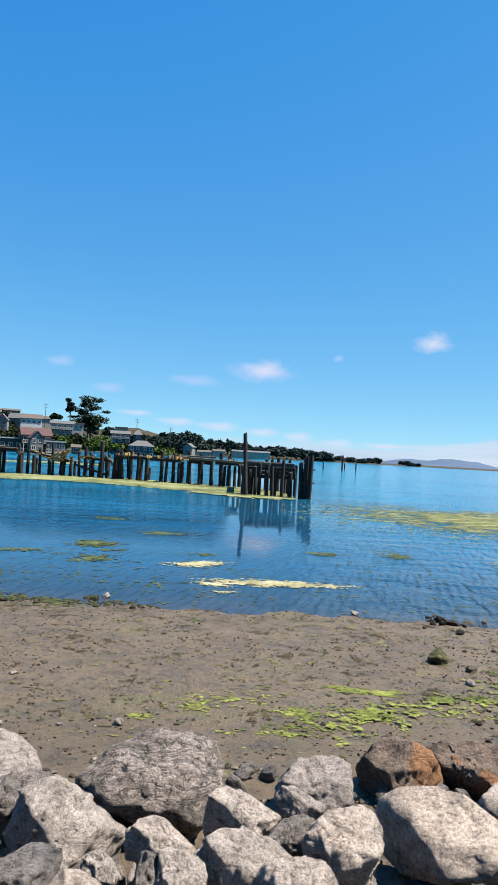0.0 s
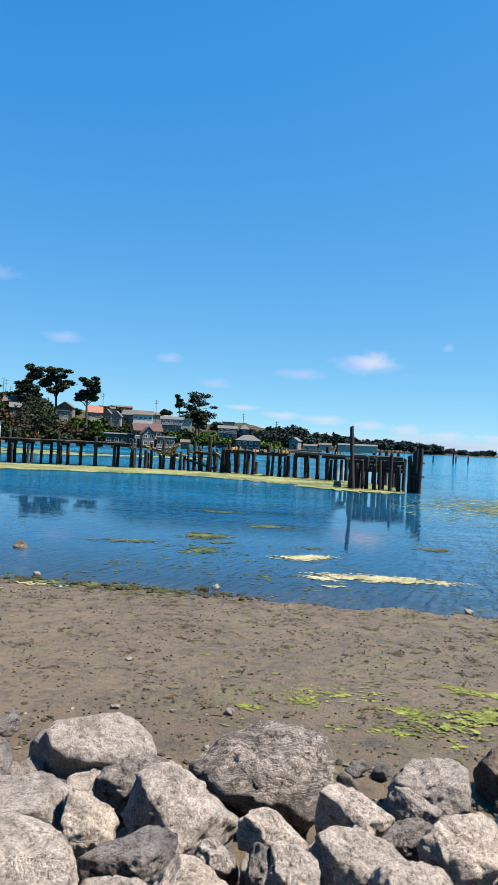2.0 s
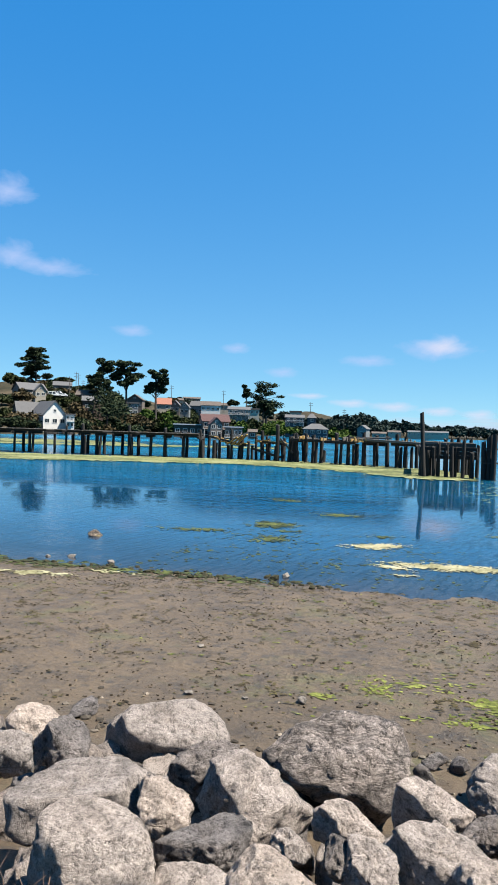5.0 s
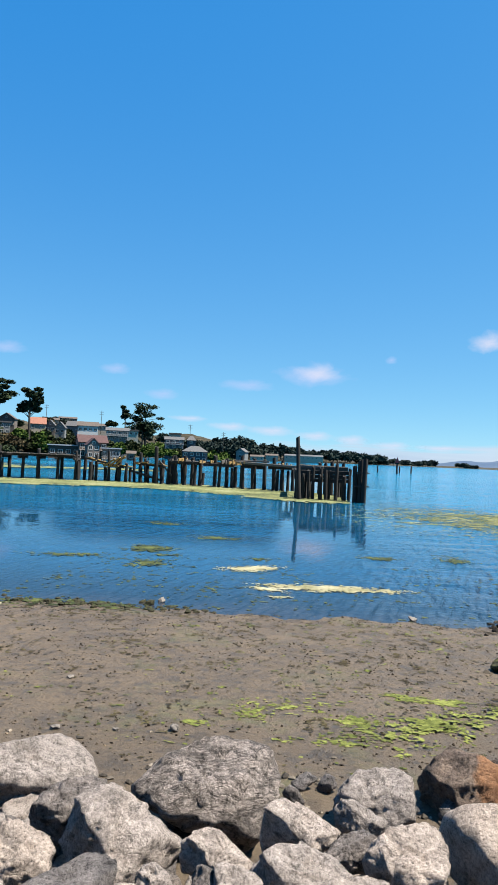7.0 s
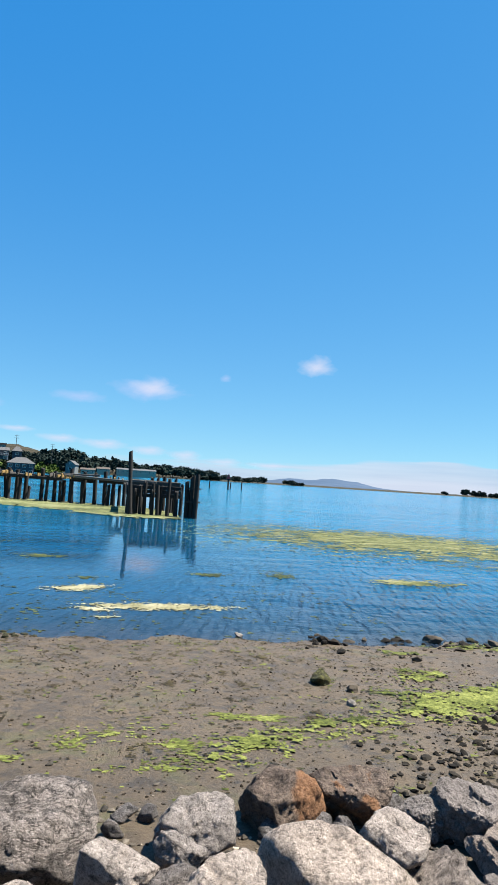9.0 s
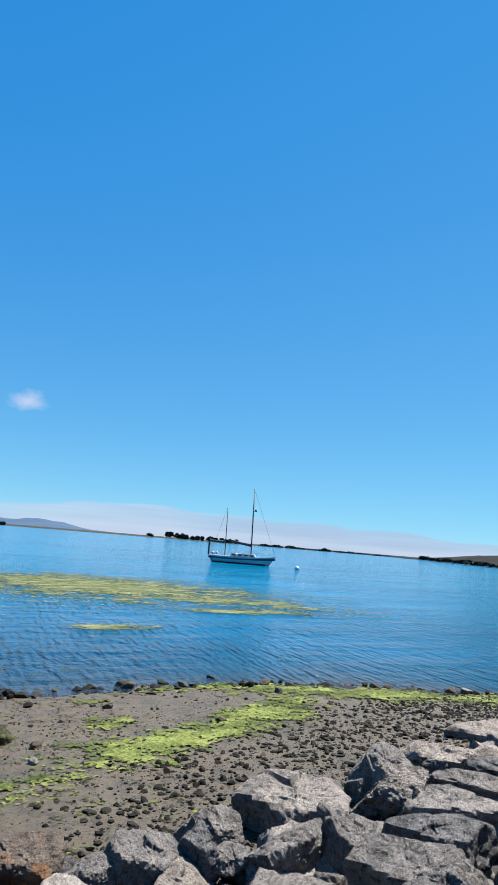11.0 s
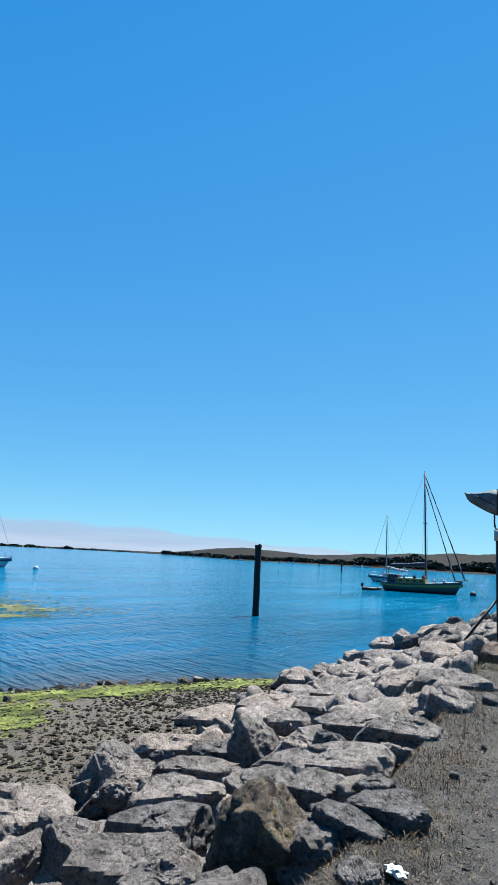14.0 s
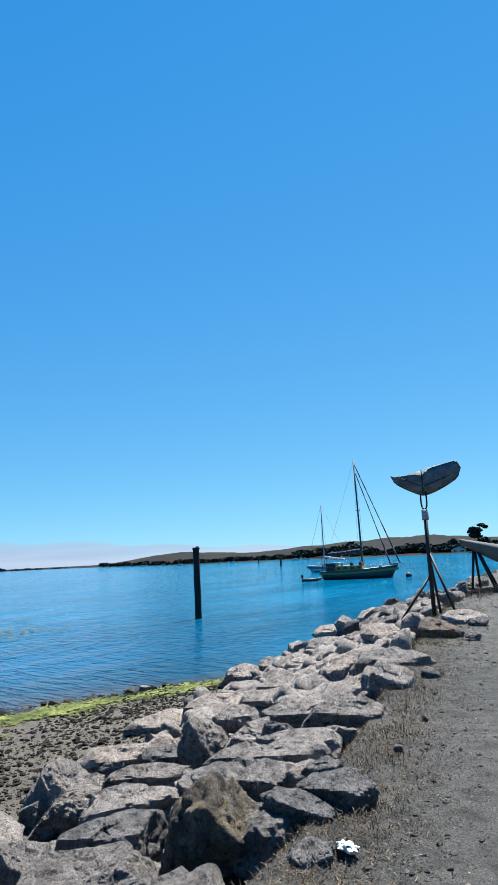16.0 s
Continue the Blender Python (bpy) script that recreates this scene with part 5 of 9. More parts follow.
scatter_stones("shingle", 24, 420, rim_place, (0.03, 0.14), SHORE_STONE, "weedy shingle along the edge of the water")


def path_place(r):
    x = r.uniform(1.5, 26)
    return x, float(crest(x)) - abs(r.gauss(0, 1.7)) + 0.1


scatter_stones("path_gravel", 25, 3500, path_place, (0.006, 0.03), PEBBLE, "loose brown gravel on the dirt path")
scatter_stones("soil_clods", 27, 2600, path_place, (0.012, 0.06), SOIL, "grey clods of trodden soil on the path")


def stone(x, y, size, mat, seed, label, flat=0.6):
    v, f = rock_shape(seed + 2000, 4, size, size * 0.8, size * flat, 5, 1.0)
    ob = raw_object("beach_stone", v, f, mat, True)
    z = max(float(height(x, y)), -0.03)
    ob.matrix_world = pose(x, y, z + size * flat * 0.28, 0, 0, seed * 47 % 360)
    return tagged(ob, label, "stone", "single stones on the beach")


MOSSY = "weed-covered brown stone on the wet mud"
PALE = "small pale stone lying on the mud"
DARKS = "dark wet stone at the edge of the water"
stone(2.84, 9.83, 0.34, ROCK_WEEDY, 1, MOSSY, 0.75)
stone(6.22, 13.42, 0.46, COBBLE, 2, DARKS, 0.42)
stone(-2.67, 13.75, 0.20, PALE_STONE, 3, PALE, 0.75)
stone(-2.85, 13.45, 0.24, SHORE_STONE, 4, DARKS, 0.6)
stone(-3.02, 13.62, 0.18, SHORE_STONE, 5, DARKS, 0.6)
stone(2.24, 13.45, 0.19, PALE_STONE, 6, PALE, 0.6)
stone(-1.06, 6.62, 0.11, PALE_STONE, 7, PALE, 0.8)
stone(-1.58, 6.50, 0.06, PALE_STONE, 8, PALE)
stone(-2.56, 8.10, 0.10, PALE_STONE, 9, PALE, 0.4)
stone(2.94, 8.67, 0.15, PALE_STONE, 10, PALE, 0.55)
stone(-8.57, 16.90, 0.62, ROCK_MOSSY, 11, "rusty flat stone rising from the shallows", 0.36)
stone(-7.6, 13.95, 0.22, PALE_STONE, 12, PALE)
stone(-8.1, 13.8, 0.16, PALE_STONE, 13, PALE)
stone(-6.5, 13.7, 0.2, PALE_STONE, 14, PALE)
stone(5.05, 11.52, 0.20, COBBLE, 15, DARKS)
stone(9.28, 12.83, 0.30, COBBLE, 16, DARKS)
stone(8.98, 11.9, 0.24, COBBLE, 17, DARKS)
stone(8.5, 13.82, 0.22, COBBLE, 18, DARKS)
stone(11.8, 12.0, 0.28, COBBLE, 19, DARKS)
stone(13.35, 11.1, 0.36, COBBLE, 20, DARKS)
stone(13.75, 11.0, 0.30, PALE_STONE, 21, PALE)
stone(7.44, 13.2, 0.26, COBBLE, 22, DARKS)
stone(7.1, 13.5, 0.2, SHORE_STONE, 23, DARKS)
stone(3.17, 9.37, 0.20, COBBLE, 24, DARKS)
stone(6.32, 9.91, 0.2, COBBLE, 25, DARKS)
stone(-2.1, 6.35, 0.10, PALE_STONE, 26, PALE, 0.5)


def weed(name, seed, x0, x1, y0, y1, step, keep, mat, label, afloat=True, thick=0.02, along=(1, 1)):
    """A ragged mat of weed: keep(x, y) plus noise decides where it lies."""
    nx, ny = int((x1 - x0) / step) + 1, int((y1 - y0) / step) + 1
    o = Vector((seed * 13.7, seed * 5.1, seed * 2.3))
    f = 1.0 if step < 0.15 else 0.35
    ids, verts, faces = {}, [], []

    def corner(i, j):
        if (i, j) not in ids:
            x, y = x0 + i * step, y0 + j * step
            p = Vector((x, y, 0)) + o
            jig = noise.noise_vector(p * (0.74 / step)) * step * 0.8
            base = 0.0 if afloat else float(height(x, y))
            z = base + thick * (0.75 + 0.9 * noise.noise(p * (0.9 / step * 0.4)))
            ids[(i, j)] = len(verts)
            verts.append((x + jig.x, y + jig.y, max(z, base + 0.004)))
        return ids[(i, j)]

    for i in range(nx):
        for j in range(ny):
            x, y = x0 + (i + 0.5) * step, y0 + (j + 0.5) * step
            k = keep(x, y)
            if k <= -0.95:
                continue
            q = Vector((x * along[0], y * along[1], 0)) + o
            k += 0.5 * noise.noise(q * f * 0.9) + 0.6 * noise.noise(q * f * 2.7) + 0.8 * noise.noise(q * f * 6.5) + 0.95 * noise.noise(q * f * 17.0) - (0.25 if afloat else 0.30)
            if k > 0:
                faces.append((corner(i, j), corner(i + 1, j), corner(i + 1, j + 1), corner(i, j + 1)))
    ob = raw_object(name, verts, faces, mat, True)
    return tagged(ob, label, "seaweed", kind="stuff")


def ellipse(cx, cy, a, b, turn=0.0, gain=1.0, sink=0.0):
    c, s = math.cos(radians(turn)), math.sin(radians(turn))

    def keep(x, y):
        u, v = ((x - cx) * c + (y - cy) * s) / a, (-(x - cx) * s + (y - cy) * c) / b
        return gain * (1 - math.hypot(u, v)) - sink
    return keep


def both(*parts):
    return lambda x, y: max(k(x, y) for k in parts)


def line(points, width, gain=1.2, sink=0.0):
    """A band along a line of points."""
    def keep(x, y):
        best = 9e9
        for (ax, ay), (bx, by) in zip(points, points[1:]):
            dx, dy = bx - ax, by - ay
            t = min(1, max(0, ((x - ax) * dx + (y - ay) * dy) / (dx * dx + dy * dy)))
            best = min(best, math.hypot(x - ax - t * dx, y - ay - t * dy))
        return gain * (1 - best / width) - sink
    return keep


FLOATING = "yellow-green weed floating on the calm water"
BLEACHED = "bleached pale weed floating near the beach"
LETTUCE = "bright green sea lettuce lying on the mud"
weed("floating_weed", 1, 2, 32, 22, 52, 0.10,
     both(ellipse(15.2, 38.0, 10.8, 9.0, -22, 1.15, 0.10), ellipse(19.2, 31.2, 6.8, 3.6, -35, 1.1, 0.2), ellipse(17.8, 26.3, 4.6, 1.2, -8, 1.1, 0.3)),
     WEED_FLOAT, FLOATING, True, 0.02, (0.35, 1.1))
weed("floating_weed", 2, -2.2, 2.8, 14.2, 19.4, 0.035,
     both(ellipse(0.75, 16.15, 1.75, 0.45, 4, 1.8, 0.15), ellipse(-0.6, 15.6, 0.75, 0.3, -30, 1.5, 0.4), ellipse(-1.1, 18.4, 1.05, 0.5, 25, 1.7, 0.25), ellipse(-0.3, 14.85, 0.4, 0.14, 20, 1.4, 0.3)),
     WEED_PALE, BLEACHED, True, 0.015, (0.9, 2.2))
weed("floating_weed", 3, 7.6, 11.6, 20.4, 22.9, 0.05, both(ellipse(9.2, 21.6, 1.5, 0.75, 4, 1.7, 0.1), ellipse(11, 21.7, 0.5, 0.2, 0, 1.2, 0.2)),
     WEED_FLOAT, FLOATING, True, 0.02, (0.6, 1.6))
weed("floating_weed", 4, -9, 7, 17, 31, 0.06,
     both(ellipse(-5.8, 29, 0.8, 0.5), ellipse(-3.0, 24.7, 0.8, 0.5), ellipse(-4.6, 21.2, 0.7, 0.8), ellipse(-6.6, 19.1, 0.9, 0.35), ellipse(2.6, 21.65, 0.5, 0.35),
          ellipse(5.0, 22.2, 0.6, 0.9, 0, 1.0, 0.3), ellipse(-4.0, 18.5, 0.6, 0.8, 0, 1.0, 0.3), ellipse(-1.2, 20.2, 0.5, 0.4, 0, 1, 0.3), ellipse(-3.8, 20.0, 0.6, 0.4, 0, 1, 0.2)),
     WEED_DARK, "dark green weed floating in loose patches", True, 0.015, (0.8, 1.6))
weed("floating_weed", 5, -6, 6, 13.2, 20, 0.06, lambda x, y: -0.55 + 0.14 * (x < -0.8) - 0.03 * abs(y - 15.5), WEED_DARK,
     "dark strands of weed awash in the shallows", True, 0.008, (0.9, 2.2))
weed("weedy_mudflat", 6, -62, 3.5, 46, 72, 0.2,
     line([(-60, 55), (-33, 55.5), (-27, 58.5), (-20, 61.5), (-13, 62.3), (-6, 60.0), (-1.5, 56.5), (1.2, 53.5)], 5.6, 4.2, -0.1), WEED_BAND,
     "low flat under the pier covered in yellow-green weed", True, 0.05, (0.5, 0.9))
weed("weedy_mudflat", 7, -100, -24, 74, 140, 0.9, both(line([(-74, 86), (-60, 93), (-45, 104), (-30, 116)], 7.0, 2.0, 0.3), ellipse(-74, 106, 30, 17, 25, 2.0, 0.2)), WEED_BAND,
     "weed-covered flat along the town shore", True, 0.08, (0.25, 0.6))
weed("sea_lettuce", 8, 0.4, 9.0, 6.4, 11.6, 0.024,
     both(line([(0.9, 7.0), (2.1, 7.7), (3.6, 8.3), (4.8, 9.0)], 0.5, 0.95, 0.56), line([(4.2, 8.7), (5.9, 9.4), (7.2, 9.9), (8.6, 10.9)], 0.78, 1.2, 0.25), ellipse(4.6, 10.4, 0.7, 0.4, 20, 1.0, 0.2),
          ellipse(3.7, 9.3, 0.9, 0.3, 20, 0.8, 0.3)), WEED_GREEN, LETTUCE, False, 0.026, (1.1, 1.5))
weed("sea_lettuce", 9, 6.5, 16, 9.0, 13.4, 0.035,
     both(line([(8.4, 12.9), (9.9, 11.9), (11.5, 11.2), (13.0, 10.4), (15.0, 9.7)], 0.95, 1.3, 0.18), line([(6.8, 10.2), (8.2, 11.0), (9.6, 11.6)], 0.6, 1.0, 0.35)),
     WEED_GREEN, LETTUCE, False, 0.03, (1.0, 1.3))
weed("sea_lettuce", 10, -1.8, 3.8, 6.2, 9.2, 0.018,
     both(ellipse(0.65, 7.15, 0.34, 0.34, 30, 1.1, 0.4), ellipse(1.55, 8.18, 0.5, 0.16, -4, 1.5, 0.2), ellipse(1.35, 7.05, 0.62, 0.26, 10, 1.0, 0.5), ellipse(2.5, 7.6, 0.9, 0.3, 10, 0.8, 0.5),
          ellipse(0.75, 6.6, 0.6, 0.26, 0, 0.9, 0.45), ellipse(-0.3, 7.4, 0.7, 0.35, 10, 0.9, 0.45), ellipse(2.9, 7.95, 0.7, 0.2, 8, 0.8, 0.45), ellipse(-0.9, 6.85, 0.25, 0.15, 0, 1.2, 0.3)),
     WEED_GREEN, LETTUCE, False, 0.009, (1.3, 1.9))
weed("sea_lettuce", 11, -10, 4, 5.8, 12.8, 0.03, lambda x, y: -0.68 + 0.13 * (x > -1), WEED_GREEN, "scraps of green weed strewn over the mud", False, 0.012, (1.2, 1.7))
weed("brown_weed", 12, -10, 5, 5.8, 13.2, 0.025, lambda x, y: -0.47 + 0.03 * (y - 8), BROWN_WEED, "dark scraps of dead weed on the mud", False, 0.012, (1.8, 1.9))
weed("shore_weed", 13, -11, -2.5, 12.4, 14.2, 0.05, lambda x, y: 0.32 - 1.1 * abs(y - float(waterline(x)) + 0.05) + 0.05 * (-3 - x), WEED_DARK,
     "dark green weed along the waterline", False, 0.02, (1.0, 1.6))
weed("dried_weed", 14, -9, -4.8, 11.2, 13.4, 0.05, both(ellipse(-7.3, 11.75, 0.75, 0.28, 8, 1.5, 0.2), ellipse(-6.0, 12.75, 0.75, 0.16, 6, 1.7, 0.2), ellipse(-8.1, 11.6, 0.6, 0.3, 0, 1.2, 0.2)),
     WEED_PALE, "bleached strip of dried weed on the mud", False, 0.015, (0.9, 1.6))
weed("sea_lettuce", 15, 4.4, 9.6, 11.6, 13.9, 0.05, both(ellipse(8.9, 13.1, 0.6, 0.25, 0, 1.2, 0.2), ellipse(5.0, 12.2, 0.4, 0.3, 0, 1.0, 0.2), ellipse(7.0, 12.8, 1.2, 0.3, 0, 0.8, 0.35)),
     WEED_GREEN, LETTUCE, False, 0.03, (1.0, 1.5))


# ---- the ruined timber pier ----
def pile_mesh(seed):
    rng = random.Random(seed)
    bm = bmesh.new()
    rings = []
    for k in range(7):
        z = k / 6
        r = 1.0 - 0.12 * z + rng.uniform(-0.07, 0.07) + (0.22 if k == 1 else 0)
        ox, oy = rng.uniform(-0.08, 0.08), rng.uniform(-0.08, 0.08)
        rings.append([bm.verts.new((ox + r * math.cos(a * 0.7854) * rng.uniform(0.93, 1.05), oy + r * math.sin(a * 0.7854), z + (rng.uniform(-0.03, 0.03) if k == 6 else 0))) for a in range(8)])
    for a, b in zip(rings, rings[1:]):
        for i in range(8):
            bm.faces.new((a[i], a[(i + 1) % 8], b[(i + 1) % 8], b[i]))
    bm.faces.new(rings[-1])
    me = bpy.data.meshes.new("timber_post")
    bm.to_mesh(me)
    bm.free()
    me.polygons.foreach_set("use_smooth", [True] * (len(me.polygons) - 1) + [False])
    me.materials.append(PILE_WOOD)
    return me


PILES = [pile_mesh(i) for i in range(6)]
prng = random.Random(77)


def pile(parent, x, y, top, r=0.17, lean=0.0, side=0.0, foot=-1.2):
    """A post from below the water to its top, in the parent's plan (parents stand at the origin)."""
    ob = new("timber_post", prng.choice(PILES))
    ob.parent = parent
    ob.matrix_basis = pose(x, y, foot, side, lean, prng.uniform(0, 360)) @ Matrix.Diagonal((r, r, top - foot, 1))
    return ob


def timber(parent, name, p, q, w, h, mat):
    p, q = Vector(p), Vector(q)
    bm = bmesh.new()
    box(bm, w, h, (q - p).length)
    bmesh.ops.bevel(bm, geom=bm.edges[:], offset=min(w, h) * 0.12, segments=1, affect="EDGES")
    ob = part(name, bm, mat, parent)
    ob.matrix_basis = Matrix.Translation((p + q) / 2) @ (q - p).to_track_quat("Z", "Y").to_matrix().to_4x4()
    return ob


def lerp(a, b, t):
    return tuple(p + (q - p) * t for p, q in zip(a, b))


def build_walkway():
    pier = thing("pier", Matrix(), "long grey timber walkway on dark piles over the shallows", "pier")
    a, b = (-52.0, 60.5), (-22.4, 66.0)
    n = 18
    for i in range(n):
        for row in (0.0, 2.3):
            if row and prng.random() < 0.35:
                continue
            x, y = lerp(a, b, (i + prng.uniform(-0.12, 0.12)) / (n - 1))
            tall = prng.random() < 0.45 and row == 0
            pile(pier, x + row * -0.18, y + row, prng.uniform(2.75, 3.15) if tall else 2.2, prng.uniform(0.13, 0.20), prng.uniform(-1.5, 1.5), prng.uniform(-1, 1))
            if row == 0 and prng.random() < 0.35:
                pile(pier, x + prng.uniform(0.25, 0.45), y + row - 0.1, 1.9, 0.15, prng.uniform(-5, 5))
        x, y = lerp(a, b, i / (n - 1))
        timber(pier, "cross_beam", (x, y - 0.4, 2.1), (x - 0.45, y + 2.7, 2.1), 0.26, 0.26, PIER_DARK)
    for row in (-0.1, 1.1, 2.4):
        for i in range(4):
            p, q = lerp(a, b, i / 4), lerp(a, b, (i + 1) / 4)
            timber(pier, "stringer", (p[0] - row * 0.18, p[1] + row, 2.33 + prng.uniform(-0.03, 0.03)), (q[0] - row * 0.18, q[1] + row, 2.33 + prng.uniform(-0.04, 0.03)), 0.22, 0.20, PIER_DARK)
    length = math.dist(a, b)
    count = 70
    for i in range(count):
        if prng.random() < 0.06:
            continue
        x, y = lerp(a, b, (i + 0.5) / count)
        w = length / count * 0.92
        timber(pier, "deck_plank", (x, y - 0.45 + prng.uniform(-0.12, 0.1), 2.47), (x - 0.45, y + 2.75, 2.47), w, 0.075, PIER_WOOD)


def build_ruin():
    pier = thing("ruined_pier", Matrix(), "collapsed timber pier of black piles with ochre broken planks", "pier")
    a, b = (-22.0, 66.2), (-13.2, 66.8)
    tops = [2.6, 1.6, 1.9, 2.6, 1.4, 3.0, 2.3, 2.5, 1.9, 2.4, 1.7, 3.0, 2.2, 1.5, 2.3, 1.6, 2.8]
    for i, t in enumerate(tops):
        x, y = lerp(a, b, i / (len(tops) - 1))
        pile(pier, x + prng.uniform(-0.15, 0.15), y + prng.uniform(-0.3, 2.2), t, prng.uniform(0.15, 0.22), prng.uniform(-3, 3), prng.uniform(-2, 2))
        if i > 5 and prng.random() < 0.6:
            pile(pier, x + 0.25, y + 1.6, t - 0.5, 0.16, prng.uniform(-6, 6))
    for i in range(7):  # the sagging span
        k = i / 6
        z = 2.25 - 0.75 * math.sin(k * 2.2) + 0.05
        timber(pier, "broken_plank", (-21.2 + 3.4 * k, 66.3, z), (-20.7 + 3.4 * k, 68.2, z + prng.uniform(-0.25, 0.15)), 0.52, 0.09, PIER_OCHRE)
    for i in range(3):
        timber(pier, "broken_plank", (-19.6 + 0.5 * i, 66.4, 1.5), (-18.4 + 0.5 * i, 66.0, 2.3 + 0.15 * i), 0.24, 0.1, PIER_OCHRE)
    timber(pier, "stringer", (-21.6, 66.4, 2.3), (-17.6, 66.6, 1.45), 0.2, 0.2, PIER_DARK)
    timber(pier, "brace", (-16.9, 66.4, 1.2), (-13.9, 66.4, 0.4), 0.22, 0.22, PIER_DARK)
    timber(pier, "stringer", (-16.6, 66.6, 2.0), (-13.4, 66.6, 1.7), 0.24, 0.24, PIER_DARK)
    for i in range(4):
        timber(pier, "broken_plank", (-16.3 + 0.75 * i, 66.2, 1.95 + 0.12 * (i % 2)), (-16.0 + 0.75 * i, 68.0, 1.75), 0.5, 0.09, PIER_OCHRE)


def build_crib():
    pier = thing("ruined_pier", Matrix(), "crowded black pier piles with the last ochre deck timbers", "pier")
    a, b = (-13.2, 66.6), (-0.8, 63.0)
    for i in range(21):
        for row in range(3):
            if prng.random() < 0.5:
                continue
            x, y = lerp(a, b, (i + prng.uniform(-0.4, 0.4)) / 20)
            gap = i in (3, 7, 8, 12, 15, 16)
            if gap:
                continue
            pile(pier, x, y + row * 1.5 - 0.6, prng.choice([2.1, 2.0, 1.6, 1.9, 2.15, 1.2]), prng.uniform(0.14, 0.22), prng.uniform(-4, 4), prng.uniform(-2, 2))
    for x, y, top in ((-14.2, 66.2, 3.6), (-13.0, 66.2, 2.5), (-11.4, 66.2, 2.9), (-8.3, 65.4, 3.0), (-5.6, 64.7, 3.1), (-3.4, 64.0, 2.8), (-1.8, 63.6, 2.8), (-9.8, 65.8, 2.5), (-12.3, 66.0, 2.85), (-7.1, 64.9, 2.75), (-4.4, 64.1, 2.9), (-2.5, 63.6, 3.0), (-10.6, 65.7, 2.7)):
        pile(pier, x, y, top, 0.2, prng.uniform(-1, 1.5))
    timber(pier, "brace", (-14.0, 66.2, 2.3), (-12.7, 66.1, 0.9), 0.16, 0.16, PIER_WOOD)
    for row in (-0.7, 0.9, 2.4):
        for k0, k1 in ((0.02, 0.27), (0.31, 0.55), (0.62, 0.78), (0.82, 1.0)):
            p, q = lerp(a, b, k0), lerp(a, b, k1)
            z = 2.22 + prng.uniform(-0.12, 0.08)
            timber(pier, "stringer", (p[0], p[1] + row, z), (q[0], q[1] + row, z + prng.uniform(-0.12, 0.12)), 0.26, 0.28, PIER_DARK)
    for i in range(34):
        if prng.random() < 0.33:
            continue
        x, y = lerp(a, b, (i + 0.5) / 34)
        z = 2.42 + prng.uniform(-0.06, 0.06)
        timber(pier, "deck_plank", (x, y - 0.9, z), (x, y + prng.uniform(1.4, 2.8), z + prng.uniform(-0.1, 0.1)), 0.1, prng.uniform(0.25, 0.42), PIER_OCHRE if prng.random() < 0.5 else PIER_WOOD)
    timber(pier, "bleached_beam", (-6.2, 63.9, 2.5), (-0.2, 61.6, 2.3), 0.2, 0.22, PALE_STONE)
    timber(pier, "bleached_beam", (-7.0, 64.6, 2.62), (-3.0, 63.4, 2.66), 0.16, 0.16, PALE_STONE)


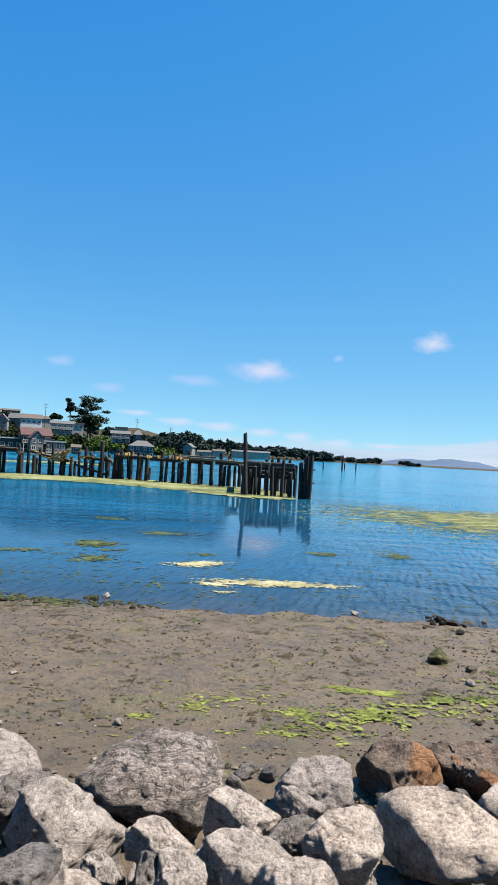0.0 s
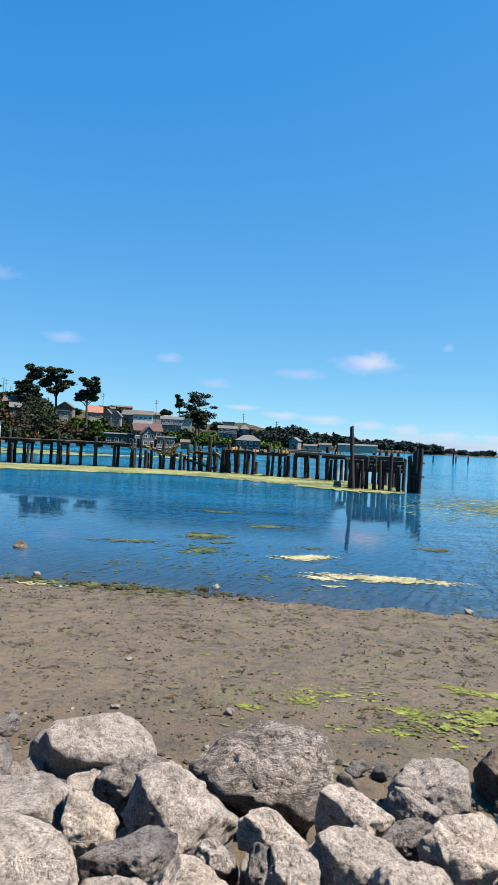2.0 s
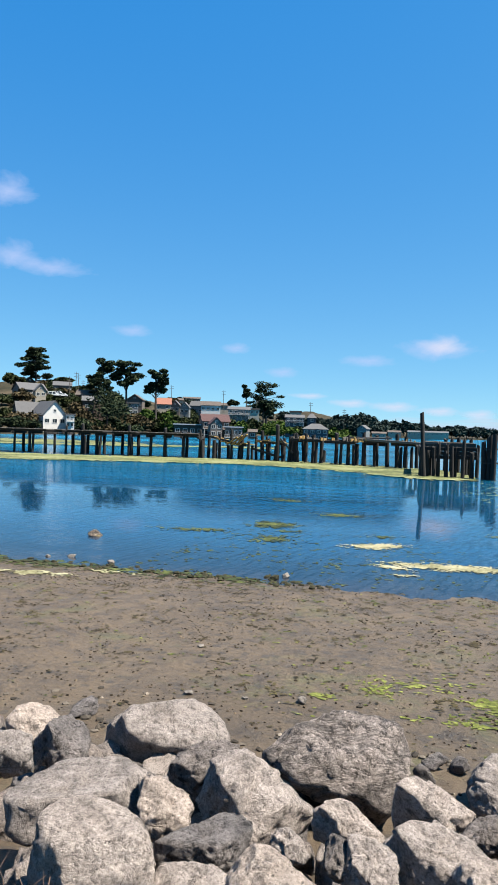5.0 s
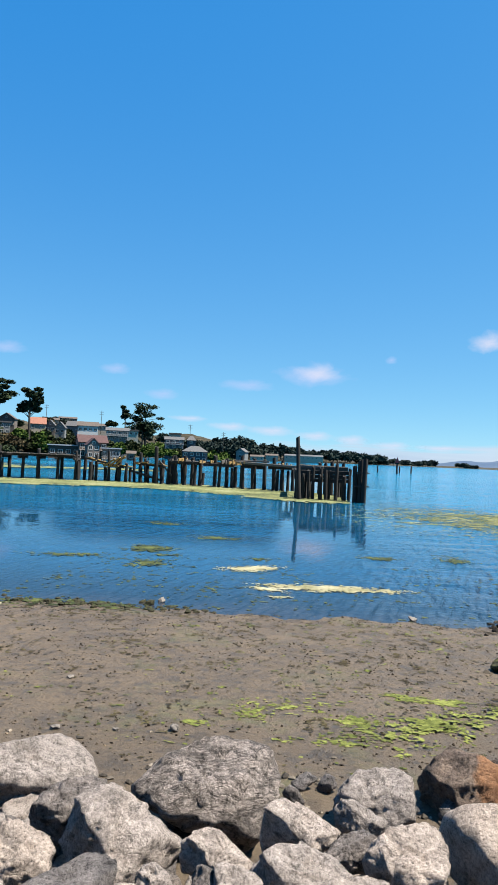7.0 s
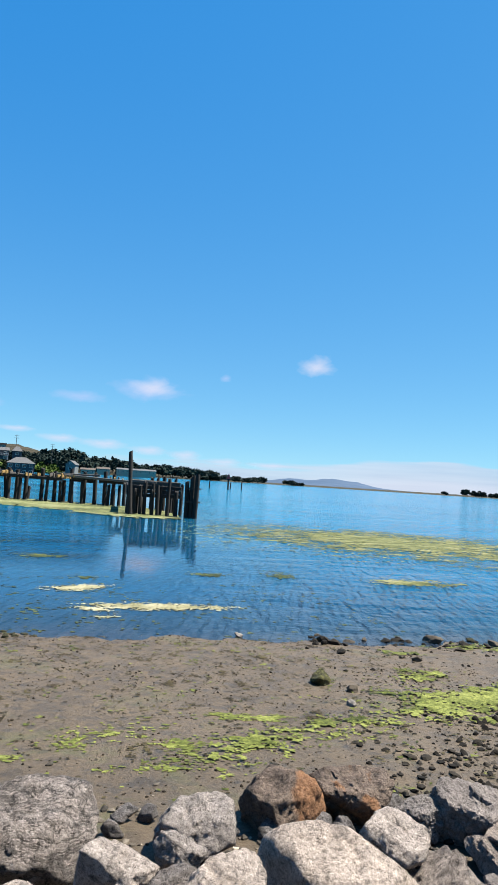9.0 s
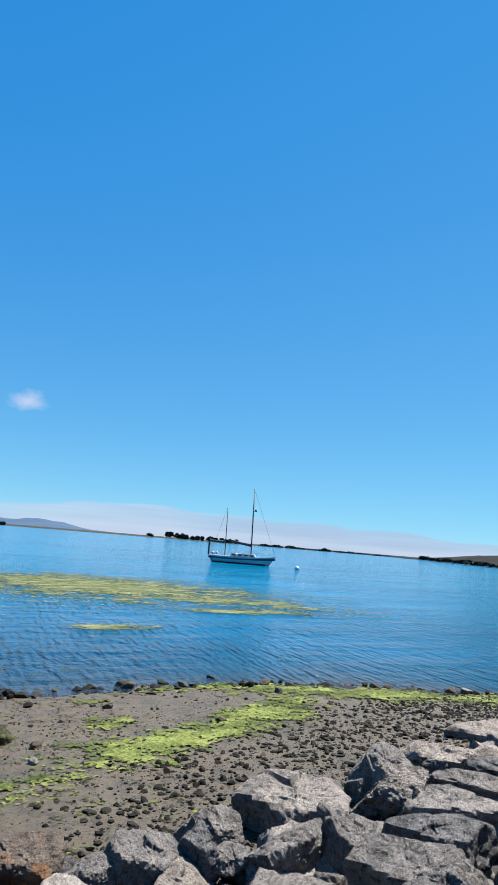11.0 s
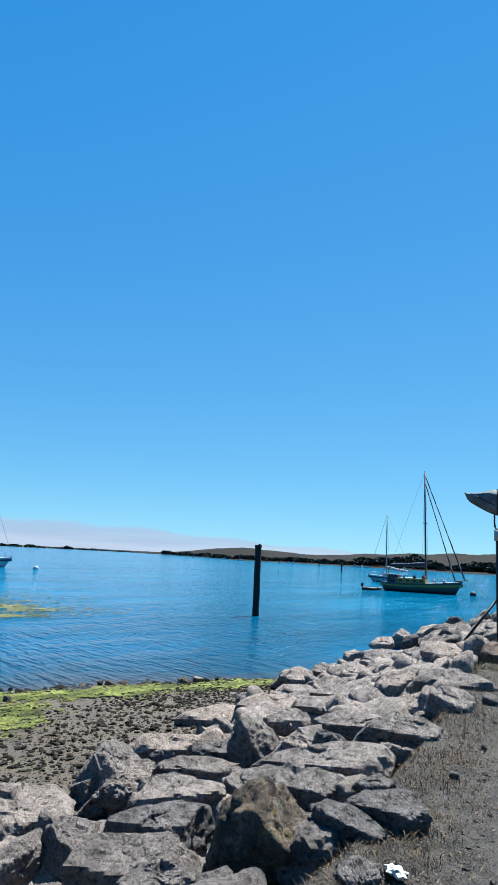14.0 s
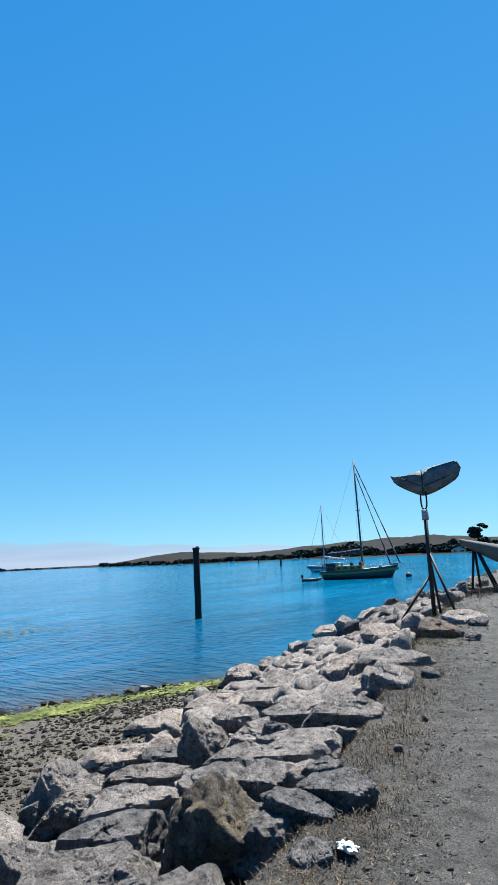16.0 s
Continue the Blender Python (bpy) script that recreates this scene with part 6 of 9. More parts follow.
def build_head():
    pier = thing("ruined_pier", pose(0.35, 0, 0), "black end of the ruined pier with piles and boards", "pier")
    for i in range(9):
        for row in range(5):
            if prng.random() < 0.62 and i > 1:
                continue
            x, y = -0.6 + 0.44 * i + row * 0.05, 52.3 + row * 2.4 - 0.1 * i
            pile(pier, x, y, prng.choice([2.45, 2.2, 1.9, 2.5, 1.5]), prng.uniform(0.12, 0.17), prng.uniform(-2, 2.5), prng.uniform(-1, 1))
    for x, y, top in ((0.55, 52.2, 2.5), (1.15, 52.0, 2.4), (1.75, 52.1, 2.2), (2.25, 51.4, 2.75), (3.0, 54.0, 2.4), (3.35, 53.0, 2.4), (2.75, 56.0, 2.35)):
        pile(pier, x, y, top, 0.15, prng.uniform(0.5, 2))
    for z in (2.05, 1.75, 1.45):
        timber(pier, "wale", (-0.7, 52.6, z), (3.3, 51.9, z + 0.05), 0.16, 0.28, PIER_DARK)
        timber(pier, "wale", (-0.7, 52.6, z), (-0.9, 62.0, z + 0.05), 0.16, 0.28, PIER_DARK)
    for i in range(6):
        timber(pier, "sheet_board", (-0.75 + 0.16 * i, 52.75 - 0.03 * i, -0.6), (-0.7 + 0.16 * i, 52.7, 2.1 + prng.uniform(-0.3, 0.2)), 0.12, 0.15, PIER_DARK)
    for i in range(14):
        y = 53.2 + 0.62 * i
        timber(pier, "deck_plank", (-0.7, y, 2.32 + prng.uniform(-0.05, 0.07)), (2.8 + prng.uniform(-0.6, 0.5), y - 0.3, 2.32), 0.1, 0.45, PIER_DARK if i % 3 else PIER_WOOD)
    timber(pier, "bleached_beam", (-0.5, 53.2, 2.5), (1.4, 53.0, 2.45), 0.16, 0.2, PALE_STONE)
    for i in range(5):
        pile(pier, 1.3 + 0.5 * i, 60 + prng.uniform(-1, 1), 2.75 + prng.uniform(-0.1, 0.2), 0.17)
    tall = thing("mooring_pile", pose(0.4, 0, 0), "tall black leaning pile standing over the pier head", "pile")
    pile(tall, -0.42, 51.3, 4.62, 0.16, 4.6)
    cluster = thing("dolphin", pose(0.3, 0, 0), "cluster of black piles bound together off the pier head", "mooring dolphin")
    for x, y, top, r in ((4.14, 50.8, 3.1, 0.2), (4.42, 50.6, 3.18, 0.19), (3.85, 50.9, 2.65, 0.18), (4.5, 51.0, 3.12, 0.17), (4.1, 51.3, 3.0, 0.2)):
        pile(cluster, x - 0.1, y, top, r, 1.9)
    for z in (1.2, 2.2):
        bm = bmesh.new()
        bmesh.ops.create_cone(bm, segments=16, radius1=0.55, radius2=0.55, depth=0.10, cap_ends=False)
        ob = part("binding_cable", bm, STEEL_DARK, cluster)
        ob.matrix_basis = pose(4.15 + z * 0.03, 50.95, z)


build_walkway()
build_ruin()
build_crib()
build_head()

lone = thing("mooring_pile", Matrix(), "single dark steel-grey pile standing in deep blue water", "pile")
pile(lone, 30.87, 20.93, 3.66, 0.185, 0.2)
bm = bmesh.new()
rod(bm, (30.87, 20.93, 3.6), (30.87, 20.93, 3.72), 0.2, 0.19, 12)
part("cap", bm, PIER_DARK, lone)

marker = thing("channel_marker", Matrix(), "channel marker post with a red board on top", "navigation mark")
pile(marker, 29.6, 214, 3.4, 0.3)
bm = bmesh.new()
prism(bm, [(28.9, 3.4), (30.3, 3.4), (29.6, 5.2)], 213.7, 213.85)
part("red_board", bm, RED_PAINT, marker)
for x, y, top in ((24.0, 217, 2.2), (36.5, 230, 2.5), (33.5, 236, 2.2)):
    post = thing("post", Matrix(), "dark channel post standing in the water", "post", "posts in the channel")
    pile(post, x, y, top, 0.25)
for x, y, top in ((184, 94, 2.4), (335, 211, 2.8), (297, 164, 2.8)):
    post = thing("post", Matrix(), "dark channel post standing in the water", "post", "posts in the channel")
    pile(post, x, y, top, 0.28)


# ---- trees and bushes ----
def leaves(rng, clumps, size, per):
    """Small bent leaf sprays gathered in clumps."""
    v, f = [], []
    for cx, cy, cz, rx, ry, rz in clumps:
        for _ in range(per):
            while True:
                a, b, c = rng.uniform(-1, 1), rng.uniform(-1, 1), rng.uniform(-1, 1)
                d = a * a + b * b + c * c
                if 0.12 < d < 1:
                    break
            k = 1 + rng.uniform(-0.1, 0.25)
            p = Vector((cx + a * rx * k, cy + b * ry * k, cz + c * rz * k))
            u = Vector((rng.gauss(0, 1), rng.gauss(0, 1), rng.gauss(0, 0.6))).normalized()
            w = u.cross(Vector((rng.gauss(0, 1), rng.gauss(0, 1), rng.gauss(0, 1)))).normalized()
            s = size * rng.uniform(0.6, 1.5)
            i = len(v)
            v += [p - u * s, p + w * s * 0.55, p + u * s, p - w * s * 0.5 + u * s * 0.2]
            f.append((i, i + 1, i + 2, i + 3))
    return v, f


def tree(bearing, distance, z, tall, wide, kind, seed, mat, label, name="tree", category="tree", group=""):
    """kind: cypress (layered shelves), umbrella (bare stem, flat top), dome (leafy to the ground)."""
    # distant trees take the leaf colour that has haze mixed in
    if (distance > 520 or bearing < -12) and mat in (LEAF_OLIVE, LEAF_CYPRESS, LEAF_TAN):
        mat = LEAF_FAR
    rng = random.Random(seed)
    x, y = polar(bearing, distance)
    t = thing(name, pose(x, y, z, 0, 0, bearing), label, category, group)
    clumps, bm = [], bmesh.new()
    stem = max(0.08, tall * 0.028)
    lean = rng.uniform(-0.06, 0.06) * tall
    if kind == "dome":
        n = 16
        for i in range(n):
            a, k = rng.uniform(0, 6.283), rng.uniform(0, 1)
            r = wide * 0.5 * math.sqrt(rng.uniform(0.0, 1)) * 0.72
            h = tall * (0.25 + 0.55 * (1 - (2 * r / wide) ** 2) * rng.uniform(0.5, 1.05))
            clumps.append((r * math.cos(a), r * math.sin(a) * 0.8, h, wide * rng.uniform(0.14, 0.22), wide * 0.17, tall * rng.uniform(0.12, 0.2)))
        top = 0.5
    elif kind == "cypress":
        n = 34
        for i in range(n):
            k = 0.24 + 0.74 * i / (n - 1) + rng.uniform(-0.03, 0.03)
            reach = wide * 0.46 * max(0.12, 1 - ((k - 0.55) / 0.56) ** 2) * rng.uniform(0.25, 1.1)
            a = rng.uniform(0, 6.283)
            clumps.append((reach * math.cos(a) + lean * k, reach * math.sin(a), tall * k, wide * rng.uniform(0.10, 0.18), wide * 0.14, tall * rng.uniform(0.032, 0.062)))
        top = 0.9
    else:
        limbs = [(rng.uniform(0, 6.283), rng.uniform(0.5, 0.97), rng.uniform(0.3, 0.95)) for _ in range(11)]
        n = 38
        for i in range(n):
            a, k, far = limbs[i % 11]
            a, k = a + rng.uniform(-0.5, 0.5), k + rng.uniform(-0.05, 0.05)
            reach = wide * 0.46 * far * rng.uniform(0.5, 1.05)
            clumps.append((reach * math.cos(a) + lean, reach * math.sin(a), tall * k, wide * rng.uniform(0.08, 0.15), wide * 0.12, tall * rng.uniform(0.024, 0.050)))
        top = 0.86
    rod(bm, (0, 0, -1.0), (lean * 0.4, 0, tall * top * 0.5), stem, stem * 0.7, 7)
    rod(bm, (lean * 0.4, 0, tall * top * 0.5), (lean * top, 0, tall * top), stem * 0.7, stem * 0.18, 7)
    for c in clumps[:: (1 if kind != "dome" else 2)]:
        start = max(0.12 * tall, c[2] - tall * (0.16 if kind == "umbrella" else 0.07))
        k = start / tall
        rod(bm, (lean * k, 0, start), (c[0] * 0.9, c[1] * 0.9, c[2]), stem * 0.32, stem * 0.1, 5)
    part("trunk", bm, BARK, t)
    detail = (1.0 if kind != "dome" else 0.42) if distance < 440 else (0.4 if distance < 700 else 0.2)
    size = max(0.16, distance * (0.0016 if kind != "dome" else 0.0021))
    per = int((210 if kind != "dome" else 210) * detail)
    v, f = leaves(rng, clumps, size, per)
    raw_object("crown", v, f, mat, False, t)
    return t


# ---- houses of the town on the hillside ----
def window(parent, x, y, z, w, h, trim):
    bm = bmesh.new()
    for sx in (-1, 1):
        slab(bm, x + sx * w / 2 - 0.06, x + sx * w / 2 + 0.06, y - 0.09, y, z - h / 2 - 0.06, z + h / 2 + 0.06)
        slab(bm, x - w / 2 + 0.06, x + w / 2 - 0.06, y - 0.088, y, z + sx * h / 2 - 0.06, z + sx * h / 2 + 0.06)
    slab(bm, x - 0.03, x + 0.03, y - 0.07, y, z - h / 2 + 0.06, z + h / 2 - 0.06)
    frame_part = part("window", bm, trim, parent)
    bm = bmesh.new()
    slab(bm, x - w / 2 + 0.05, x + w / 2 - 0.05, y - 0.05, y - 0.004, z - h / 2 + 0.05, z + h / 2 - 0.05)
    part("pane", bm, PANE, frame_part)


def house(bearing, distance, z, w, d, h, roof_h, ridge, wall, roof, cols, rows, label, yaw=0.0, trim=None, deck=False, chimney=False):
    """ridge: x (roof slope faces the bay), y (gable faces the bay), flat, hip. Stands on a footing let into the hill."""
    x, y = polar(bearing, distance)
    t = thing("house", pose(x, y, z, 0, 0, bearing + yaw), label, "house", "houses of the town")
    trim = trim or WHITE
    bm = bmesh.new()
    slab(bm, -w / 2, w / 2, 0, d, -9.0, h)
    if ridge == "y":
        prism(bm, [(-w / 2, h), (w / 2, h), (0, h + roof_h)], 0.0, d)
    if ridge == "x":
        for s in (-1, 1):
            vs = [bm.verts.new(p) for p in ((s * w / 2, 0, h), (s * w / 2, d, h), (s * w / 2, d / 2, h + roof_h))]
            bm.faces.new(vs)
    part("wall", bm, wall, t)
    o, k = 0.45, 0.16
    bm = bmesh.new()
    if ridge == "y":
        drop = roof_h * o / (w / 2)
        for s in (-1, 1):
            prism(bm, [(s * (w / 2 + o), h - drop), (0, h + roof_h), (0, h + roof_h + k), (s * (w / 2 + o), h - drop + k)], -o, d + o)
    elif ridge == "x":
        drop = roof_h * o / (d / 2)
        for s, e in ((-o, 0), (d + o, 0)):
            a = [(-w / 2 - o, s, h - drop), (w / 2 + o, s, h - drop), (w / 2 + o, d / 2, h + roof_h), (-w / 2 - o, d / 2, h + roof_h)]
            lo = [bm.verts.new(p) for p in a]
            hi = [bm.verts.new((p[0], p[1], p[2] + k)) for p in a]
            bm.faces.new(lo)
            bm.faces.new(hi)
            for i in range(4):
                bm.faces.new((lo[i], lo[(i + 1) % 4], hi[(i + 1) % 4], hi[i]))
        bmesh.ops.recalc_face_normals(bm, faces=bm.faces[:])
    elif ridge == "hip":
        lo = [bm.verts.new(p) for p in ((-w / 2 - o, -o, h), (w / 2 + o, -o, h), (w / 2 + o, d + o, h), (-w / 2 - o, d + o, h))]
        hi = [bm.verts.new(p) for p in ((-w * 0.18, d / 2, h + roof_h), (w * 0.18, d / 2, h + roof_h))]
        for q in ((lo[0], lo[1], hi[1], hi[0]), (lo[1], lo[2], hi[1]), (lo[2], lo[3], hi[0], hi[1]), (lo[3], lo[0], hi[0]), lo[::-1]):
            bm.faces.new(q)
    else:
        slab(bm, -w / 2 - o, w / 2 + o, -o, d + o, h, h + roof_h)
    roof_part = part("roof", bm, roof, t)
    if chimney:
        bm = bmesh.new()
        slab(bm, w * 0.2, w * 0.2 + 0.7, d * 0.4, d * 0.4 + 0.6, h, h + roof_h + 1.0)
        part("chimney", bm, BROWN_ROOF, roof_part)
    storey = h / max(rows, 1)
    for j in range(rows):
        for i in range(cols):
            wx = -w / 2 + w * (i + 0.5) / cols
            window(t, wx, -0.004, storey * (j + 0.55), min(1.5, w / cols * 0.6), min(1.3, storey * 0.5), trim)
    if ridge == "y" and roof_h > 1.5:
        window(t, 0, -0.004, h + roof_h * 0.28, 0.9, 0.8, trim)
    if deck:
        bm = bmesh.new()
        zf = storey * max(rows - 1, 0) + 0.1
        slab(bm, -w / 2, w / 2, -1.8, -0.01, zf - 0.12, zf)
        for i in range(int(w / 0.9) + 1):
            slab(bm, -w / 2 + i * 0.9, -w / 2 + i * 0.9 + 0.07, -1.8, -1.73, zf, zf + 0.95)
        slab(bm, -w / 2, w / 2, -1.82, -1.72, zf + 0.9, zf + 1.0)
        for s in (-1, 1):
            slab(bm, s * w * 0.46 - 0.08, s * w * 0.46 + 0.08, -1.75, -1.6, -4.0, zf)
        part("balcony", bm, trim, t)
    return t


def utility_pole(bearing, distance, z, tall):
    x, y = polar(bearing, distance)
    t = thing("utility_pole", pose(x, y, z, 0, 0, bearing + 20), "dark wooden utility pole with cross-arms", "utility pole", "utility poles")
    bm = bmesh.new()
    rod(bm, (0, 0, -2), (0, 0, tall), 0.17, 0.11, 7)
    part("post", bm, POLE_WOOD, t)
    for k in (0.93, 0.80):
        bm = bmesh.new()
        slab(bm, -1.2, 1.2, -0.17, -0.05, tall * k - 0.07, tall * k + 0.07)
        arm = part("cross_arm", bm, POLE_WOOD, t)
        for s in (-1.05, -0.5, 0.5, 1.05):
            bm = bmesh.new()
            rod(bm, (s, -0.11, tall * k + 0.07), (s, -0.11, tall * k + 0.28), 0.05, 0.035, 6)
            part("insulator", bm, RUBBER, arm)


def parked_van(bearing, distance, z, long, tall, yaw):
    x, y = polar(bearing, distance)
    t = thing("parked_van", pose(x, y, z, 0, 0, bearing + yaw), "white van parked on the hillside street", "van", "vehicles parked in the town")
    bm = bmesh.new()
    prism(bm, [(-long / 2, 0.35), (long / 2, 0.35), (long / 2, 0.95), (long * 0.36, 1.05), (long * 0.24, tall), (-long / 2 + 0.1, tall), (-long / 2, 1.0)], -0.9, 0.9)
    bmesh.ops.bevel(bm, geom=bm.edges[:], offset=0.06, segments=1, affect="EDGES")
    part("body", bm, CAR_WHITE, t)
    for a, b in ((-0.42, -0.1), (-0.06, 0.2)):
        bm = bmesh.new()
        slab(bm, long * a, long * b, -0.915, -0.895, 1.08, tall - 0.15)
        part("side_window", bm, PANE, t)
    for wx in (-0.3, 0.3):
        for sy in (-0.82, 0.82):
            bm = bmesh.new()
            rod(bm, (long * wx, sy - 0.12, 0.34), (long * wx, sy + 0.12, 0.34), 0.34, 0.34, 14)
            wheel = part("wheel", bm, RUBBER, t)
            bm = bmesh.new()
            rod(bm, (long * wx, sy - 0.13, 0.34), (long * wx, sy + 0.13, 0.34), 0.19, 0.19, 10)
            part("rim", bm, BRIGHT_METAL, wheel)


# scrub between the houses, and the woods that line the far shores
srng = random.Random(9)
for k in range(190):
    b = srng.uniform(3.5, 35.0)
    d = float(shore_range(b)) + srng.uniform(5, 190)
    x, y = polar(b, d)
    tree(b, d, float(ground_height(x, y)) - 0.6, srng.uniform(3.0, 7.5), srng.uniform(7, 16), "dome", 700 + k,
         srng.choice([LEAF_OLIVE, LEAF_OLIVE, LEAF_CYPRESS, LEAF_CYPRESS, LEAF_TAN]), "scrubby bush growing between the hillside houses", "bush", "bush")

for k in range(52):
    b = 9.5 - k * 0.32
    d = max(float(shore_range(b)) + 30, 600) + srng.uniform(-20, 60)
    top = 3 + d * math.tan(radians(float(np.interp(b, [-9, -6.2, -4.97, -2.87, -1.1, 1.6, 3.6, 5.3, 9.5], [0.22, 0.30, 0.55, 1.05, 0.95, 1.5, 1.5, 2.0, 1.5]))))
    x, y = polar(b, d)
    low = float(ground_height(x, y)) - 1
    tall = max(5.0, (top - low) * srng.uniform(0.8, 1.05))
    tree(b, d, low, tall, d * 0.02 * srng.uniform(0.8, 1.3), "dome", 820 + k, srng.choice([LEAF_OLIVE, LEAF_CYPRESS]), "dark wood lining the far side of the bay", "bush", "bush")
for k in range(62):
    b = -48.5 - k * 0.56
    d = float(shore_range(b)) + srng.uniform(8, 45)
    x, y = polar(b, d)
    low = float(ground_height(x, y)) - 0.5
    tall = d * (0.0048 if b > -62 else 0.0105) * srng.uniform(0.4, 1.5)
    tree(b, d, low, tall, tall * srng.uniform(2.0, 3.6), "dome", 900 + k, srng.choice([LEAF_OLIVE, LEAF_CYPRESS]), "dark trees and scrub along the far shore", "bush", "bush")


# ---- the town: houses, poles, trees, from the beach up the hill ----
house(30.68, 228, 1.7, 7.5, 15.4, 4.7, 4.3, "y", WHITE, SLATE, 3, 1, "white gabled house with a grey shingle roof near the shore", yaw=18)
house(32.56, 240, 1.4, 8.1, 6.5, 4.0, 5.1, "x", GREY_PAINT, SLATE, 2, 1, "grey side wing with a steep shingle roof", yaw=18)
house(29.47, 224, 2.0, 2.6, 5.0, 4.3, 0.4, "flat", WHITE, SLATE, 2, 2, "low white annexe with a small balcony", deck=True)
house(32.37, 324, 14.7, 12.3, 9.8, 4.1, 3.1, "x", GREY_PAINT, SLATE, 3, 1, "grey hillside house with a wide shingle roof", yaw=23)
house(31.83, 315, 14.3, 4.5, 5.0, 4.0, 2.7, "y", BEIGE, SLATE, 2, 1, "beige gabled front with dark windows", yaw=10)
house(33.70, 402, 20.2, 7.2, 5.7, 5.0, 4.1, "x", DARK_HOUSE, BROWN_ROOF, 2, 1, "dark brown house high on the hill", yaw=-13)
house(32.69, 411, 23.0, 6.2, 5.0, 4.5, 2.6, "y", DARK_HOUSE, BROWN_ROOF, 2, 1, "brown gabled house on the hilltop", yaw=13)
house(31.48, 402, 21.7, 10.1, 8.1, 5.1, 1.5, "x", BEIGE, SLATE, 3, 1, "long low beige house on the hilltop")
house(30.16, 376, 19.2, 9.4, 7.5, 5.1, 2.1, "x", GREY_PAINT, SLATE, 4, 1, "flat-roofed grey house along the street")
house(28.37, 332, 13.0, 8.7, 7.0, 4.8, 2.4, "x", DARK_HOUSE, BROWN_ROOF, 2, 1, "dark shingled house among the trees", yaw=-16)
house(27.72, 289, 8.5, 8.2, 6.6, 5.1, 1.9, "x", DARK_HOUSE, SLATE, 2, 1, "dark low house with white eaves")
house(27.24, 285, 11.8, 3.8, 5.0, 2.3, 1.8, "y", DARK_HOUSE, SLATE, 1, 1, "small dark gabled wing with white trim")
house(24.33, 350, 11.8, 7.9, 6.3, 5.4, 2.6, "y", GREY_PAINT, BROWN_ROOF, 3, 1, "grey gabled house behind the pines", yaw=-13)
house(24.43, 324, 8.7, 4.9, 5.0, 5.5, 0.6, "flat", BLUE_GREY, SLATE, 2, 2, "pale blue house half hidden by trees")
house(21.95, 350, 11.8, 7.9, 6.3, 3.8, 2.9, "x", BEIGE, ORANGE_ROOF, 2, 1, "house with an orange-red roof among bushes")
house(20.96, 359, 11.1, 5.1, 5.0, 4.2, 2.6, "y", GREY_PAINT, SLATE, 2, 1, "grey gabled house on the hillside", yaw=-10)
house(20.18, 359, 10.1, 4.9, 5.0, 4.5, 2.6, "y", BLUE_GREY, SLATE, 2, 1, "blue-grey gabled house on the hillside", yaw=-10)
house(19.14, 394, 10.4, 8.3, 6.6, 6.5, 2.6, "x", BLUE_GREY, SLATE, 2, 1, "large pale blue house with a flat roof", yaw=-18)
house(17.96, 376, 12.3, 10.7, 8.5, 4.3, 2.2, "x", WHITE, BROWN_ROOF, 4, 1, "white house with a band of windows")
house(16.92, 455, 16.8, 8.4, 6.7, 3.0, 1.5, "x", BEIGE, BROWN_ROOF, 3, 1, "tan house on the ridge")
house(21.33, 525, 21.7, 19.3, 15.4, 3.4, 1.7, "x", BEIGE, BROWN_ROOF, 3, 1, "distant roof on the ridge")
house(19.59, 560, 24.6, 14.0, 11.2, 3.7, 1.4, "x", GREY_PAINT, BROWN_ROOF, 3, 1, "distant brown roof on the ridge")
house(17.45, 245, 0.3, 9.8, 7.9, 5.9, 2.4, "x", DARK_HOUSE, RED_ROOF, 4, 2, "dark two-storey boathouse with a faded red roof", yaw=10, deck=True)
house(17.42, 234, 0.5, 4.1, 5.0, 4.7, 2.1, "y", GREY_PAINT, RED_ROOF, 2, 2, "grey gabled front with a red roof", yaw=10)
house(19.74, 248, -0.0, 10.8, 8.6, 4.5, 0.4, "flat", DARK_HOUSE, CANVAS_GREY, 4, 1, "long dark boat shed with a pale flat roof")
house(15.96, 238, 0.4, 6.2, 5.0, 3.6, 0.4, "flat", GREY_PAINT, CANVAS_GREY, 4, 1, "low grey annexe with white-railed balcony", deck=True)
house(15.56, 332, 7.9, 10.5, 8.4, 5.5, 1.4, "x", BLUE_GREY, SLATE, 4, 2, "blue-grey hillside house with a white balcony", deck=True)
house(14.25, 376, 12.0, 5.3, 5.0, 2.8, 0.9, "flat", BEIGE, BROWN_ROOF, 2, 1, "small tan house under the cypress")
house(10.83, 394, 6.1, 10.9, 8.7, 5.6, 1.6, "x", NAVY, SLATE, 3, 2, "dark blue house on the slope", deck=True)
house(10.78, 420, 11.9, 7.0, 5.6, 3.5, 1.0, "flat", BEIGE, BROWN_ROOF, 2, 1, "tan flat-roofed house above the slope")
house(9.40, 350, 5.4, 4.4, 5.0, 5.3, 2.3, "hip", NAVY, SLATE, 1, 2, "narrow dark blue tower house")
house(9.05, 301, -0.3, 11.1, 8.8, 5.0, 2.5, "hip", NAVY, SLATE, 4, 2, "dark blue hip-roofed house by the beach")
house(5.22, 368, 1.1, 5.1, 5.0, 5.1, 1.8, "y", BLUE_GREY, SLATE, 1, 1, "small pale gabled shed by the shore", yaw=-23)
house(-0.14, 752, 3.2, 42.7, 34.2, 4.2, 1.8, "x", BEIGE, SLATE, 9, 1, "long pale shed on the far shore")
house(2.55, 735, 4.2, 13.5, 10.8, 2.4, 1.8, "x", BEIGE, BROWN_ROOF, 2, 1, "distant tan house by the shore")
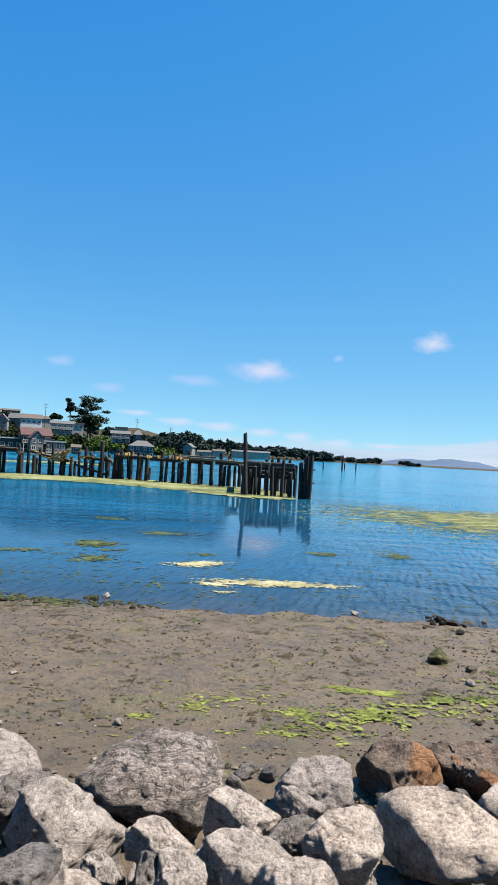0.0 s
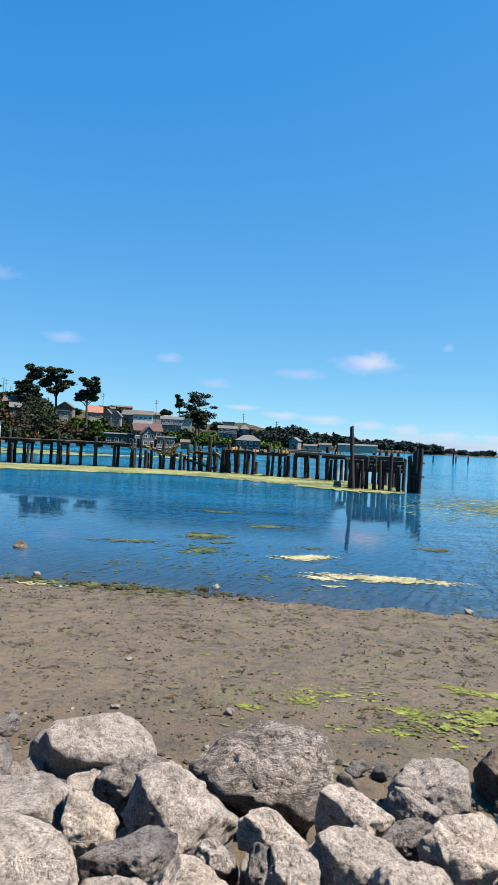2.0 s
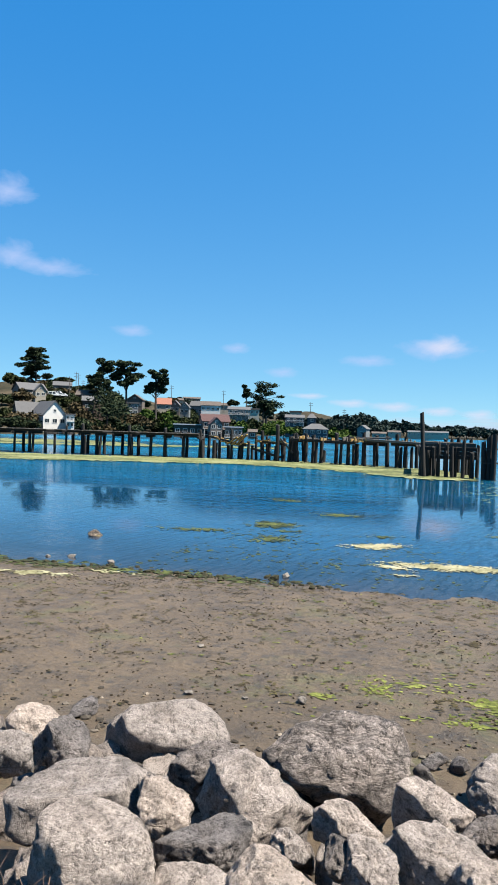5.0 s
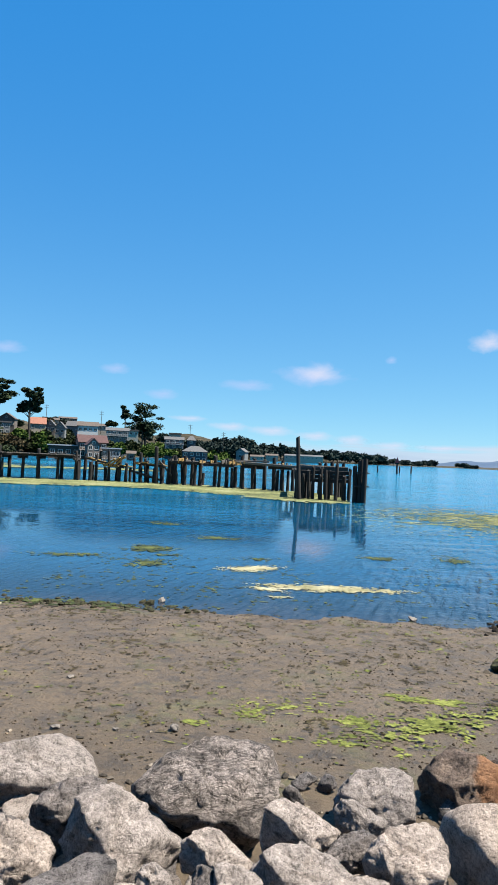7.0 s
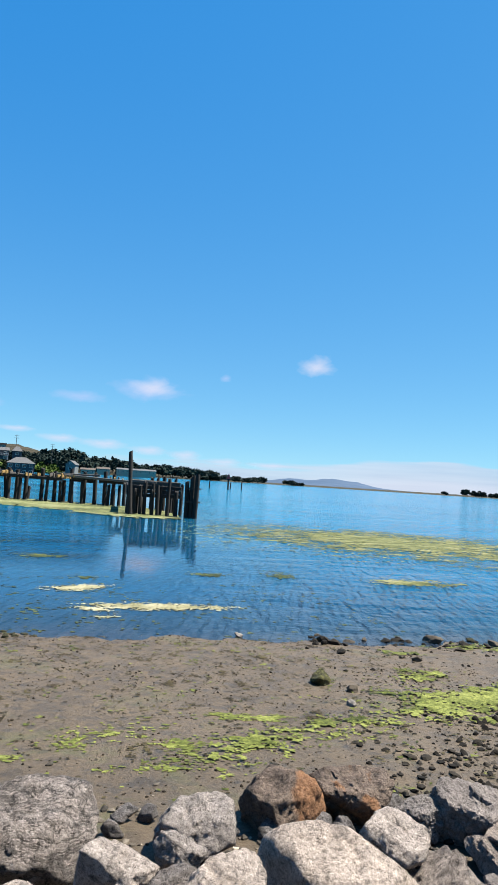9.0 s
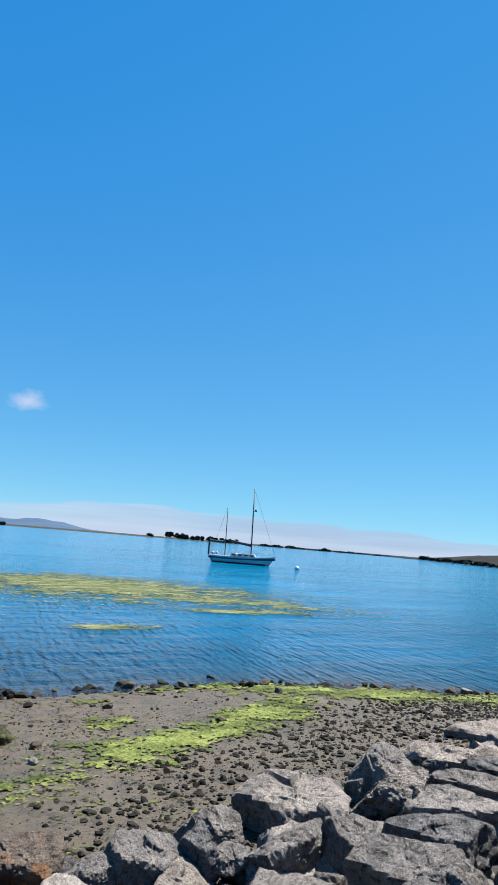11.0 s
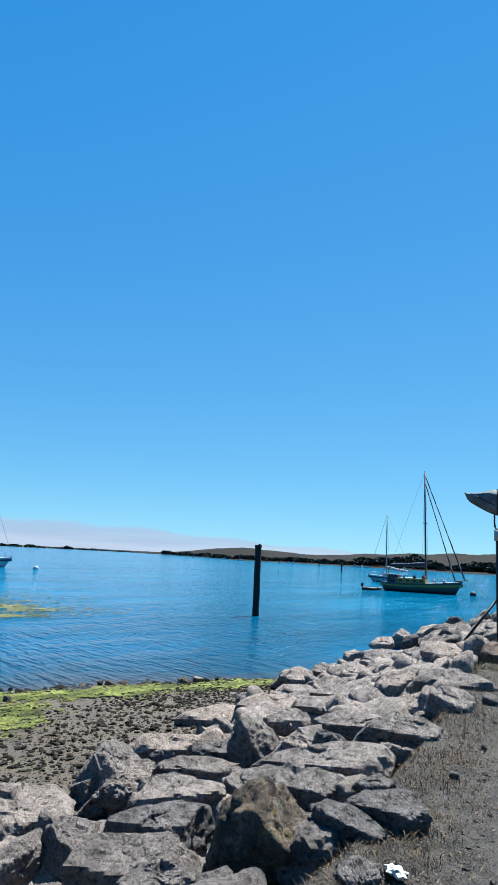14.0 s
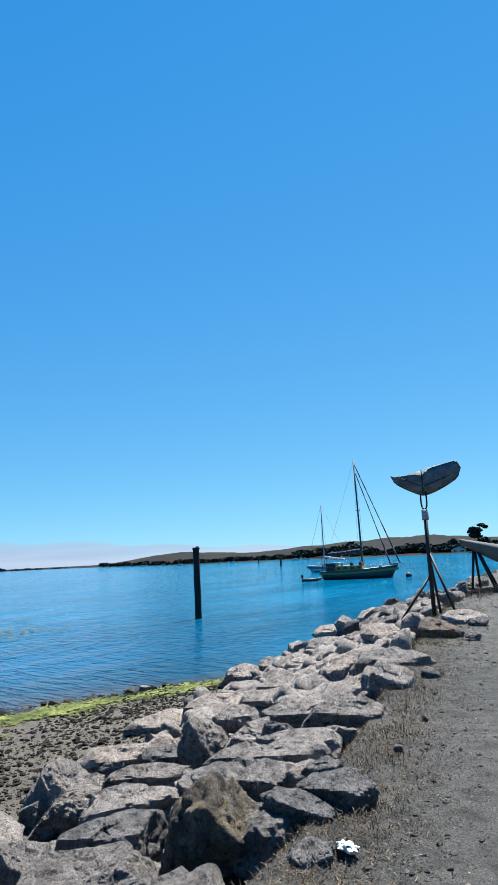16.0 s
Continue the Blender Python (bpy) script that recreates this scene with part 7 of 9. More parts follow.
house(14.35, 262, 0.1, 3.1, 5.0, 2.6, 0.9, "x", ORANGE_ROOF, BROWN_ROOF, 1, 1, "small red-brown shed by the beach")
house(3.79, 578, 0.6, 11.6, 9.3, 3.8, 1.4, "x", BEIGE, BROWN_ROOF, 3, 1, "distant tan house by the shore")
house(-77.33, 340, 0.1, 6.8, 5.5, 1.8, 1.3, "y", WHITE, SLATE, 2, 1, "pale house among trees on the far shore")
parked_van(30.89, 332, 16.5, 5.2, 2.1, 10)
parked_van(30.10, 336, 16.6, 4.6, 1.7, 4)
parked_van(30.46, 343, 17.6, 4.8, 1.9, -6)
utility_pole(29.62, 315, 15.6, 9.3)
utility_pole(29.09, 376, 18.9, 13.0)
utility_pole(28.91, 394, 19.7, 12.6)
utility_pole(28.55, 420, 21.0, 9.4)
utility_pole(21.29, 402, 18.7, 9.9)
utility_pole(16.91, 368, 14.2, 10.4)
utility_pole(9.53, 376, 10.3, 9.7)
utility_pole(6.72, 402, 8.2, 9.3)
utility_pole(27.61, 350, 18.3, 9.9)
utility_pole(33.16, 402, 25.5, 9.4)
utility_pole(14.09, 438, 15.7, 7.3)
# thickets on the slope below the houses
for k, (b, d, tall, wide, mat) in enumerate(((22.6, 338, 13.5, 10, LEAF_OLIVE), (21.7, 336, 13.0, 11, LEAF_BUSH), (20.9, 344, 12.5, 10, LEAF_OLIVE), (20.1, 344, 11.8, 10, LEAF_OLIVE),
                                             (19.3, 366, 12.5, 12, LEAF_CYPRESS), (18.6, 360, 13.0, 11, LEAF_OLIVE), (17.6, 360, 13.5, 11, LEAF_OLIVE), (16.3, 322, 10.0, 10, LEAF_OLIVE),
                                             (15.2, 318, 9.5, 9, LEAF_BUSH), (14.4, 322, 11.0, 9, LEAF_OLIVE), (12.9, 330, 9.0, 14, LEAF_BUSH), (11.7, 335, 8.5, 15, LEAF_BUSH),
                                             (10.2, 340, 8.0, 10, LEAF_OLIVE), (7.9, 320, 6.5, 13, LEAF_BUSH), (6.9, 325, 6.0, 12, LEAF_BUSH), (25.6, 296, 9.0, 12, LEAF_TAN), (23.5, 318, 9.5, 11, LEAF_TAN))):
    tree(b, d, -0.8, tall, wide, "dome", 1300 + k, mat, "dense thicket on the slope below the houses", "bush", "bush")
tree(32.21, 411, 25.1, 22.0, 20.6, "cypress", 1, LEAF_CYPRESS, "broad dark cypress on the hilltop")
tree(27.17, 332, 10.9, 24.1, 13.9, "cypress", 2, LEAF_CYPRESS, "dark cypress with layered branches")
tree(24.98, 324, 9.9, 23.8, 17.9, "umbrella", 3, LEAF_CYPRESS, "tall cypress with an open flat-topped crown")
tree(22.55, 331, 8.4, 22.9, 13.8, "umbrella", 4, LEAF_CYPRESS, "leaning pine with a bare stem")
tree(26.52, 276, 0.4, 18.9, 19.4, "dome", 5, LEAF_CYPRESS, "dark evergreen mass above the beach")
tree(26.32, 289, 4.2, 16.9, 12.1, "dome", 6, LEAF_OLIVE, "dense dark shrubbery under the cypress")
tree(14.96, 443, 18.6, 14.0, 7.4, "umbrella", 7, LEAF_CYPRESS, "thin wind-bent pine on the ridge")
tree(13.27, 506, 10.4, 28.2, 29.2, "cypress", 8, LEAF_CYPRESS, "broad dark cypress behind the boathouse")
tree(13.51, 497, 10.1, 19.9, 18.7, "dome", 9, LEAF_CYPRESS, "dark evergreen shrub under the cypress")
tree(16.06, 426, 17.7, 4.9, 7.1, "dome", 10, LEAF_OLIVE, "round olive bush on the ridge")
tree(29.30, 245, 2.3, 9.1, 10.8, "dome", 11, LEAF_TAN, "dry brown scrub beside the white house", "bush", "bush")
tree(28.56, 248, 1.2, 8.0, 10.4, "dome", 12, LEAF_TAN, "dry scrub above the beach", "bush", "bush")
tree(24.46, 303, 0.6, 10.9, 15.7, "dome", 13, LEAF_TAN, "grey-tan scrub above the beach", "bush", "bush")
tree(23.26, 321, 5.5, 6.6, 8.8, "dome", 14, LEAF_BUSH, "bright green bush on the slope", "bush", "bush")
tree(22.23, 336, 0.6, 8.9, 15.1, "dome", 15, LEAF_OLIVE, "olive scrub above the beach", "bush", "bush")
tree(21.40, 348, 4.2, 8.3, 11.0, "dome", 16, LEAF_OLIVE, "dark scrub between the houses", "bush", "bush")
tree(12.37, 539, -5.1, 20.7, 27.0, "dome", 17, LEAF_BUSH, "bright green willow thicket by the beach", "bush", "bush")
tree(10.98, 590, -6.2, 18.6, 28.6, "dome", 18, LEAF_BUSH, "bright green thicket by the beach", "bush", "bush")
tree(7.66, 713, -5.3, 17.7, 27.4, "dome", 19, LEAF_BUSH, "bright green bush beside the blue house", "bush", "bush")
tree(6.76, 746, -5.3, 14.8, 22.4, "dome", 20, LEAF_BUSH, "green bush by the shore", "bush", "bush")
tree(14.66, 454, 0.9, 13.6, 17.1, "dome", 21, LEAF_OLIVE, "olive shrubs behind the boathouse", "bush", "bush")
tree(14.48, 461, -2.2, 11.5, 10.8, "dome", 22, LEAF_OLIVE, "dark shrubs by the beach", "bush", "bush")
tree(5.36, 798, -1.1, 34.0, 45.3, "dome", 23, LEAF_OLIVE, "dark rounded trees above the shore", "bush", "bush")
tree(5.9, 780, -2.4, 29.0, 26.8, "dome", 24, LEAF_OLIVE, "dark trees by the shore", "bush", "bush")
tree(7.65, 713, 5.9, 12.4, 35.7, "dome", 25, LEAF_OLIVE, "scrub on the slope", "bush", "bush")
tree(11.71, 563, 9.9, 11.2, 14.1, "dome", 26, LEAF_OLIVE, "shrubs beside the cypress", "bush", "bush")
tree(33.20, 298, 12.1, 4.6, 10.0, "dome", 27, LEAF_TAN, "dry scrub below the houses", "bush", "bush")
tree(29.07, 315, 12.5, 3.8, 7.9, "dome", 28, LEAF_OLIVE, "dark hedge by the street", "bush", "bush")
tree(30.18, 301, 12.3, 2.6, 10.1, "dome", 29, LEAF_OLIVE, "dark hedge by the street", "bush", "bush")
tree(33.69, 228, 0.6, 4.8, 2.7, "dome", 30, LEAF_OLIVE, "shrubs beside the grey house", "bush", "bush")
tree(30.05, 429, 28.4, 4.4, 12.9, "dome", 31, LEAF_OLIVE, "bushes on the ridge", "bush", "bush")
tree(19.81, 371, 6.8, 8.0, 9.3, "dome", 32, LEAF_OLIVE, "dark scrub below the houses", "bush", "bush")
tree(19.14, 381, 4.8, 6.3, 7.0, "dome", 33, LEAF_OLIVE, "shrubs behind the boat shed", "bush", "bush")
tree(13.69, 490, -3.0, 11.4, 14.3, "dome", 34, LEAF_TAN, "tan scrub by the beach", "bush", "bush")
tree(3.88, 856, 0.8, 16.9, 28.6, "dome", 35, LEAF_OLIVE, "distant dark wood on the shore", "bush", "bush")
tree(2.86, 897, 1.1, 16.3, 30.0, "dome", 36, LEAF_OLIVE, "distant dark wood on the shore", "bush", "bush")
tree(1.57, 949, 1.4, 20.4, 34.9, "dome", 37, LEAF_OLIVE, "distant dark wood on the shore", "bush", "bush")
tree(0.39, 996, 1.7, 16.7, 29.9, "dome", 38, LEAF_OLIVE, "distant dark wood on the shore", "bush", "bush")
tree(-0.78, 1044, 2.0, 16.0, 34.9, "dome", 39, LEAF_OLIVE, "distant dark wood on the shore", "bush", "bush")
tree(-2.03, 1096, 2.4, 17.0, 40.3, "dome", 40, LEAF_OLIVE, "distant dark wood on the shore", "bush", "bush")
tree(-3.17, 1144, 2.7, 21.6, 38.2, "dome", 41, LEAF_OLIVE, "distant dark wood on the shore", "bush", "bush")
tree(-4.04, 1180, 3.1, 20.4, 39.4, "dome", 42, LEAF_OLIVE, "distant dark wood on the shore", "bush", "bush")
tree(-5.08, 1223, 3.6, 17.3, 44.9, "dome", 43, LEAF_OLIVE, "distant dark wood on the shore", "bush", "bush")
tree(-6.10, 1265, 4.0, 16.1, 46.5, "dome", 44, LEAF_OLIVE, "distant dark wood on the shore", "bush", "bush")
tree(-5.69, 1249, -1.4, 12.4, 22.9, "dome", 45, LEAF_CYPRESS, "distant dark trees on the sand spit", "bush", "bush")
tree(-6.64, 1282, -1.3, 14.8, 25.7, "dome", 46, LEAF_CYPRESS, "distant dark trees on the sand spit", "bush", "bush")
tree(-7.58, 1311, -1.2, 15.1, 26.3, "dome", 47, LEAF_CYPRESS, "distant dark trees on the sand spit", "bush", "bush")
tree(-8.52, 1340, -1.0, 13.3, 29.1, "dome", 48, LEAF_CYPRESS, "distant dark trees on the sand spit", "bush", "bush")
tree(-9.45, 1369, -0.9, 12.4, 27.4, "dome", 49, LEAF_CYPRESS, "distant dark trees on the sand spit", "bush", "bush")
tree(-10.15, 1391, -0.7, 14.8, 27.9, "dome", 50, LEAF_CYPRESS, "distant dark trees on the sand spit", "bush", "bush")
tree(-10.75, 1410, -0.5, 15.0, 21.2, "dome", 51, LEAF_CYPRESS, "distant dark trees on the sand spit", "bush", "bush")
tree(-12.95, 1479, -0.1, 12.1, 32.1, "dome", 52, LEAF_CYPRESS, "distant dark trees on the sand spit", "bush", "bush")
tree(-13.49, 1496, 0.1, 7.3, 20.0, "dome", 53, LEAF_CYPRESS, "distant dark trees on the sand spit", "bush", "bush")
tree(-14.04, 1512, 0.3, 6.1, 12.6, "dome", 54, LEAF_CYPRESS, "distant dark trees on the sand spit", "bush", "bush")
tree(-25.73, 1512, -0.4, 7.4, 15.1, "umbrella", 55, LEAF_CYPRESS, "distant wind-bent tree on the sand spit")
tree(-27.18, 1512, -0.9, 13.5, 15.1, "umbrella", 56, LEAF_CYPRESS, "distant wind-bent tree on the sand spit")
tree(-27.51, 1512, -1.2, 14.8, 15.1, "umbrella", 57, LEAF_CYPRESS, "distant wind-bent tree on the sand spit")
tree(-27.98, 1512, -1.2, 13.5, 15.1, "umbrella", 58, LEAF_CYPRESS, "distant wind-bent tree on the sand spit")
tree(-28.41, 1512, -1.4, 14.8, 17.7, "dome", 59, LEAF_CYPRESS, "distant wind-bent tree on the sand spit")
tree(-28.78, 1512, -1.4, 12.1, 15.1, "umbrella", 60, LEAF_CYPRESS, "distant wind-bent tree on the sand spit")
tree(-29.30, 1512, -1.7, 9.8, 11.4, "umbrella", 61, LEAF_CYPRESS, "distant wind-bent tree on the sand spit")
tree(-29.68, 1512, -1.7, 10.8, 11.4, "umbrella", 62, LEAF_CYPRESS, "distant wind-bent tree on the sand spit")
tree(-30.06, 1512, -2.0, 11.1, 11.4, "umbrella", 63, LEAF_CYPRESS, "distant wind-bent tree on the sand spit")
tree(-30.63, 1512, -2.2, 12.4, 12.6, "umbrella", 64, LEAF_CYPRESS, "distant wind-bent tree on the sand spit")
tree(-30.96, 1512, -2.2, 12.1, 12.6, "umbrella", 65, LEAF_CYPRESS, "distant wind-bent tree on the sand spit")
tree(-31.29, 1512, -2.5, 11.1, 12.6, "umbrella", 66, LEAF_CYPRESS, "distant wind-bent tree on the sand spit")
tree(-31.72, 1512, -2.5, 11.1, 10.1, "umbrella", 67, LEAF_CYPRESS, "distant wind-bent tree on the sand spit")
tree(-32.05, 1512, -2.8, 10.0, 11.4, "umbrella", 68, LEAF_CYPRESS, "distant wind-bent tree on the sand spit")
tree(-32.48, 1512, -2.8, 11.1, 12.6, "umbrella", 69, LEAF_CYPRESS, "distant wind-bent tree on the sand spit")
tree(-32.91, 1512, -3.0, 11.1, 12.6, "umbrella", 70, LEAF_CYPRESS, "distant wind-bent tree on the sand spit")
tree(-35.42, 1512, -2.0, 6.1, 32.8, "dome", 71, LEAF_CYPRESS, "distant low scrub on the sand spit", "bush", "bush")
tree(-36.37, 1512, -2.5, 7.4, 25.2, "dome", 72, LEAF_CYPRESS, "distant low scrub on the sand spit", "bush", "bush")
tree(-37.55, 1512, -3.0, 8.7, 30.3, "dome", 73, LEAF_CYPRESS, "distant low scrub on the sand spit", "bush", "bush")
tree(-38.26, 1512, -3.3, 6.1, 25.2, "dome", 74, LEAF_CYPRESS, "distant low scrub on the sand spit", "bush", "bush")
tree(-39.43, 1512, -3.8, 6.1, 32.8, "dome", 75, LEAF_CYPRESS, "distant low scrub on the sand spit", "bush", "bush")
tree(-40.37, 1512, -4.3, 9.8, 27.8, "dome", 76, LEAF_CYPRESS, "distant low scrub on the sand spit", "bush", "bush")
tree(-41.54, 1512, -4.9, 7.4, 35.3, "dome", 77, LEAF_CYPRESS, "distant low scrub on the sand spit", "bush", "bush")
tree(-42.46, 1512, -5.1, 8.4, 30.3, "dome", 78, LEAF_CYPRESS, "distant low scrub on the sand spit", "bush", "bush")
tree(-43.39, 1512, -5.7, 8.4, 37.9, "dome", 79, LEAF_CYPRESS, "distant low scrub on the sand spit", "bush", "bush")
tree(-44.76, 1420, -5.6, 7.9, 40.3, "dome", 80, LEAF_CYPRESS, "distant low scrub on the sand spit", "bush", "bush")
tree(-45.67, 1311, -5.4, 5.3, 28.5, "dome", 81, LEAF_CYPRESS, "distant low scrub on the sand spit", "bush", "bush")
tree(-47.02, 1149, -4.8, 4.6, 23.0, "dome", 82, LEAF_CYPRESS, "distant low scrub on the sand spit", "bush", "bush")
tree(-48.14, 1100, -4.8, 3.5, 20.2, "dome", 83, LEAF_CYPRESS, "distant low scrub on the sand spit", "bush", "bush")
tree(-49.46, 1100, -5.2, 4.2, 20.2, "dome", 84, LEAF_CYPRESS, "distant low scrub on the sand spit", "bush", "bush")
tree(-64.85, 480, -0.6, 7.8, 18.0, "dome", 85, LEAF_OLIVE, "dark trees along the far shore", "bush", "bush")
tree(-66.01, 470, -1.0, 8.4, 13.7, "dome", 86, LEAF_OLIVE, "dark trees along the far shore", "bush", "bush")
tree(-67.65, 450, -0.6, 8.6, 16.9, "dome", 87, LEAF_OLIVE, "dark trees along the far shore", "bush", "bush")
tree(-69.15, 430, -1.1, 8.6, 14.4, "dome", 88, LEAF_OLIVE, "dark trees along the far shore", "bush", "bush")
tree(-70.53, 420, -0.8, 5.4, 14.0, "dome", 89, LEAF_OLIVE, "dark trees along the far shore", "bush", "bush")
tree(-71.81, 410, -0.5, 4.6, 8.2, "dome", 90, LEAF_OLIVE, "dark trees along the far shore", "bush", "bush")
tree(-73.03, 400, -0.5, 4.1, 10.0, "dome", 91, LEAF_OLIVE, "dark trees along the far shore", "bush", "bush")
tree(-74.14, 395, -1.2, 3.7, 13.2, "dome", 92, LEAF_OLIVE, "dark trees along the far shore", "bush", "bush")
tree(-76.13, 370, -1.0, 6.3, 9.3, "dome", 93, LEAF_OLIVE, "dark trees along the far shore", "bush", "bush")
tree(-76.89, 360, -1.1, 9.0, 7.5, "dome", 94, LEAF_OLIVE, "dark trees along the far shore", "bush", "bush")
tree(-77.70, 355, -0.7, 6.1, 5.3, "dome", 95, LEAF_OLIVE, "dark trees along the far shore", "bush", "bush")
tree(-79.40, 341, -1.1, 5.2, 12.0, "dome", 96, LEAF_OLIVE, "dark trees along the far shore", "bush", "bush")
tree(-68.70, 460, 0.6, 10.0, 15.4, "dome", 97, LEAF_OLIVE, "dark trees along the far shore", "bush", "bush")
tree(-61.44, 520, -0.1, 4.3, 13.0, "dome", 98, LEAF_OLIVE, "dark trees along the far shore", "bush", "bush")
tree(-62.85, 510, -0.2, 4.5, 12.8, "dome", 99, LEAF_OLIVE, "dark trees along the far shore", "bush", "bush")
tree(-58.97, 540, 1.0, 3.5, 15.8, "dome", 100, LEAF_OLIVE, "dark trees along the far shore", "bush", "bush")
tree(-52.65, 649, 1.0, 2.6, 24.4, "dome", 101, LEAF_OLIVE, "dark trees along the far shore", "bush", "bush")
tree(-79.01, 342, 0.8, 13.0, 10.9, "umbrella", 102, LEAF_CYPRESS, "tall umbrella-crowned cypress on the far shore")
tree(-79.57, 341, -0.6, 8.4, 11.4, "dome", 103, LEAF_CYPRESS, "dark trees under the tall cypress", "bush", "bush")
tree(-73.32, 395, -0.6, 6.5, 4.3, "cypress", 104, LEAF_CYPRESS, "dark fir on the far shore")
tree(-74.10, 395, -0.9, 5.9, 4.0, "cypress", 105, LEAF_CYPRESS, "dark fir on the far shore")


# ---- boats at anchor ----
def loft(stations, cap=True):
    bm = bmesh.new()
    rows = [[bm.verts.new(p) for p in s] for s in stations]
    for a, b in zip(rows, rows[1:]):
        for i in range(len(a) - 1):
            bm.faces.new((a[i], a[i + 1], b[i + 1], b[i]))
    if cap:
        bm.faces.new(rows[0])
    bmesh.ops.remove_doubles(bm, verts=bm.verts[:], dist=0.001)
    bmesh.ops.recalc_face_normals(bm, faces=bm.faces[:])
    return bm


def hull_form(long, beam, free_bow, free_stern):
    """Half-breadth, sheer height and keel line along the boat; bow at +x."""
    def at(k):
        w = beam / 2 * min(1.0, (1 - max(0, (k - 0.45) / 0.55) ** 2.2)) * (0.74 + 0.26 * min(1, k / 0.35))
        sheer = free_stern + (free_bow - free_stern) * k ** 1.7 - 0.10 * math.sin(math.pi * k)
        x = (k - 0.5) * long
        return x, max(w, 0.02), sheer
    return at


def boat_hull(t, at, mat, stripe):
    stations, bands = [], []
    for i in range(15):
        k = i / 14
        x, w, s = at(k)
        rake = 0.55 * max(0, k - 0.8) * 5
        tuck = 0.5 * max(0, 0.2 - k) * 5
        half = [(x + (tuck - 1.6 * rake) * (s - z) / s, w * f, z) for f, z in ((1.0, s), (0.99, s * 0.62), (0.93, s * 0.3), (0.82, 0.0), (0.45, -0.35), (0.0, -0.5))]
        stations.append([(p[0], p[1], p[2]) for p in half] + [(p[0], -p[1], p[2]) for p in half[-2::-1]])
        bands.append((x, w, s))
    hull = part("hull", loft(stations), mat, t, smooth=True)
    for side in (-1, 1):
        band = []
        for x, w, s in bands:
            band.append([(x, side * (w + 0.012), s * 0.80), (x, side * (w + 0.03), s * 0.72), (x, side * (w + 0.012), s * 0.60)])
        part("stripe", loft(band, False), stripe, hull)
        boot = []
        for x, w, s in bands[1:-2]:
            boot.append([(x, side * (w * 0.91 + 0.02), s * 0.17), (x, side * (w * 0.86 + 0.025), 0.04), (x, side * (w * 0.80 + 0.02), -0.08)])
        part("boot_stripe", loft(boot, False), HULL_BLACK, hull)
    deck = []
    for x, w, s in bands:
        deck.append([(x, w * 0.98, s - 0.02), (x, 0, s + 0.06), (x, -w * 0.98, s - 0.02)])
    part("deck", loft(deck, False), HULL_WHITE, t)
    return hull


def wire(t, p, q, r=0.012, mat=None, name="stay"):
    bm = bmesh.new()
    rod(bm, p, q, r, r, 5)
    return part(name, bm, mat or SPAR, t)


def spar(t, name, p, q, r0, r1, mat):
    bm = bmesh.new()
    rod(bm, p, q, r0, r1, 10)
    return part(name, bm, mat, t, smooth=True)


def rails(t, at, mat):
    for side in (-1, 1):
        last = None
        for i in range(1, 10):
            x, w, s = at(i / 10)
            p = (x, side * w * 0.94, s)
            wire(t, p, (p[0], p[1], s + 0.55), 0.015, mat, "stanchion")
            if last:
                wire(t, (last[0], last[1], last[2] + 0.55), (p[0], p[1], s + 0.55), 0.009, mat, "lifeline")
            last = p


def furled(t, name, p, q, r, mat):
    """A sail bundled on its boom under a cover."""
    bm = bmesh.new()
    p, q = Vector(p), Vector(q)
    n = 7
    for i in range(n):
        a, b = p.lerp(q, i / n), p.lerp(q, (i + 1) / n)
        sag = lambda k: r * (0.75 + 0.5 * math.sin(k * 9) * 0.3 + 0.35 * (1 - k))
        rod(bm, a, b, sag(i / n), sag((i + 1) / n), 8)
    return part(name, bm, mat, t, smooth=True)


def cabin(t, x0, x1, w, z0, h, mat, ports):
    bm = bmesh.new()
    slab(bm, x0, x1, -w / 2, w / 2, z0 - 0.15, z0 + h)
    for v in bm.verts:
        if v.co.z > z0:
            v.co.y *= 0.86
            v.co.x = x0 + (v.co.x - x0) * 0.93 + 0.05
    bmesh.ops.bevel(bm, geom=bm.edges[:], offset=0.06, segments=2, affect="EDGES")
    c = part("cabin", bm, mat, t)
    for i in range(ports):
        for side in (-1, 1):
            x = x0 + (x1 - x0) * (i + 0.6) / (ports + 0.2)
            bm = bmesh.new()
            y = side * w * 0.475
            slab(bm, x - 0.22, x + 0.22, y - 0.03, y + 0.03, z0 + h * 0.35, z0 + h * 0.75)
            part("port_light", bm, PANE, c)


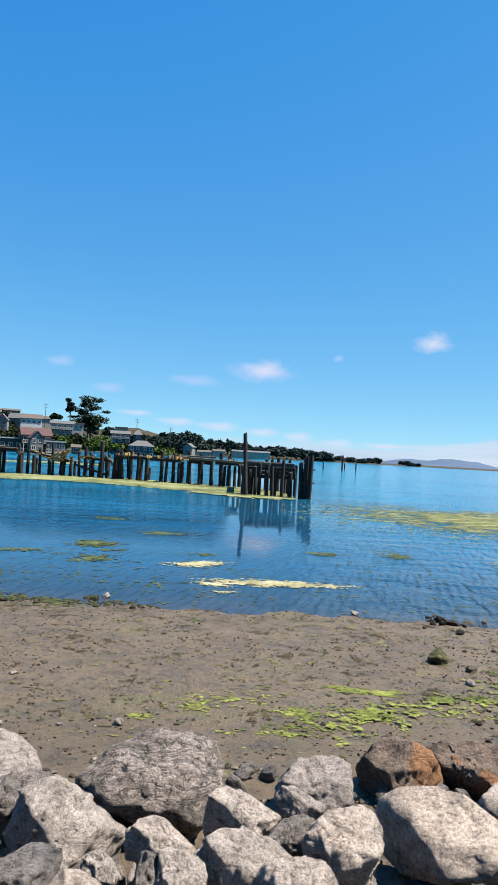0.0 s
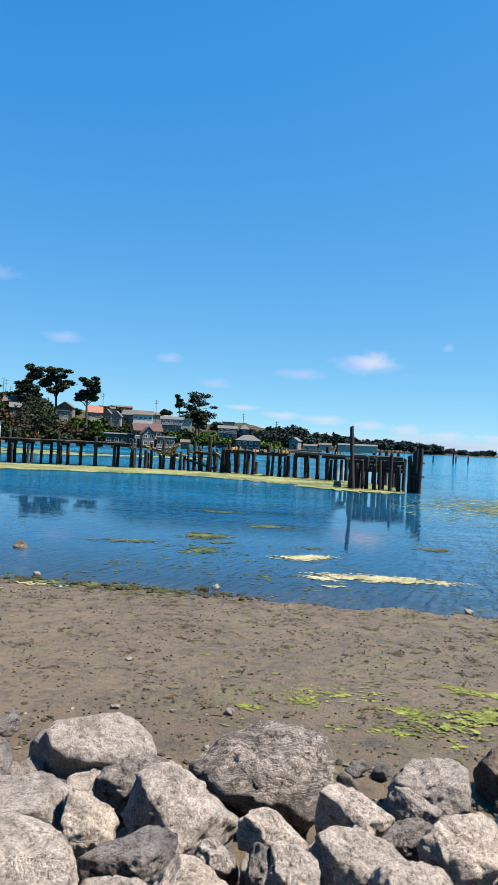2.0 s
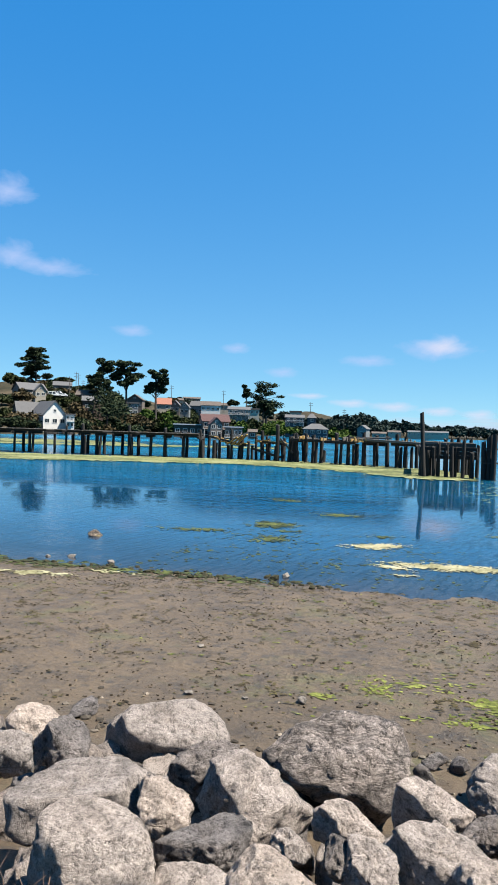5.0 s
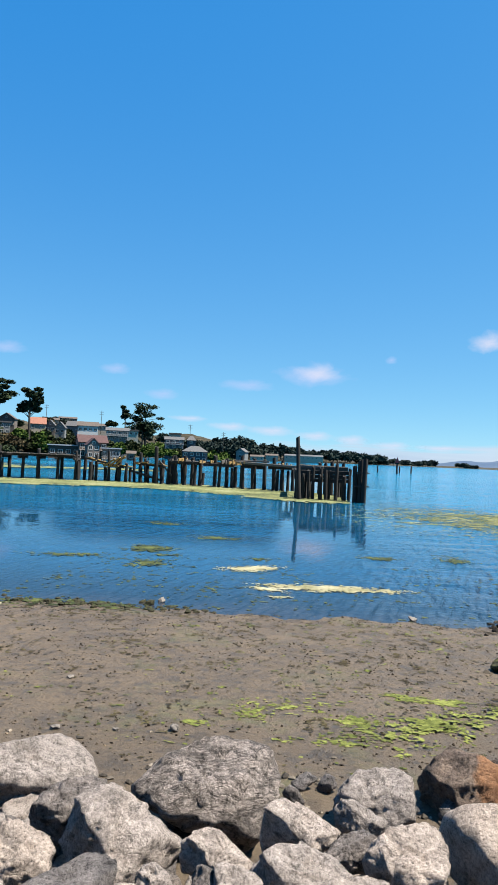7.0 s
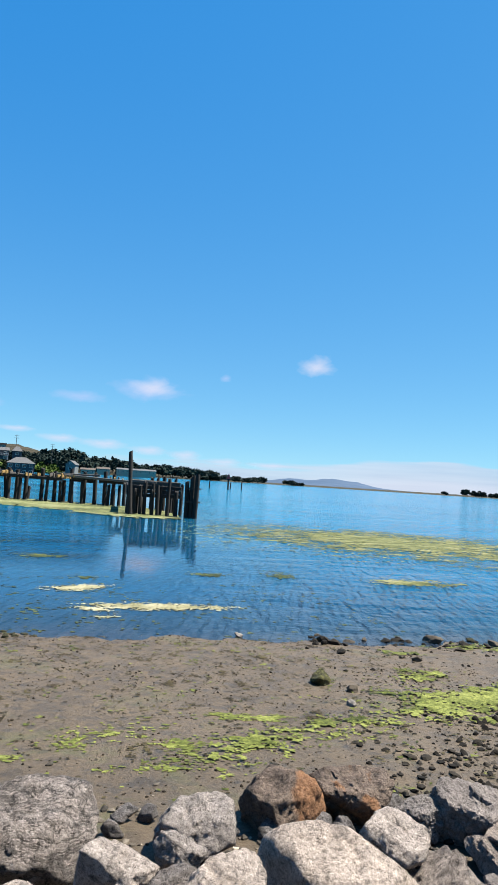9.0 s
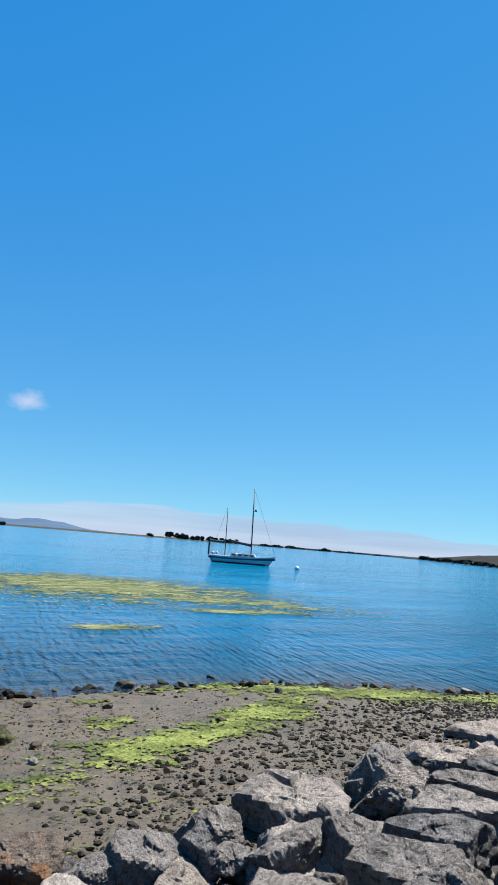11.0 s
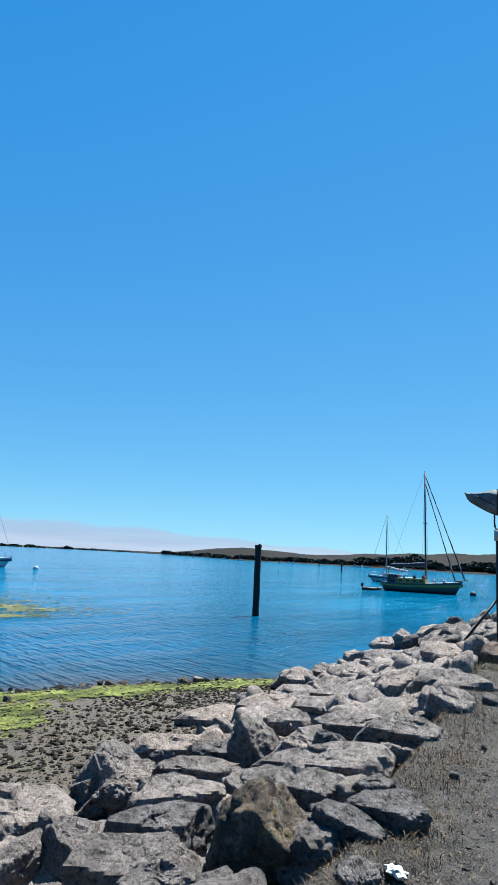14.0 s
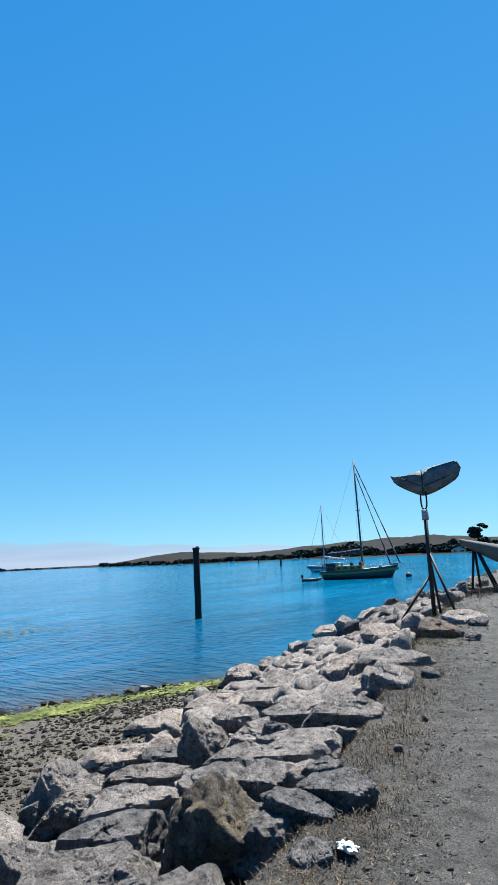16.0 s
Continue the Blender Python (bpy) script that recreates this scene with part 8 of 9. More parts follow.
def ketch():
    x, y = polar(-33.5, 103)
    t = thing("sailing_ketch", pose(x, y, 0, 0, 0, -40) @ Matrix.Scale(1.04, 4), "white two-masted sailing boat with navy stripe at anchor", "sailing boat")
    at = hull_form(9.6, 2.9, 1.35, 1.0)
    boat_hull(t, at, HULL_WHITE, HULL_NAVY)
    cabin(t, -1.6, 2.0, 1.9, 1.02, 0.42, HULL_WHITE, 4)
    spar(t, "mainmast", (1.25, 0, 1.0), (1.05, 0, 10.9), 0.10, 0.07, SPAR)
    spar(t, "spreader", (1.15, -0.75, 7.7), (1.15, 0.75, 7.7), 0.04, 0.04, SPAR)
    spar(t, "radar_dome", (1.3, 0, 7.75), (1.6, 0, 7.75), 0.16, 0.16, SPAR)
    spar(t, "mizzenmast", (-2.55, 0, 1.0), (-2.65, 0, 8.1), 0.07, 0.05, SPAR)
    spar(t, "main_boom", (1.2, 0, 2.55), (-2.2, 0, 3.1), 0.06, 0.06, SPAR)
    furled(t, "mainsail", (1.15, 0, 2.7), (-2.0, 0, 3.25), 0.17, CANVAS_NAVY)
    spar(t, "mizzen_boom", (-2.6, 0, 2.75), (-4.9, 0, 2.9), 0.05, 0.05, SPAR)
    furled(t, "mizzen_sail", (-2.7, 0, 2.9), (-4.8, 0, 3.0), 0.18, CANVAS_NAVY)
    bm = bmesh.new()
    slab(bm, -5.02, -4.82, -0.25, 0.25, 1.0, 3.3)
    part("wind_vane", bm, CANVAS_NAVY, t)
    wire(t, (4.75, 0, 1.4), (1.05, 0, 10.8), 0.02, SPAR_WHITE)
    wire(t, (-4.6, 0, 1.1), (-2.65, 0, 8.0), 0.012)
    for s in (-1, 1):
        wire(t, (1.1, 1.35 * s, 1.05), (1.1, 0.7 * s, 7.7), 0.01)
        wire(t, (1.1, 0.7 * s, 7.7), (1.05, 0, 10.7), 0.01)
    rails(t, at, SPAR_WHITE)
    bm = bmesh.new()
    rod(bm, (-4.4, 0.6, 1.25), (-4.4, 1.0, 1.25), 0.2, 0.2, 10)
    part("fuel_can", bm, RED_PAINT, t)
    for px in (-4.2, -3.6, -0.8):
        bm = bmesh.new()
        bmesh.ops.create_uvsphere(bm, u_segments=10, v_segments=6, radius=0.22, matrix=Matrix.Translation((px, -0.9, 1.3)))
        part("fender", bm, HULL_WHITE, t, smooth=True)
    bm = bmesh.new()
    bmesh.ops.create_uvsphere(bm, u_segments=12, v_segments=8, radius=0.35)
    buoy = mesh_object("mooring_buoy", bm, HULL_WHITE, None, True)
    bx, by = polar(-38.1, 98)
    buoy.matrix_world = pose(bx, by, 0.12)
    tagged(buoy, "white mooring buoy floating off the bow", "buoy")


def black_sloop():
    x, y = polar(-69.3, 81)
    t = thing("sailing_sloop", pose(x, y, 0, 0, 0, -84) @ Matrix.Scale(0.87, 4), "dark grey sailing boat with an olive-yellow cabin at anchor", "sailing boat")
    at = hull_form(10.4, 3.2, 1.65, 1.15)
    boat_hull(t, at, HULL_GREY, CABIN_YELLOW)
    cabin(t, -3.1, 0.8, 2.3, 1.12, 0.66, CABIN_YELLOW, 4)
    cabin(t, -4.4, -3.0, 2.1, 1.12, 1.05, CANVAS_NAVY, 2)
    spar(t, "mast", (0.5, 0, 1.3), (0.3, 0, 15.9), 0.14, 0.09, SPAR)
    spar(t, "spreader", (0.4, -1.0, 9.0), (0.4, 1.0, 9.0), 0.05, 0.05, SPAR)
    spar(t, "boom", (0.45, 0, 3.4), (-4.4, 0, 3.2), 0.08, 0.08, SPAR)
    furled(t, "mainsail", (0.4, 0, 3.65), (-4.2, 0, 3.35), 0.24, CANVAS_NAVY)
    furled(t, "headsail", (5.4, 0, 2.0), (0.32, 0, 15.4), 0.075, CANVAS_NAVY)
    furled(t, "staysail", (4.2, 0, 1.78), (0.34, 0, 14.4), 0.07, CANVAS_NAVY)
    wire(t, (-5.0, 0, 1.2), (0.3, 0, 15.8), 0.012)
    spar(t, "bowsprit", (4.2, 0, 1.66), (5.75, 0, 1.92), 0.09, 0.06, SPAR)
    wire(t, (5.65, 0, 1.9), (8.4, -1.3, 0.1), 0.02, SPAR, "mooring_line")
    for s in (-1, 1):
        wire(t, (0.4, 1.5 * s, 1.4), (0.4, 1.0 * s, 9.0), 0.012)
        wire(t, (0.4, 1.0 * s, 9.0), (0.3, 0, 15.6), 0.012)
    rails(t, at, SPAR_WHITE)
    bm = bmesh.new()
    slab(bm, -5.1, -4.5, -1.1, 1.1, 3.0, 3.1)
    part("solar_arch", bm, SPAR, t)
    for s in (-1, 1):
        wire(t, (-4.8, s, 1.2), (-4.8, s, 3.0), 0.04, SPAR, "arch_post")
    for i in range(5):
        bm = bmesh.new()
        bmesh.ops.create_icosphere(bm, subdivisions=2, radius=0.2 + 0.05 * (i % 3), matrix=Matrix.Translation((-2.2 + 1.3 * i, -0.6 + 0.2 * (i % 2), 1.95 if i < 3 else 1.6)))
        part("deck_gear", bm, [HULL_WHITE, CANVAS_NAVY, RED_PAINT, CANVAS_GREY, HULL_WHITE][i], t)
    bm = bmesh.new()
    bmesh.ops.create_uvsphere(bm, u_segments=12, v_segments=8, radius=0.35)
    buoy = mesh_object("mooring_buoy", bm, RUBBER, None, True)
    bx, by = polar(-73.2, 80)
    buoy.matrix_world = pose(bx, by, 0.15)
    tagged(buoy, "black mooring buoy floating off the bow", "buoy")


def white_sloop():
    x, y = polar(-66.9, 118)
    t = thing("sailing_sloop", pose(x, y, 0, 0, 0, 140), "white sailing boat with a grey sail cover further out", "sailing boat")
    at = hull_form(8.4, 2.6, 1.2, 0.9)
    boat_hull(t, at, HULL_WHITE, HULL_NAVY)
    cabin(t, -1.4, 1.8, 1.7, 0.95, 0.4, HULL_WHITE, 3)
    spar(t, "mast", (0.9, 0, 0.95), (0.85, 0, 11.4), 0.10, 0.07, SPAR_WHITE)
    spar(t, "boom", (0.85, 0, 2.2), (-3.2, 0, 1.7), 0.06, 0.06, SPAR_WHITE)
    furled(t, "mainsail", (0.8, 0, 2.45), (-3.0, 0, 1.9), 0.2, CANVAS_GREY)
    wire(t, (4.1, 0, 1.2), (0.85, 0, 11.2), 0.02)
    wire(t, (-4.1, 0, 1.0), (0.85, 0, 11.3), 0.012)
    for s in (-1, 1):
        wire(t, (0.8, 1.2 * s, 1.0), (0.85, 0, 10.5), 0.012)
    rails(t, at, SPAR_WHITE)


def dinghy():
    x, y = polar(-65.35, 79)
    t = thing("dinghy", pose(x, y, 0, 0, 0, -70) @ Matrix.Scale(0.76, 4), "grey inflatable dinghy with an outboard motor", "dinghy")
    for s in (-1, 1):
        bm = bmesh.new()
        rod(bm, (-1.3, 0.6 * s, 0.25), (0.8, 0.6 * s, 0.27), 0.2, 0.2, 10)
        rod(bm, (0.8, 0.6 * s, 0.27), (1.45, 0.12 * s, 0.42), 0.2, 0.17, 10)
        part("tube", bm, RUBBER, t, smooth=True)
    bm = bmesh.new()
    slab(bm, -1.2, 1.0, -0.5, 0.5, 0.08, 0.16)
    slab(bm, -1.25, -1.15, -0.5, 0.5, 0.1, 0.55)
    slab(bm, -0.3, 0.0, -0.55, 0.55, 0.36, 0.42)
    part("floorboard", bm, CANVAS_GREY, t)
    bm = bmesh.new()
    slab(bm, -1.6, -1.2, -0.16, 0.16, 0.55, 1.0)
    slab(bm, -1.45, -1.3, -0.07, 0.07, -0.3, 0.55)
    bmesh.ops.bevel(bm, geom=bm.edges[:], offset=0.04, segments=2, affect="EDGES")
    part("outboard_motor", bm, RUBBER, t)


ketch()
black_sloop()
white_sloop()
dinghy()


def far_boat(bearing, distance, long, mast, seed):
    x, y = polar(bearing, distance)
    t = thing("motor_boat", pose(x, y, 0, 0, 0, seed * 40) @ Matrix.Scale(0.6, 4), "small white boat moored off the far shore", "boat", "boats off the far shore")
    at = hull_form(long, long * 0.32, 1.3, 0.9)
    stations = []
    for i in range(9):
        a, w, s = at(i / 8)
        stations.append([(a, w, s), (a, w * 0.85, 0), (a, 0, -0.4), (a, -w * 0.85, 0), (a, -w, s)])
    part("hull", loft(stations), HULL_WHITE, t)
    bm = bmesh.new()
    slab(bm, -long * 0.2, long * 0.15, -0.8, 0.8, 0.8, 2.1)
    part("cabin", bm, HULL_WHITE, t)
    if mast:
        spar(t, "mast", (0, 0, 1), (0, 0, mast), 0.12, 0.08, SPAR_WHITE)


for i, (b, d, n, m) in enumerate([(-59.0, 430, 9, 6), (-58.6, 440, 7, 0), (-53.2, 520, 8, 0), (-64.2, 400, 9, 0), (-65.0, 380, 8, 0), (-64.6, 410, 6, 5), (-51.5, 560, 9, 0), (-54.6, 470, 8, 0), (-50.6, 600, 7, 7), (-68.0, 380, 7, 0)]):
    far_boat(b, d, n, m, i)


# ---- on the bank: the whale-tail vane, the carved log, grass and litter ----
def tail_vane():
    t = thing("wind_vane", pose(17.03, 4.70, 1.38, 0, 0, -74), "weathered metal whale-tail vane on a dark steel tripod", "sculpture")
    spar(t, "post", (0, 0, -0.3), (0, 0, 2.58), 0.055, 0.05, STEEL_DARK)
    spar(t, "socket", (0, 0, 2.36), (0, 0, 2.62), 0.085, 0.085, BRIGHT_METAL)
    for name, p, q in (("tripod_leg", (0.95, -0.25, -0.25), (0.02, 0, 1.0)), ("tripod_leg", (-0.62, -0.6, -0.25), (0, 0, 1.6)), ("tripod_leg", (-0.2, 0.75, -0.2), (0, 0.02, 1.6))):
        spar(t, name, (-p[0], p[1], p[2]), (-q[0], q[1], q[2]), 0.035, 0.03, STEEL_DARK)
    for s in (-1, 1):
        bm = bmesh.new()
        pts = [(0.0, 2.60), (0.055 * s, 2.68), (0.07 * s, 2.80), (0.065 * s, 3.05)]
        for a, b in zip(pts, pts[1:]):
            rod(bm, (a[0], 0, a[1]), (b[0], 0, b[1]), 0.02, 0.02, 8)
        part("fork", bm, STEEL_DARK, t, smooth=True)
    # the fluke: two lobes, thick in the middle and thin at the tips, the tips curling up
    bm = bmesh.new()
    rows = []
    for i in range(25):
        k = i / 24 * 2 - 1
        a = abs(k)
        # one lobe short and turned up at its tip, the other long and round-ended
        low = 2.96 + (0.40 * a ** 1.3 if k < 0 else 0.44 * a ** 1.5)
        top = 3.62 - 0.04 * math.exp(-(k / 0.07) ** 2) + (-0.24 * a + 0.14 * a ** 3 if k < 0 else 0.18 * a ** 0.8)
        edge = 0.84 if k < 0 else 0.86
        if a > edge:
            shrink = (a - edge) / (1 - edge)
            mid = low + (top - low) * (0.85 if k < 0 else 0.5)
            low, top = low + (mid - low) * shrink ** 2, top + (mid - top) * shrink ** 2
        thick = 0.012 + 0.05 * (1 - a) ** 1.5
        x = k * (0.76 if k < 0 else 0.96)
        bend = -0.10 * a * a + 0.02 * math.sin(k * 7)
        mid = (low + top) / 2
        rows.append([bm.verts.new(p) for p in ((x, bend, low), (x, bend - thick, mid - (mid - low) * 0.4), (x, bend - thick, mid + (top - mid) * 0.4), (x, bend, top), (x, bend + thick, mid + (top - mid) * 0.4), (x, bend + thick, mid - (mid - low) * 0.4))])
    for p, q in zip(rows, rows[1:]):
        for i in range(6):
            bm.faces.new((p[i], p[(i + 1) % 6], q[(i + 1) % 6], q[i]))
    bm.faces.new(rows[0])
    bm.faces.new(rows[-1])
    bmesh.ops.recalc_face_normals(bm, faces=bm.faces[:])
    fluke = part("fluke", bm, SHEET_METAL, t, smooth=True)
    bm = bmesh.new()
    rod(bm, (0, -0.075, 2.98), (0, -0.075, 3.6), 0.018, 0.012, 6)
    part("seam", bm, STEEL_DARK, fluke)
    for s in (-1, 1):
        bm = bmesh.new()
        rod(bm, (0.05 * s, -0.068, 3.2), ((0.55 if s < 0 else 0.75) * s, -0.085, 3.45), 0.012, 0.008, 6)
        part("rib", bm, STEEL_DARK, fluke)


def carved_log():
    t = thing("carved_log", pose(25.63, 5.6, 1.36, 0, 0, -78), "grey driftwood beam raised on dark crossed legs", "sculpture")
    bm = bmesh.new()
    rows = []
    for i in range(19):
        k = i / 18
        x = -0.25 + 4.2 * k
        z = 1.9 - 0.40 * (x + 0.25)
        r = min(0.34, 0.09 + 0.19 * (x + 0.25))
        rows.append([bm.verts.new((x, 0.30 * math.cos(a) * (0.4 + r * 1.6), z + r * math.sin(a) * (1 + 0.12 * math.sin(3 * a + k * 5)))) for a in [j * 0.5236 for j in range(12)]])
    for p, q in zip(rows, rows[1:]):
        for i in range(12):
            bm.faces.new((p[i], p[(i + 1) % 12], q[(i + 1) % 12], q[i]))
    bm.faces.new(rows[0])
    bm.faces.new(rows[-1])
    bmesh.ops.recalc_face_normals(bm, faces=bm.faces[:])
    part("beam", bm, DRIFTWOOD, t, smooth=True)
    for bx in (0.3, 2.9):
        top = 1.5 if bx < 1 else 0.4
        for p in ((-0.28, -0.3), (0.05, 0.35), (0.62, -0.25), (0.75, 0.3)):
            spar(t, "leg", (bx - 0.05 + p[0] * 0.15, p[1] * 0.2, top), (bx + p[0], p[1], -0.1), 0.05, 0.045, STEEL_DARK)
    bm = bmesh.new()
    for i in range(22):
        a, b = i * 0.2856, (i + 1) * 0.2856
        rod(bm, (0.5 + 1.1 * math.cos(a), 0.7 * math.sin(a), 0.12 + 0.05 * math.sin(3 * a)), (0.5 + 1.1 * math.cos(b), 0.7 * math.sin(b), 0.12 + 0.05 * math.sin(3 * b)), 0.09, 0.09, 7)
    ring = mesh_object("log_ring", bm, BARK, None, True)
    ring.matrix_world = pose(25.6, 5.35, 1.36, 0, 0, -78)
    tagged(ring, "dark ring of branches round the log stand", "log")


tail_vane()
carved_log()


def grass(name, seed, spots, blades, tall, mat, label):
    """Blades in tufts at (x, y, radius)."""
    rng = random.Random(seed)
    v, f = [], []
    for sx, sy, sr in spots:
        for _ in range(max(4, int(blades * sr * sr * 8))):
            a, r = rng.uniform(0, 6.283), sr * math.sqrt(rng.random())
            x, y = sx + r * math.cos(a), sy + r * math.sin(a)
            z = float(height(x, y)) - 0.02
            h = tall * (0.3 + 1.0 * rng.random() ** 1.6)
            d = rng.uniform(0, 6.283)
            lean = h * rng.uniform(0.2, 1.3) + 0.05 * rng.random() ** 2
            w = 0.0014 + 0.0022 * rng.random()
            ux, uy = math.cos(d), math.sin(d)
            i = len(v)
            v += [(x - uy * w, y + ux * w, z), (x + uy * w, y - ux * w, z),
                  (x + ux * lean * 0.35 + uy * w * 0.7, y + uy * lean * 0.35 - ux * w * 0.7, z + h * 0.62), (x + ux * lean * 0.35 - uy * w * 0.7, y + uy * lean * 0.35 + ux * w * 0.7, z + h * 0.62),
                  (x + ux * lean, y + uy * lean, z + h)]
            f += [(i, i + 1, i + 2, i + 3), (i + 3, i + 2, i + 4)]
    ob = raw_object(name, v, f, mat)
    return tagged(ob, label, "grass", kind="stuff")


grng = random.Random(31)
edge_spots = []
for k in range(420):
    x = 3.0 + 16 * grng.random() ** 1.5
    edge_spots.append((x, float(crest(x)) - 0.05 + grng.gauss(-0.22, 0.26), grng.uniform(0.05, 0.2)))
grass("dry_grass", 41, edge_spots, 520, 0.040, GRASS_DRY, "dry straw-coloured grass along the edge of the path")
grass("dry_grass", 42, [(4.2, 1.95, 0.3), (4.7, 1.95, 0.3), (5.6, 2.15, 0.3), (6.4, 2.35, 0.3), (8.1, 2.75, 0.4), (7.4, 2.65, 0.3)], 420, 0.075, GRASS_DRY, "taller dry grass between rocks and path")
grass("green_weeds", 43, [(10.6, 3.6, 0.45), (11.4, 3.9, 0.4), (12.3, 3.7, 0.4), (13.6, 3.9, 0.5), (17.8, 5.4, 0.5), (18.4, 5.2, 0.4)], 200, 0.14, GRASS_GREEN, "low green weeds beside the tripod")
path_spots = [(grng.uniform(3.5, 22), grng.uniform(-1.5, 2.6), grng.uniform(0.04, 0.12)) for k in range(520)]
grass("path_grass", 44, path_spots, 300, 0.035, GRASS_DRY, "thin dry grass scattered over the dirt path")
grass("tall_stalks", 45, [(-1.28, 2.32, 0.12), (-1.12, 2.28, 0.1), (-0.98, 2.3, 0.1), (-1.4, 2.3, 0.12), (-0.85, 2.42, 0.1), (-1.2, 2.4, 0.14)], 170, 0.17, STALK, "dry plantain stalks in front of the rocks")
grass("straw", 46, [(-0.86, 2.45, 0.2), (-0.7, 2.42, 0.2), (-1.2, 2.25, 0.2)], 320, 0.06, GRASS_DRY, "flattened straw between the rocks")
grass("hill_grass", 47, [(21 + grng.uniform(-2, 7), 5.2 + grng.uniform(-0.6, 1.2), 0.4) for k in range(26)], 60, 0.3, GRASS_DRY, "dry grass round the carved log")

# dry leaves and straw lying flat, thick along the rocks and thin over the path
brng = random.Random(77)
bv, bf = [], []
for k in range(15000):
    x = 1.4 + 18 * brng.random() ** 1.5
    y = float(crest(x)) - 0.1 + (brng.gauss(-0.25, 0.32) if k % 4 else -abs(brng.gauss(0, 1.7)))
    z = float(height(x, y)) + 0.006 + 0.02 * brng.random() ** 2
    a, s, w = brng.uniform(0, 6.283), brng.uniform(0.004, 0.016), brng.uniform(0.0012, 0.004)
    c, d, e = math.cos(a), math.sin(a), brng.uniform(-0.012, 0.012)
    i = len(bv)
    bv += [(x - c * s - d * w, y - d * s + c * w, z), (x - c * s + d * w, y - d * s - c * w, z + 0.003), (x + c * s + d * w, y + d * s - c * w, z + e), (x + c * s - d * w, y + d * s + c * w, z + 0.004 + e)]
    bf.append((i, i + 1, i + 2, i + 3))
straw = raw_object("plant_litter", bv, bf, GRASS_DRY)
tagged(straw, "dead leaves and straw strewn beside the rocks", "litter", kind="stuff")

# litter: a crumpled white wrapper
lv, lf = BALLS[3]
lrng = np.random.default_rng(3)
crumple = np.array([v * (0.8 + 0.5 * noise.noise(Vector(v * 2.1)) + 0.45 * abs(noise.noise(Vector(v * 5.3)))) for v in lv]) * np.array([0.115, 0.05, 0.032])
paper = raw_object("crumpled_paper", crumple, lf, PAPER)
paper.matrix_world = pose(3.95, 1.80, 1.45, 10, 15, 40)
tagged(paper, "crumpled white paper wrapper in the dry grass", "litter")
for x, y, s, sd in ((9.16, 2.70, 0.24, 61), (5.86, 2.11, 0.10, 62), (4.9, 2.0, 0.12, 63), (7.0, 2.2, 0.09, 64)):
    v, f = rock_shape(sd + 3000, 3, s, s * 0.9, s * 0.7, 8, 0.7)
    ob = raw_object("path_stone", v, f, ROCK_DARK, True)
    ob.matrix_world = pose(x, y, float(height(x, y)) + s * 0.22, 0, 0, sd * 31)
    tagged(ob, "small black stone lying on the dirt path", "stone")


# ---- clouds and the fog bank over the ocean, far behind everything ----
def cloud(bearing, rise, wide, tall, mat, label, distance=4300):
    """An upright veil, wide and tall in degrees."""
    x, y = polar(bearing, distance)
    w, h = distance * math.tan(radians(wide)) , distance * math.tan(radians(tall))
    bm = bmesh.new()
    bmesh.ops.create_grid(bm, x_segments=12, y_segments=6, size=0.5, matrix=Matrix.Rotation(radians(90), 4, "X"))
    for v in bm.verts:
        v.co = (v.co.x * w, 40 * math.cos(v.co.x * 3.14) * math.cos(v.co.z * 3.14), v.co.z * h)
    ob = mesh_object("cloud", bm, mat, None, True)
    ob.matrix_world = pose(x, y, 3 + distance * math.tan(radians(rise)), 0, 0, bearing)
    ob.visible_shadow = False
    tagged(ob, label, "cloud", "clouds in the far sky", "structure")


PUFF, VEIL = "small white fair-weather cloud", "thin lilac streak of cloud"
cloud(-14.9, 10.3, 4.6, 2.6, CLOUD, PUFF)
cloud(-1.2, 7.6, 5.6, 2.2, CLOUD, PUFF)
cloud(-1.0, 7.5, 8.5, 3.0, CLOUD_THIN, VEIL, 4350)
cloud(-7.1, 8.7, 1.6, 1.0, CLOUD_THIN, VEIL)
cloud(4.6, 6.3, 7.0, 1.5, CLOUD_THIN, VEIL)
cloud(11.9, 5.2, 4.5, 1.4, CLOUD_THIN, VEIL)
cloud(15.9, 7.1, 4.0, 1.4, CLOUD_THIN, VEIL)
cloud(34.5, 18.3, 6.0, 3.8, CLOUD_THIN, VEIL)
cloud(34.0, 13.6, 6.0, 3.2, CLOUD_THIN, VEIL)
cloud(31.0, 12.8, 9.0, 2.2, CLOUD_THIN, VEIL, 4350)
# a broken line of low cumulus behind the hills
for low_b, low_r, low_w, low_t in ((6.0, 2.7, 5.5, 1.1), (2.4, 2.5, 6.0, 1.3), (-1.2, 2.2, 5.0, 1.2), (-4.2, 2.0, 4.5, 1.3), (-7.6, 1.6, 5.0, 1.1), (-11.5, 1.5, 6.0, 0.9), (9.5, 3.2, 5.0, 0.8)):
    cloud(low_b, low_r, low_w, low_t, CLOUD, "low white cumulus along the horizon", 4400)
cloud(24.5, 8.2, 5.0, 1.6, CLOUD_THIN, VEIL)


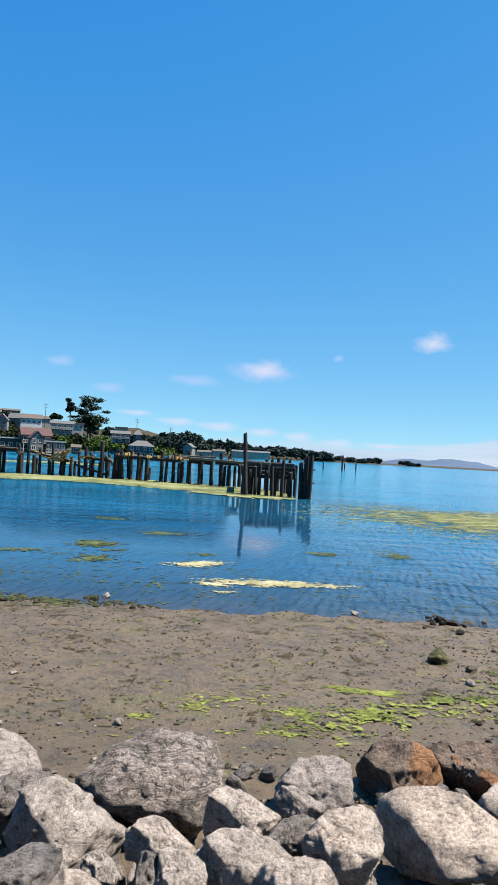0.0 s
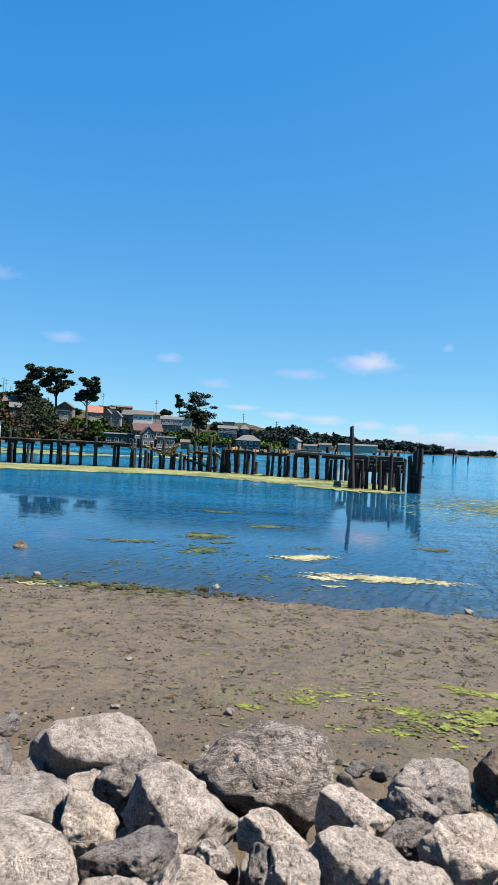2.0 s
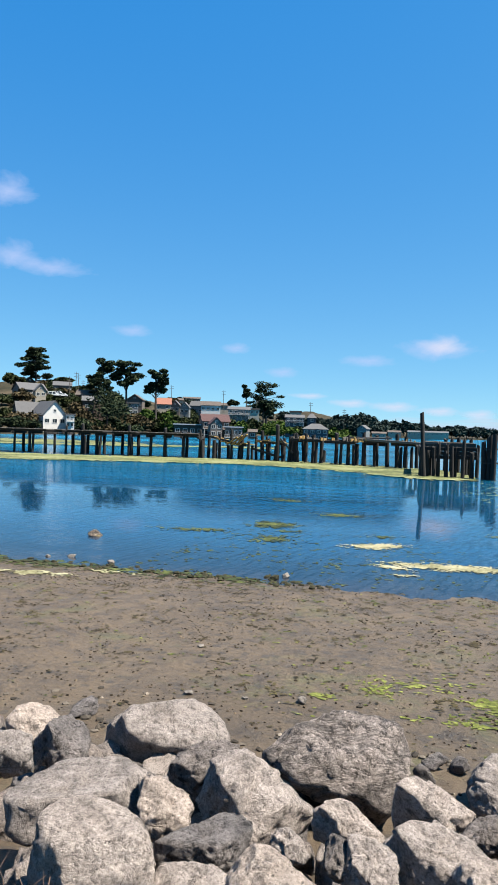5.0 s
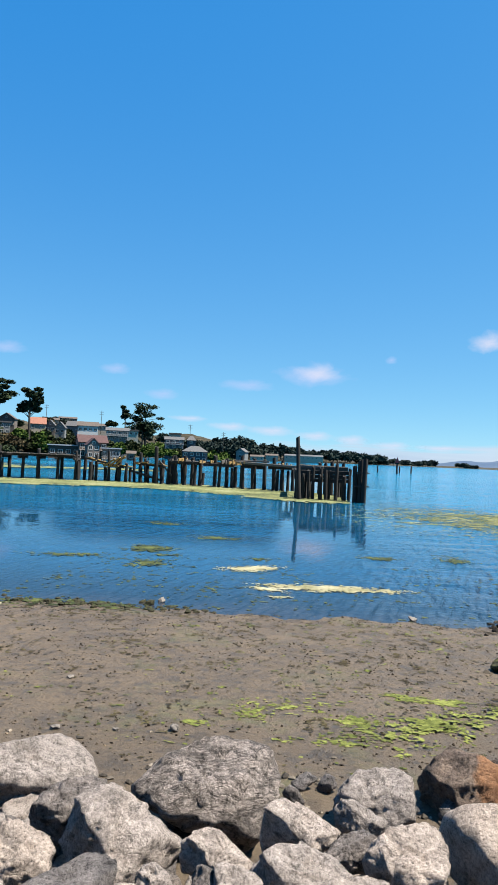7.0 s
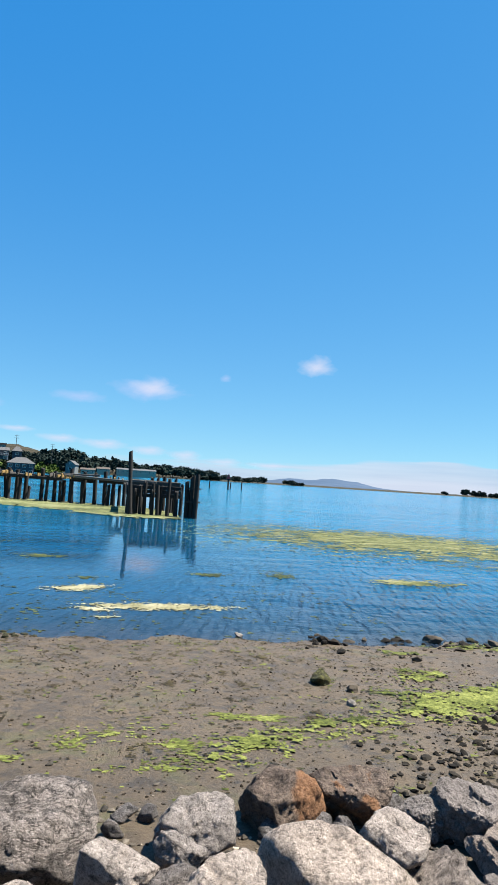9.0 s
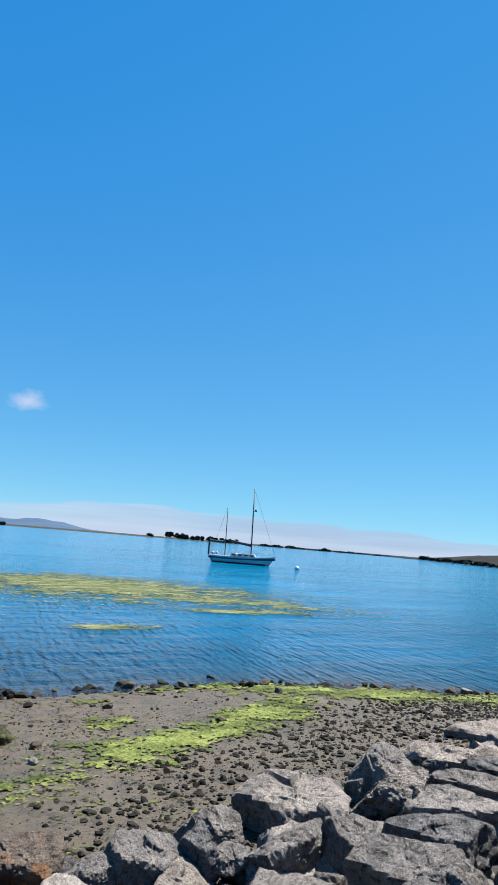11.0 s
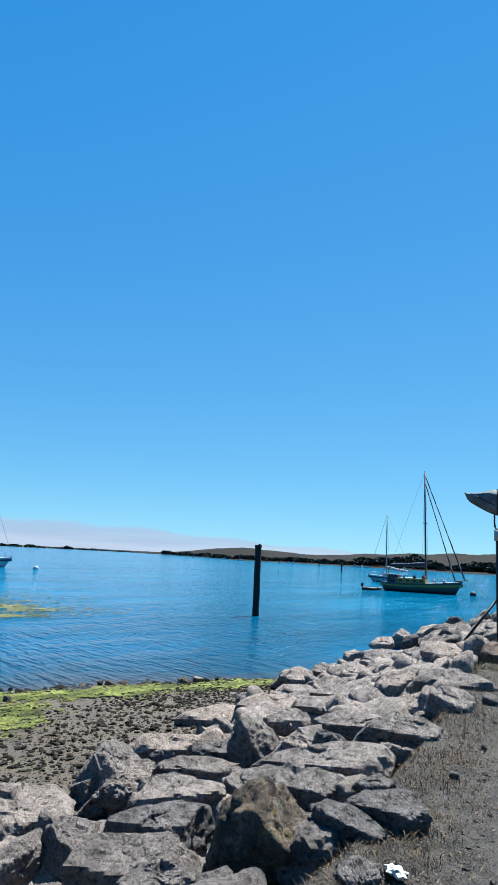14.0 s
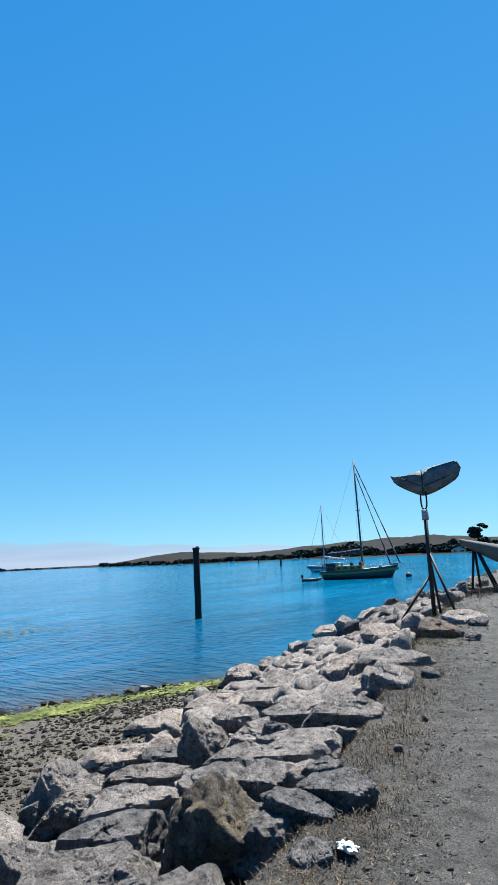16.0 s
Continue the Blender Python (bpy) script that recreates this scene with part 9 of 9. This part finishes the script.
def fog_bank(b0, b1, low, high, seed, mat, distance=4600):
    verts, faces = [], []
    n, m = 120, 6
    for i in range(n + 1):
        b = b0 + (b1 - b0) * i / n
        x, y = polar(b, distance)
        t = high(b)
        for j in range(m + 1):
            rise = low + (t - low) * j / m
            verts.append((x, y, 3 + distance * math.tan(radians(rise))))
    for i in range(n):
        for j in range(m):
            a = i * (m + 1) + j
            faces.append((a, a + m + 1, a + m + 2, a + 1))
    ob = raw_object("fog_bank", verts, faces, mat, True)
    level = ob.data.attributes.new("level", "FLOAT", "POINT")
    level.data.foreach_set("value", [j / m * (1 - thin) + thin for thin in (float(np.interp(b0 + (b1 - b0) * i / n, [-22, -12], [0.0, 0.5])) for i in range(n + 1)) for j in range(m + 1)])
    ob.visible_shadow = False
    tagged(ob, "pale fog bank lying over the ocean beyond the spit", "fog", kind="structure")


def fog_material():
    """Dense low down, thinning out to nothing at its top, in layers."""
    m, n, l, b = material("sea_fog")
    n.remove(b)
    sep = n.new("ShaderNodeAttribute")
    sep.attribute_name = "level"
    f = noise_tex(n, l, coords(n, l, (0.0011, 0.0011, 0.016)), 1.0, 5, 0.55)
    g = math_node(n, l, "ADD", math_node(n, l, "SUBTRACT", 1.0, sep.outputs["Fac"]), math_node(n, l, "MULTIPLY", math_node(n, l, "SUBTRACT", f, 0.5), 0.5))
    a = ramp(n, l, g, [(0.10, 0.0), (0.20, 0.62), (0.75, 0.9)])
    # daylight on the fog is given as a glow of its own
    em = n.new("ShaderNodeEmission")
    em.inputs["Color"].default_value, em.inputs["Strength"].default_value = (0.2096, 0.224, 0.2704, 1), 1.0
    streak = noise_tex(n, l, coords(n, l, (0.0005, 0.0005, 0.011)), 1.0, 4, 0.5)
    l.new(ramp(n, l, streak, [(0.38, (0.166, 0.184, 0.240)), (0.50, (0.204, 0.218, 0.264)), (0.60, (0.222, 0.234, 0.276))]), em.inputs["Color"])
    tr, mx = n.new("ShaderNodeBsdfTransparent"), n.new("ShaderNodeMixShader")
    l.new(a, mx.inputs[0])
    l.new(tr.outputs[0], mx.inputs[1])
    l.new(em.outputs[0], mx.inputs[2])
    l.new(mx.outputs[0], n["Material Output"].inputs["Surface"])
    return m


SEA_FOG = fog_material()
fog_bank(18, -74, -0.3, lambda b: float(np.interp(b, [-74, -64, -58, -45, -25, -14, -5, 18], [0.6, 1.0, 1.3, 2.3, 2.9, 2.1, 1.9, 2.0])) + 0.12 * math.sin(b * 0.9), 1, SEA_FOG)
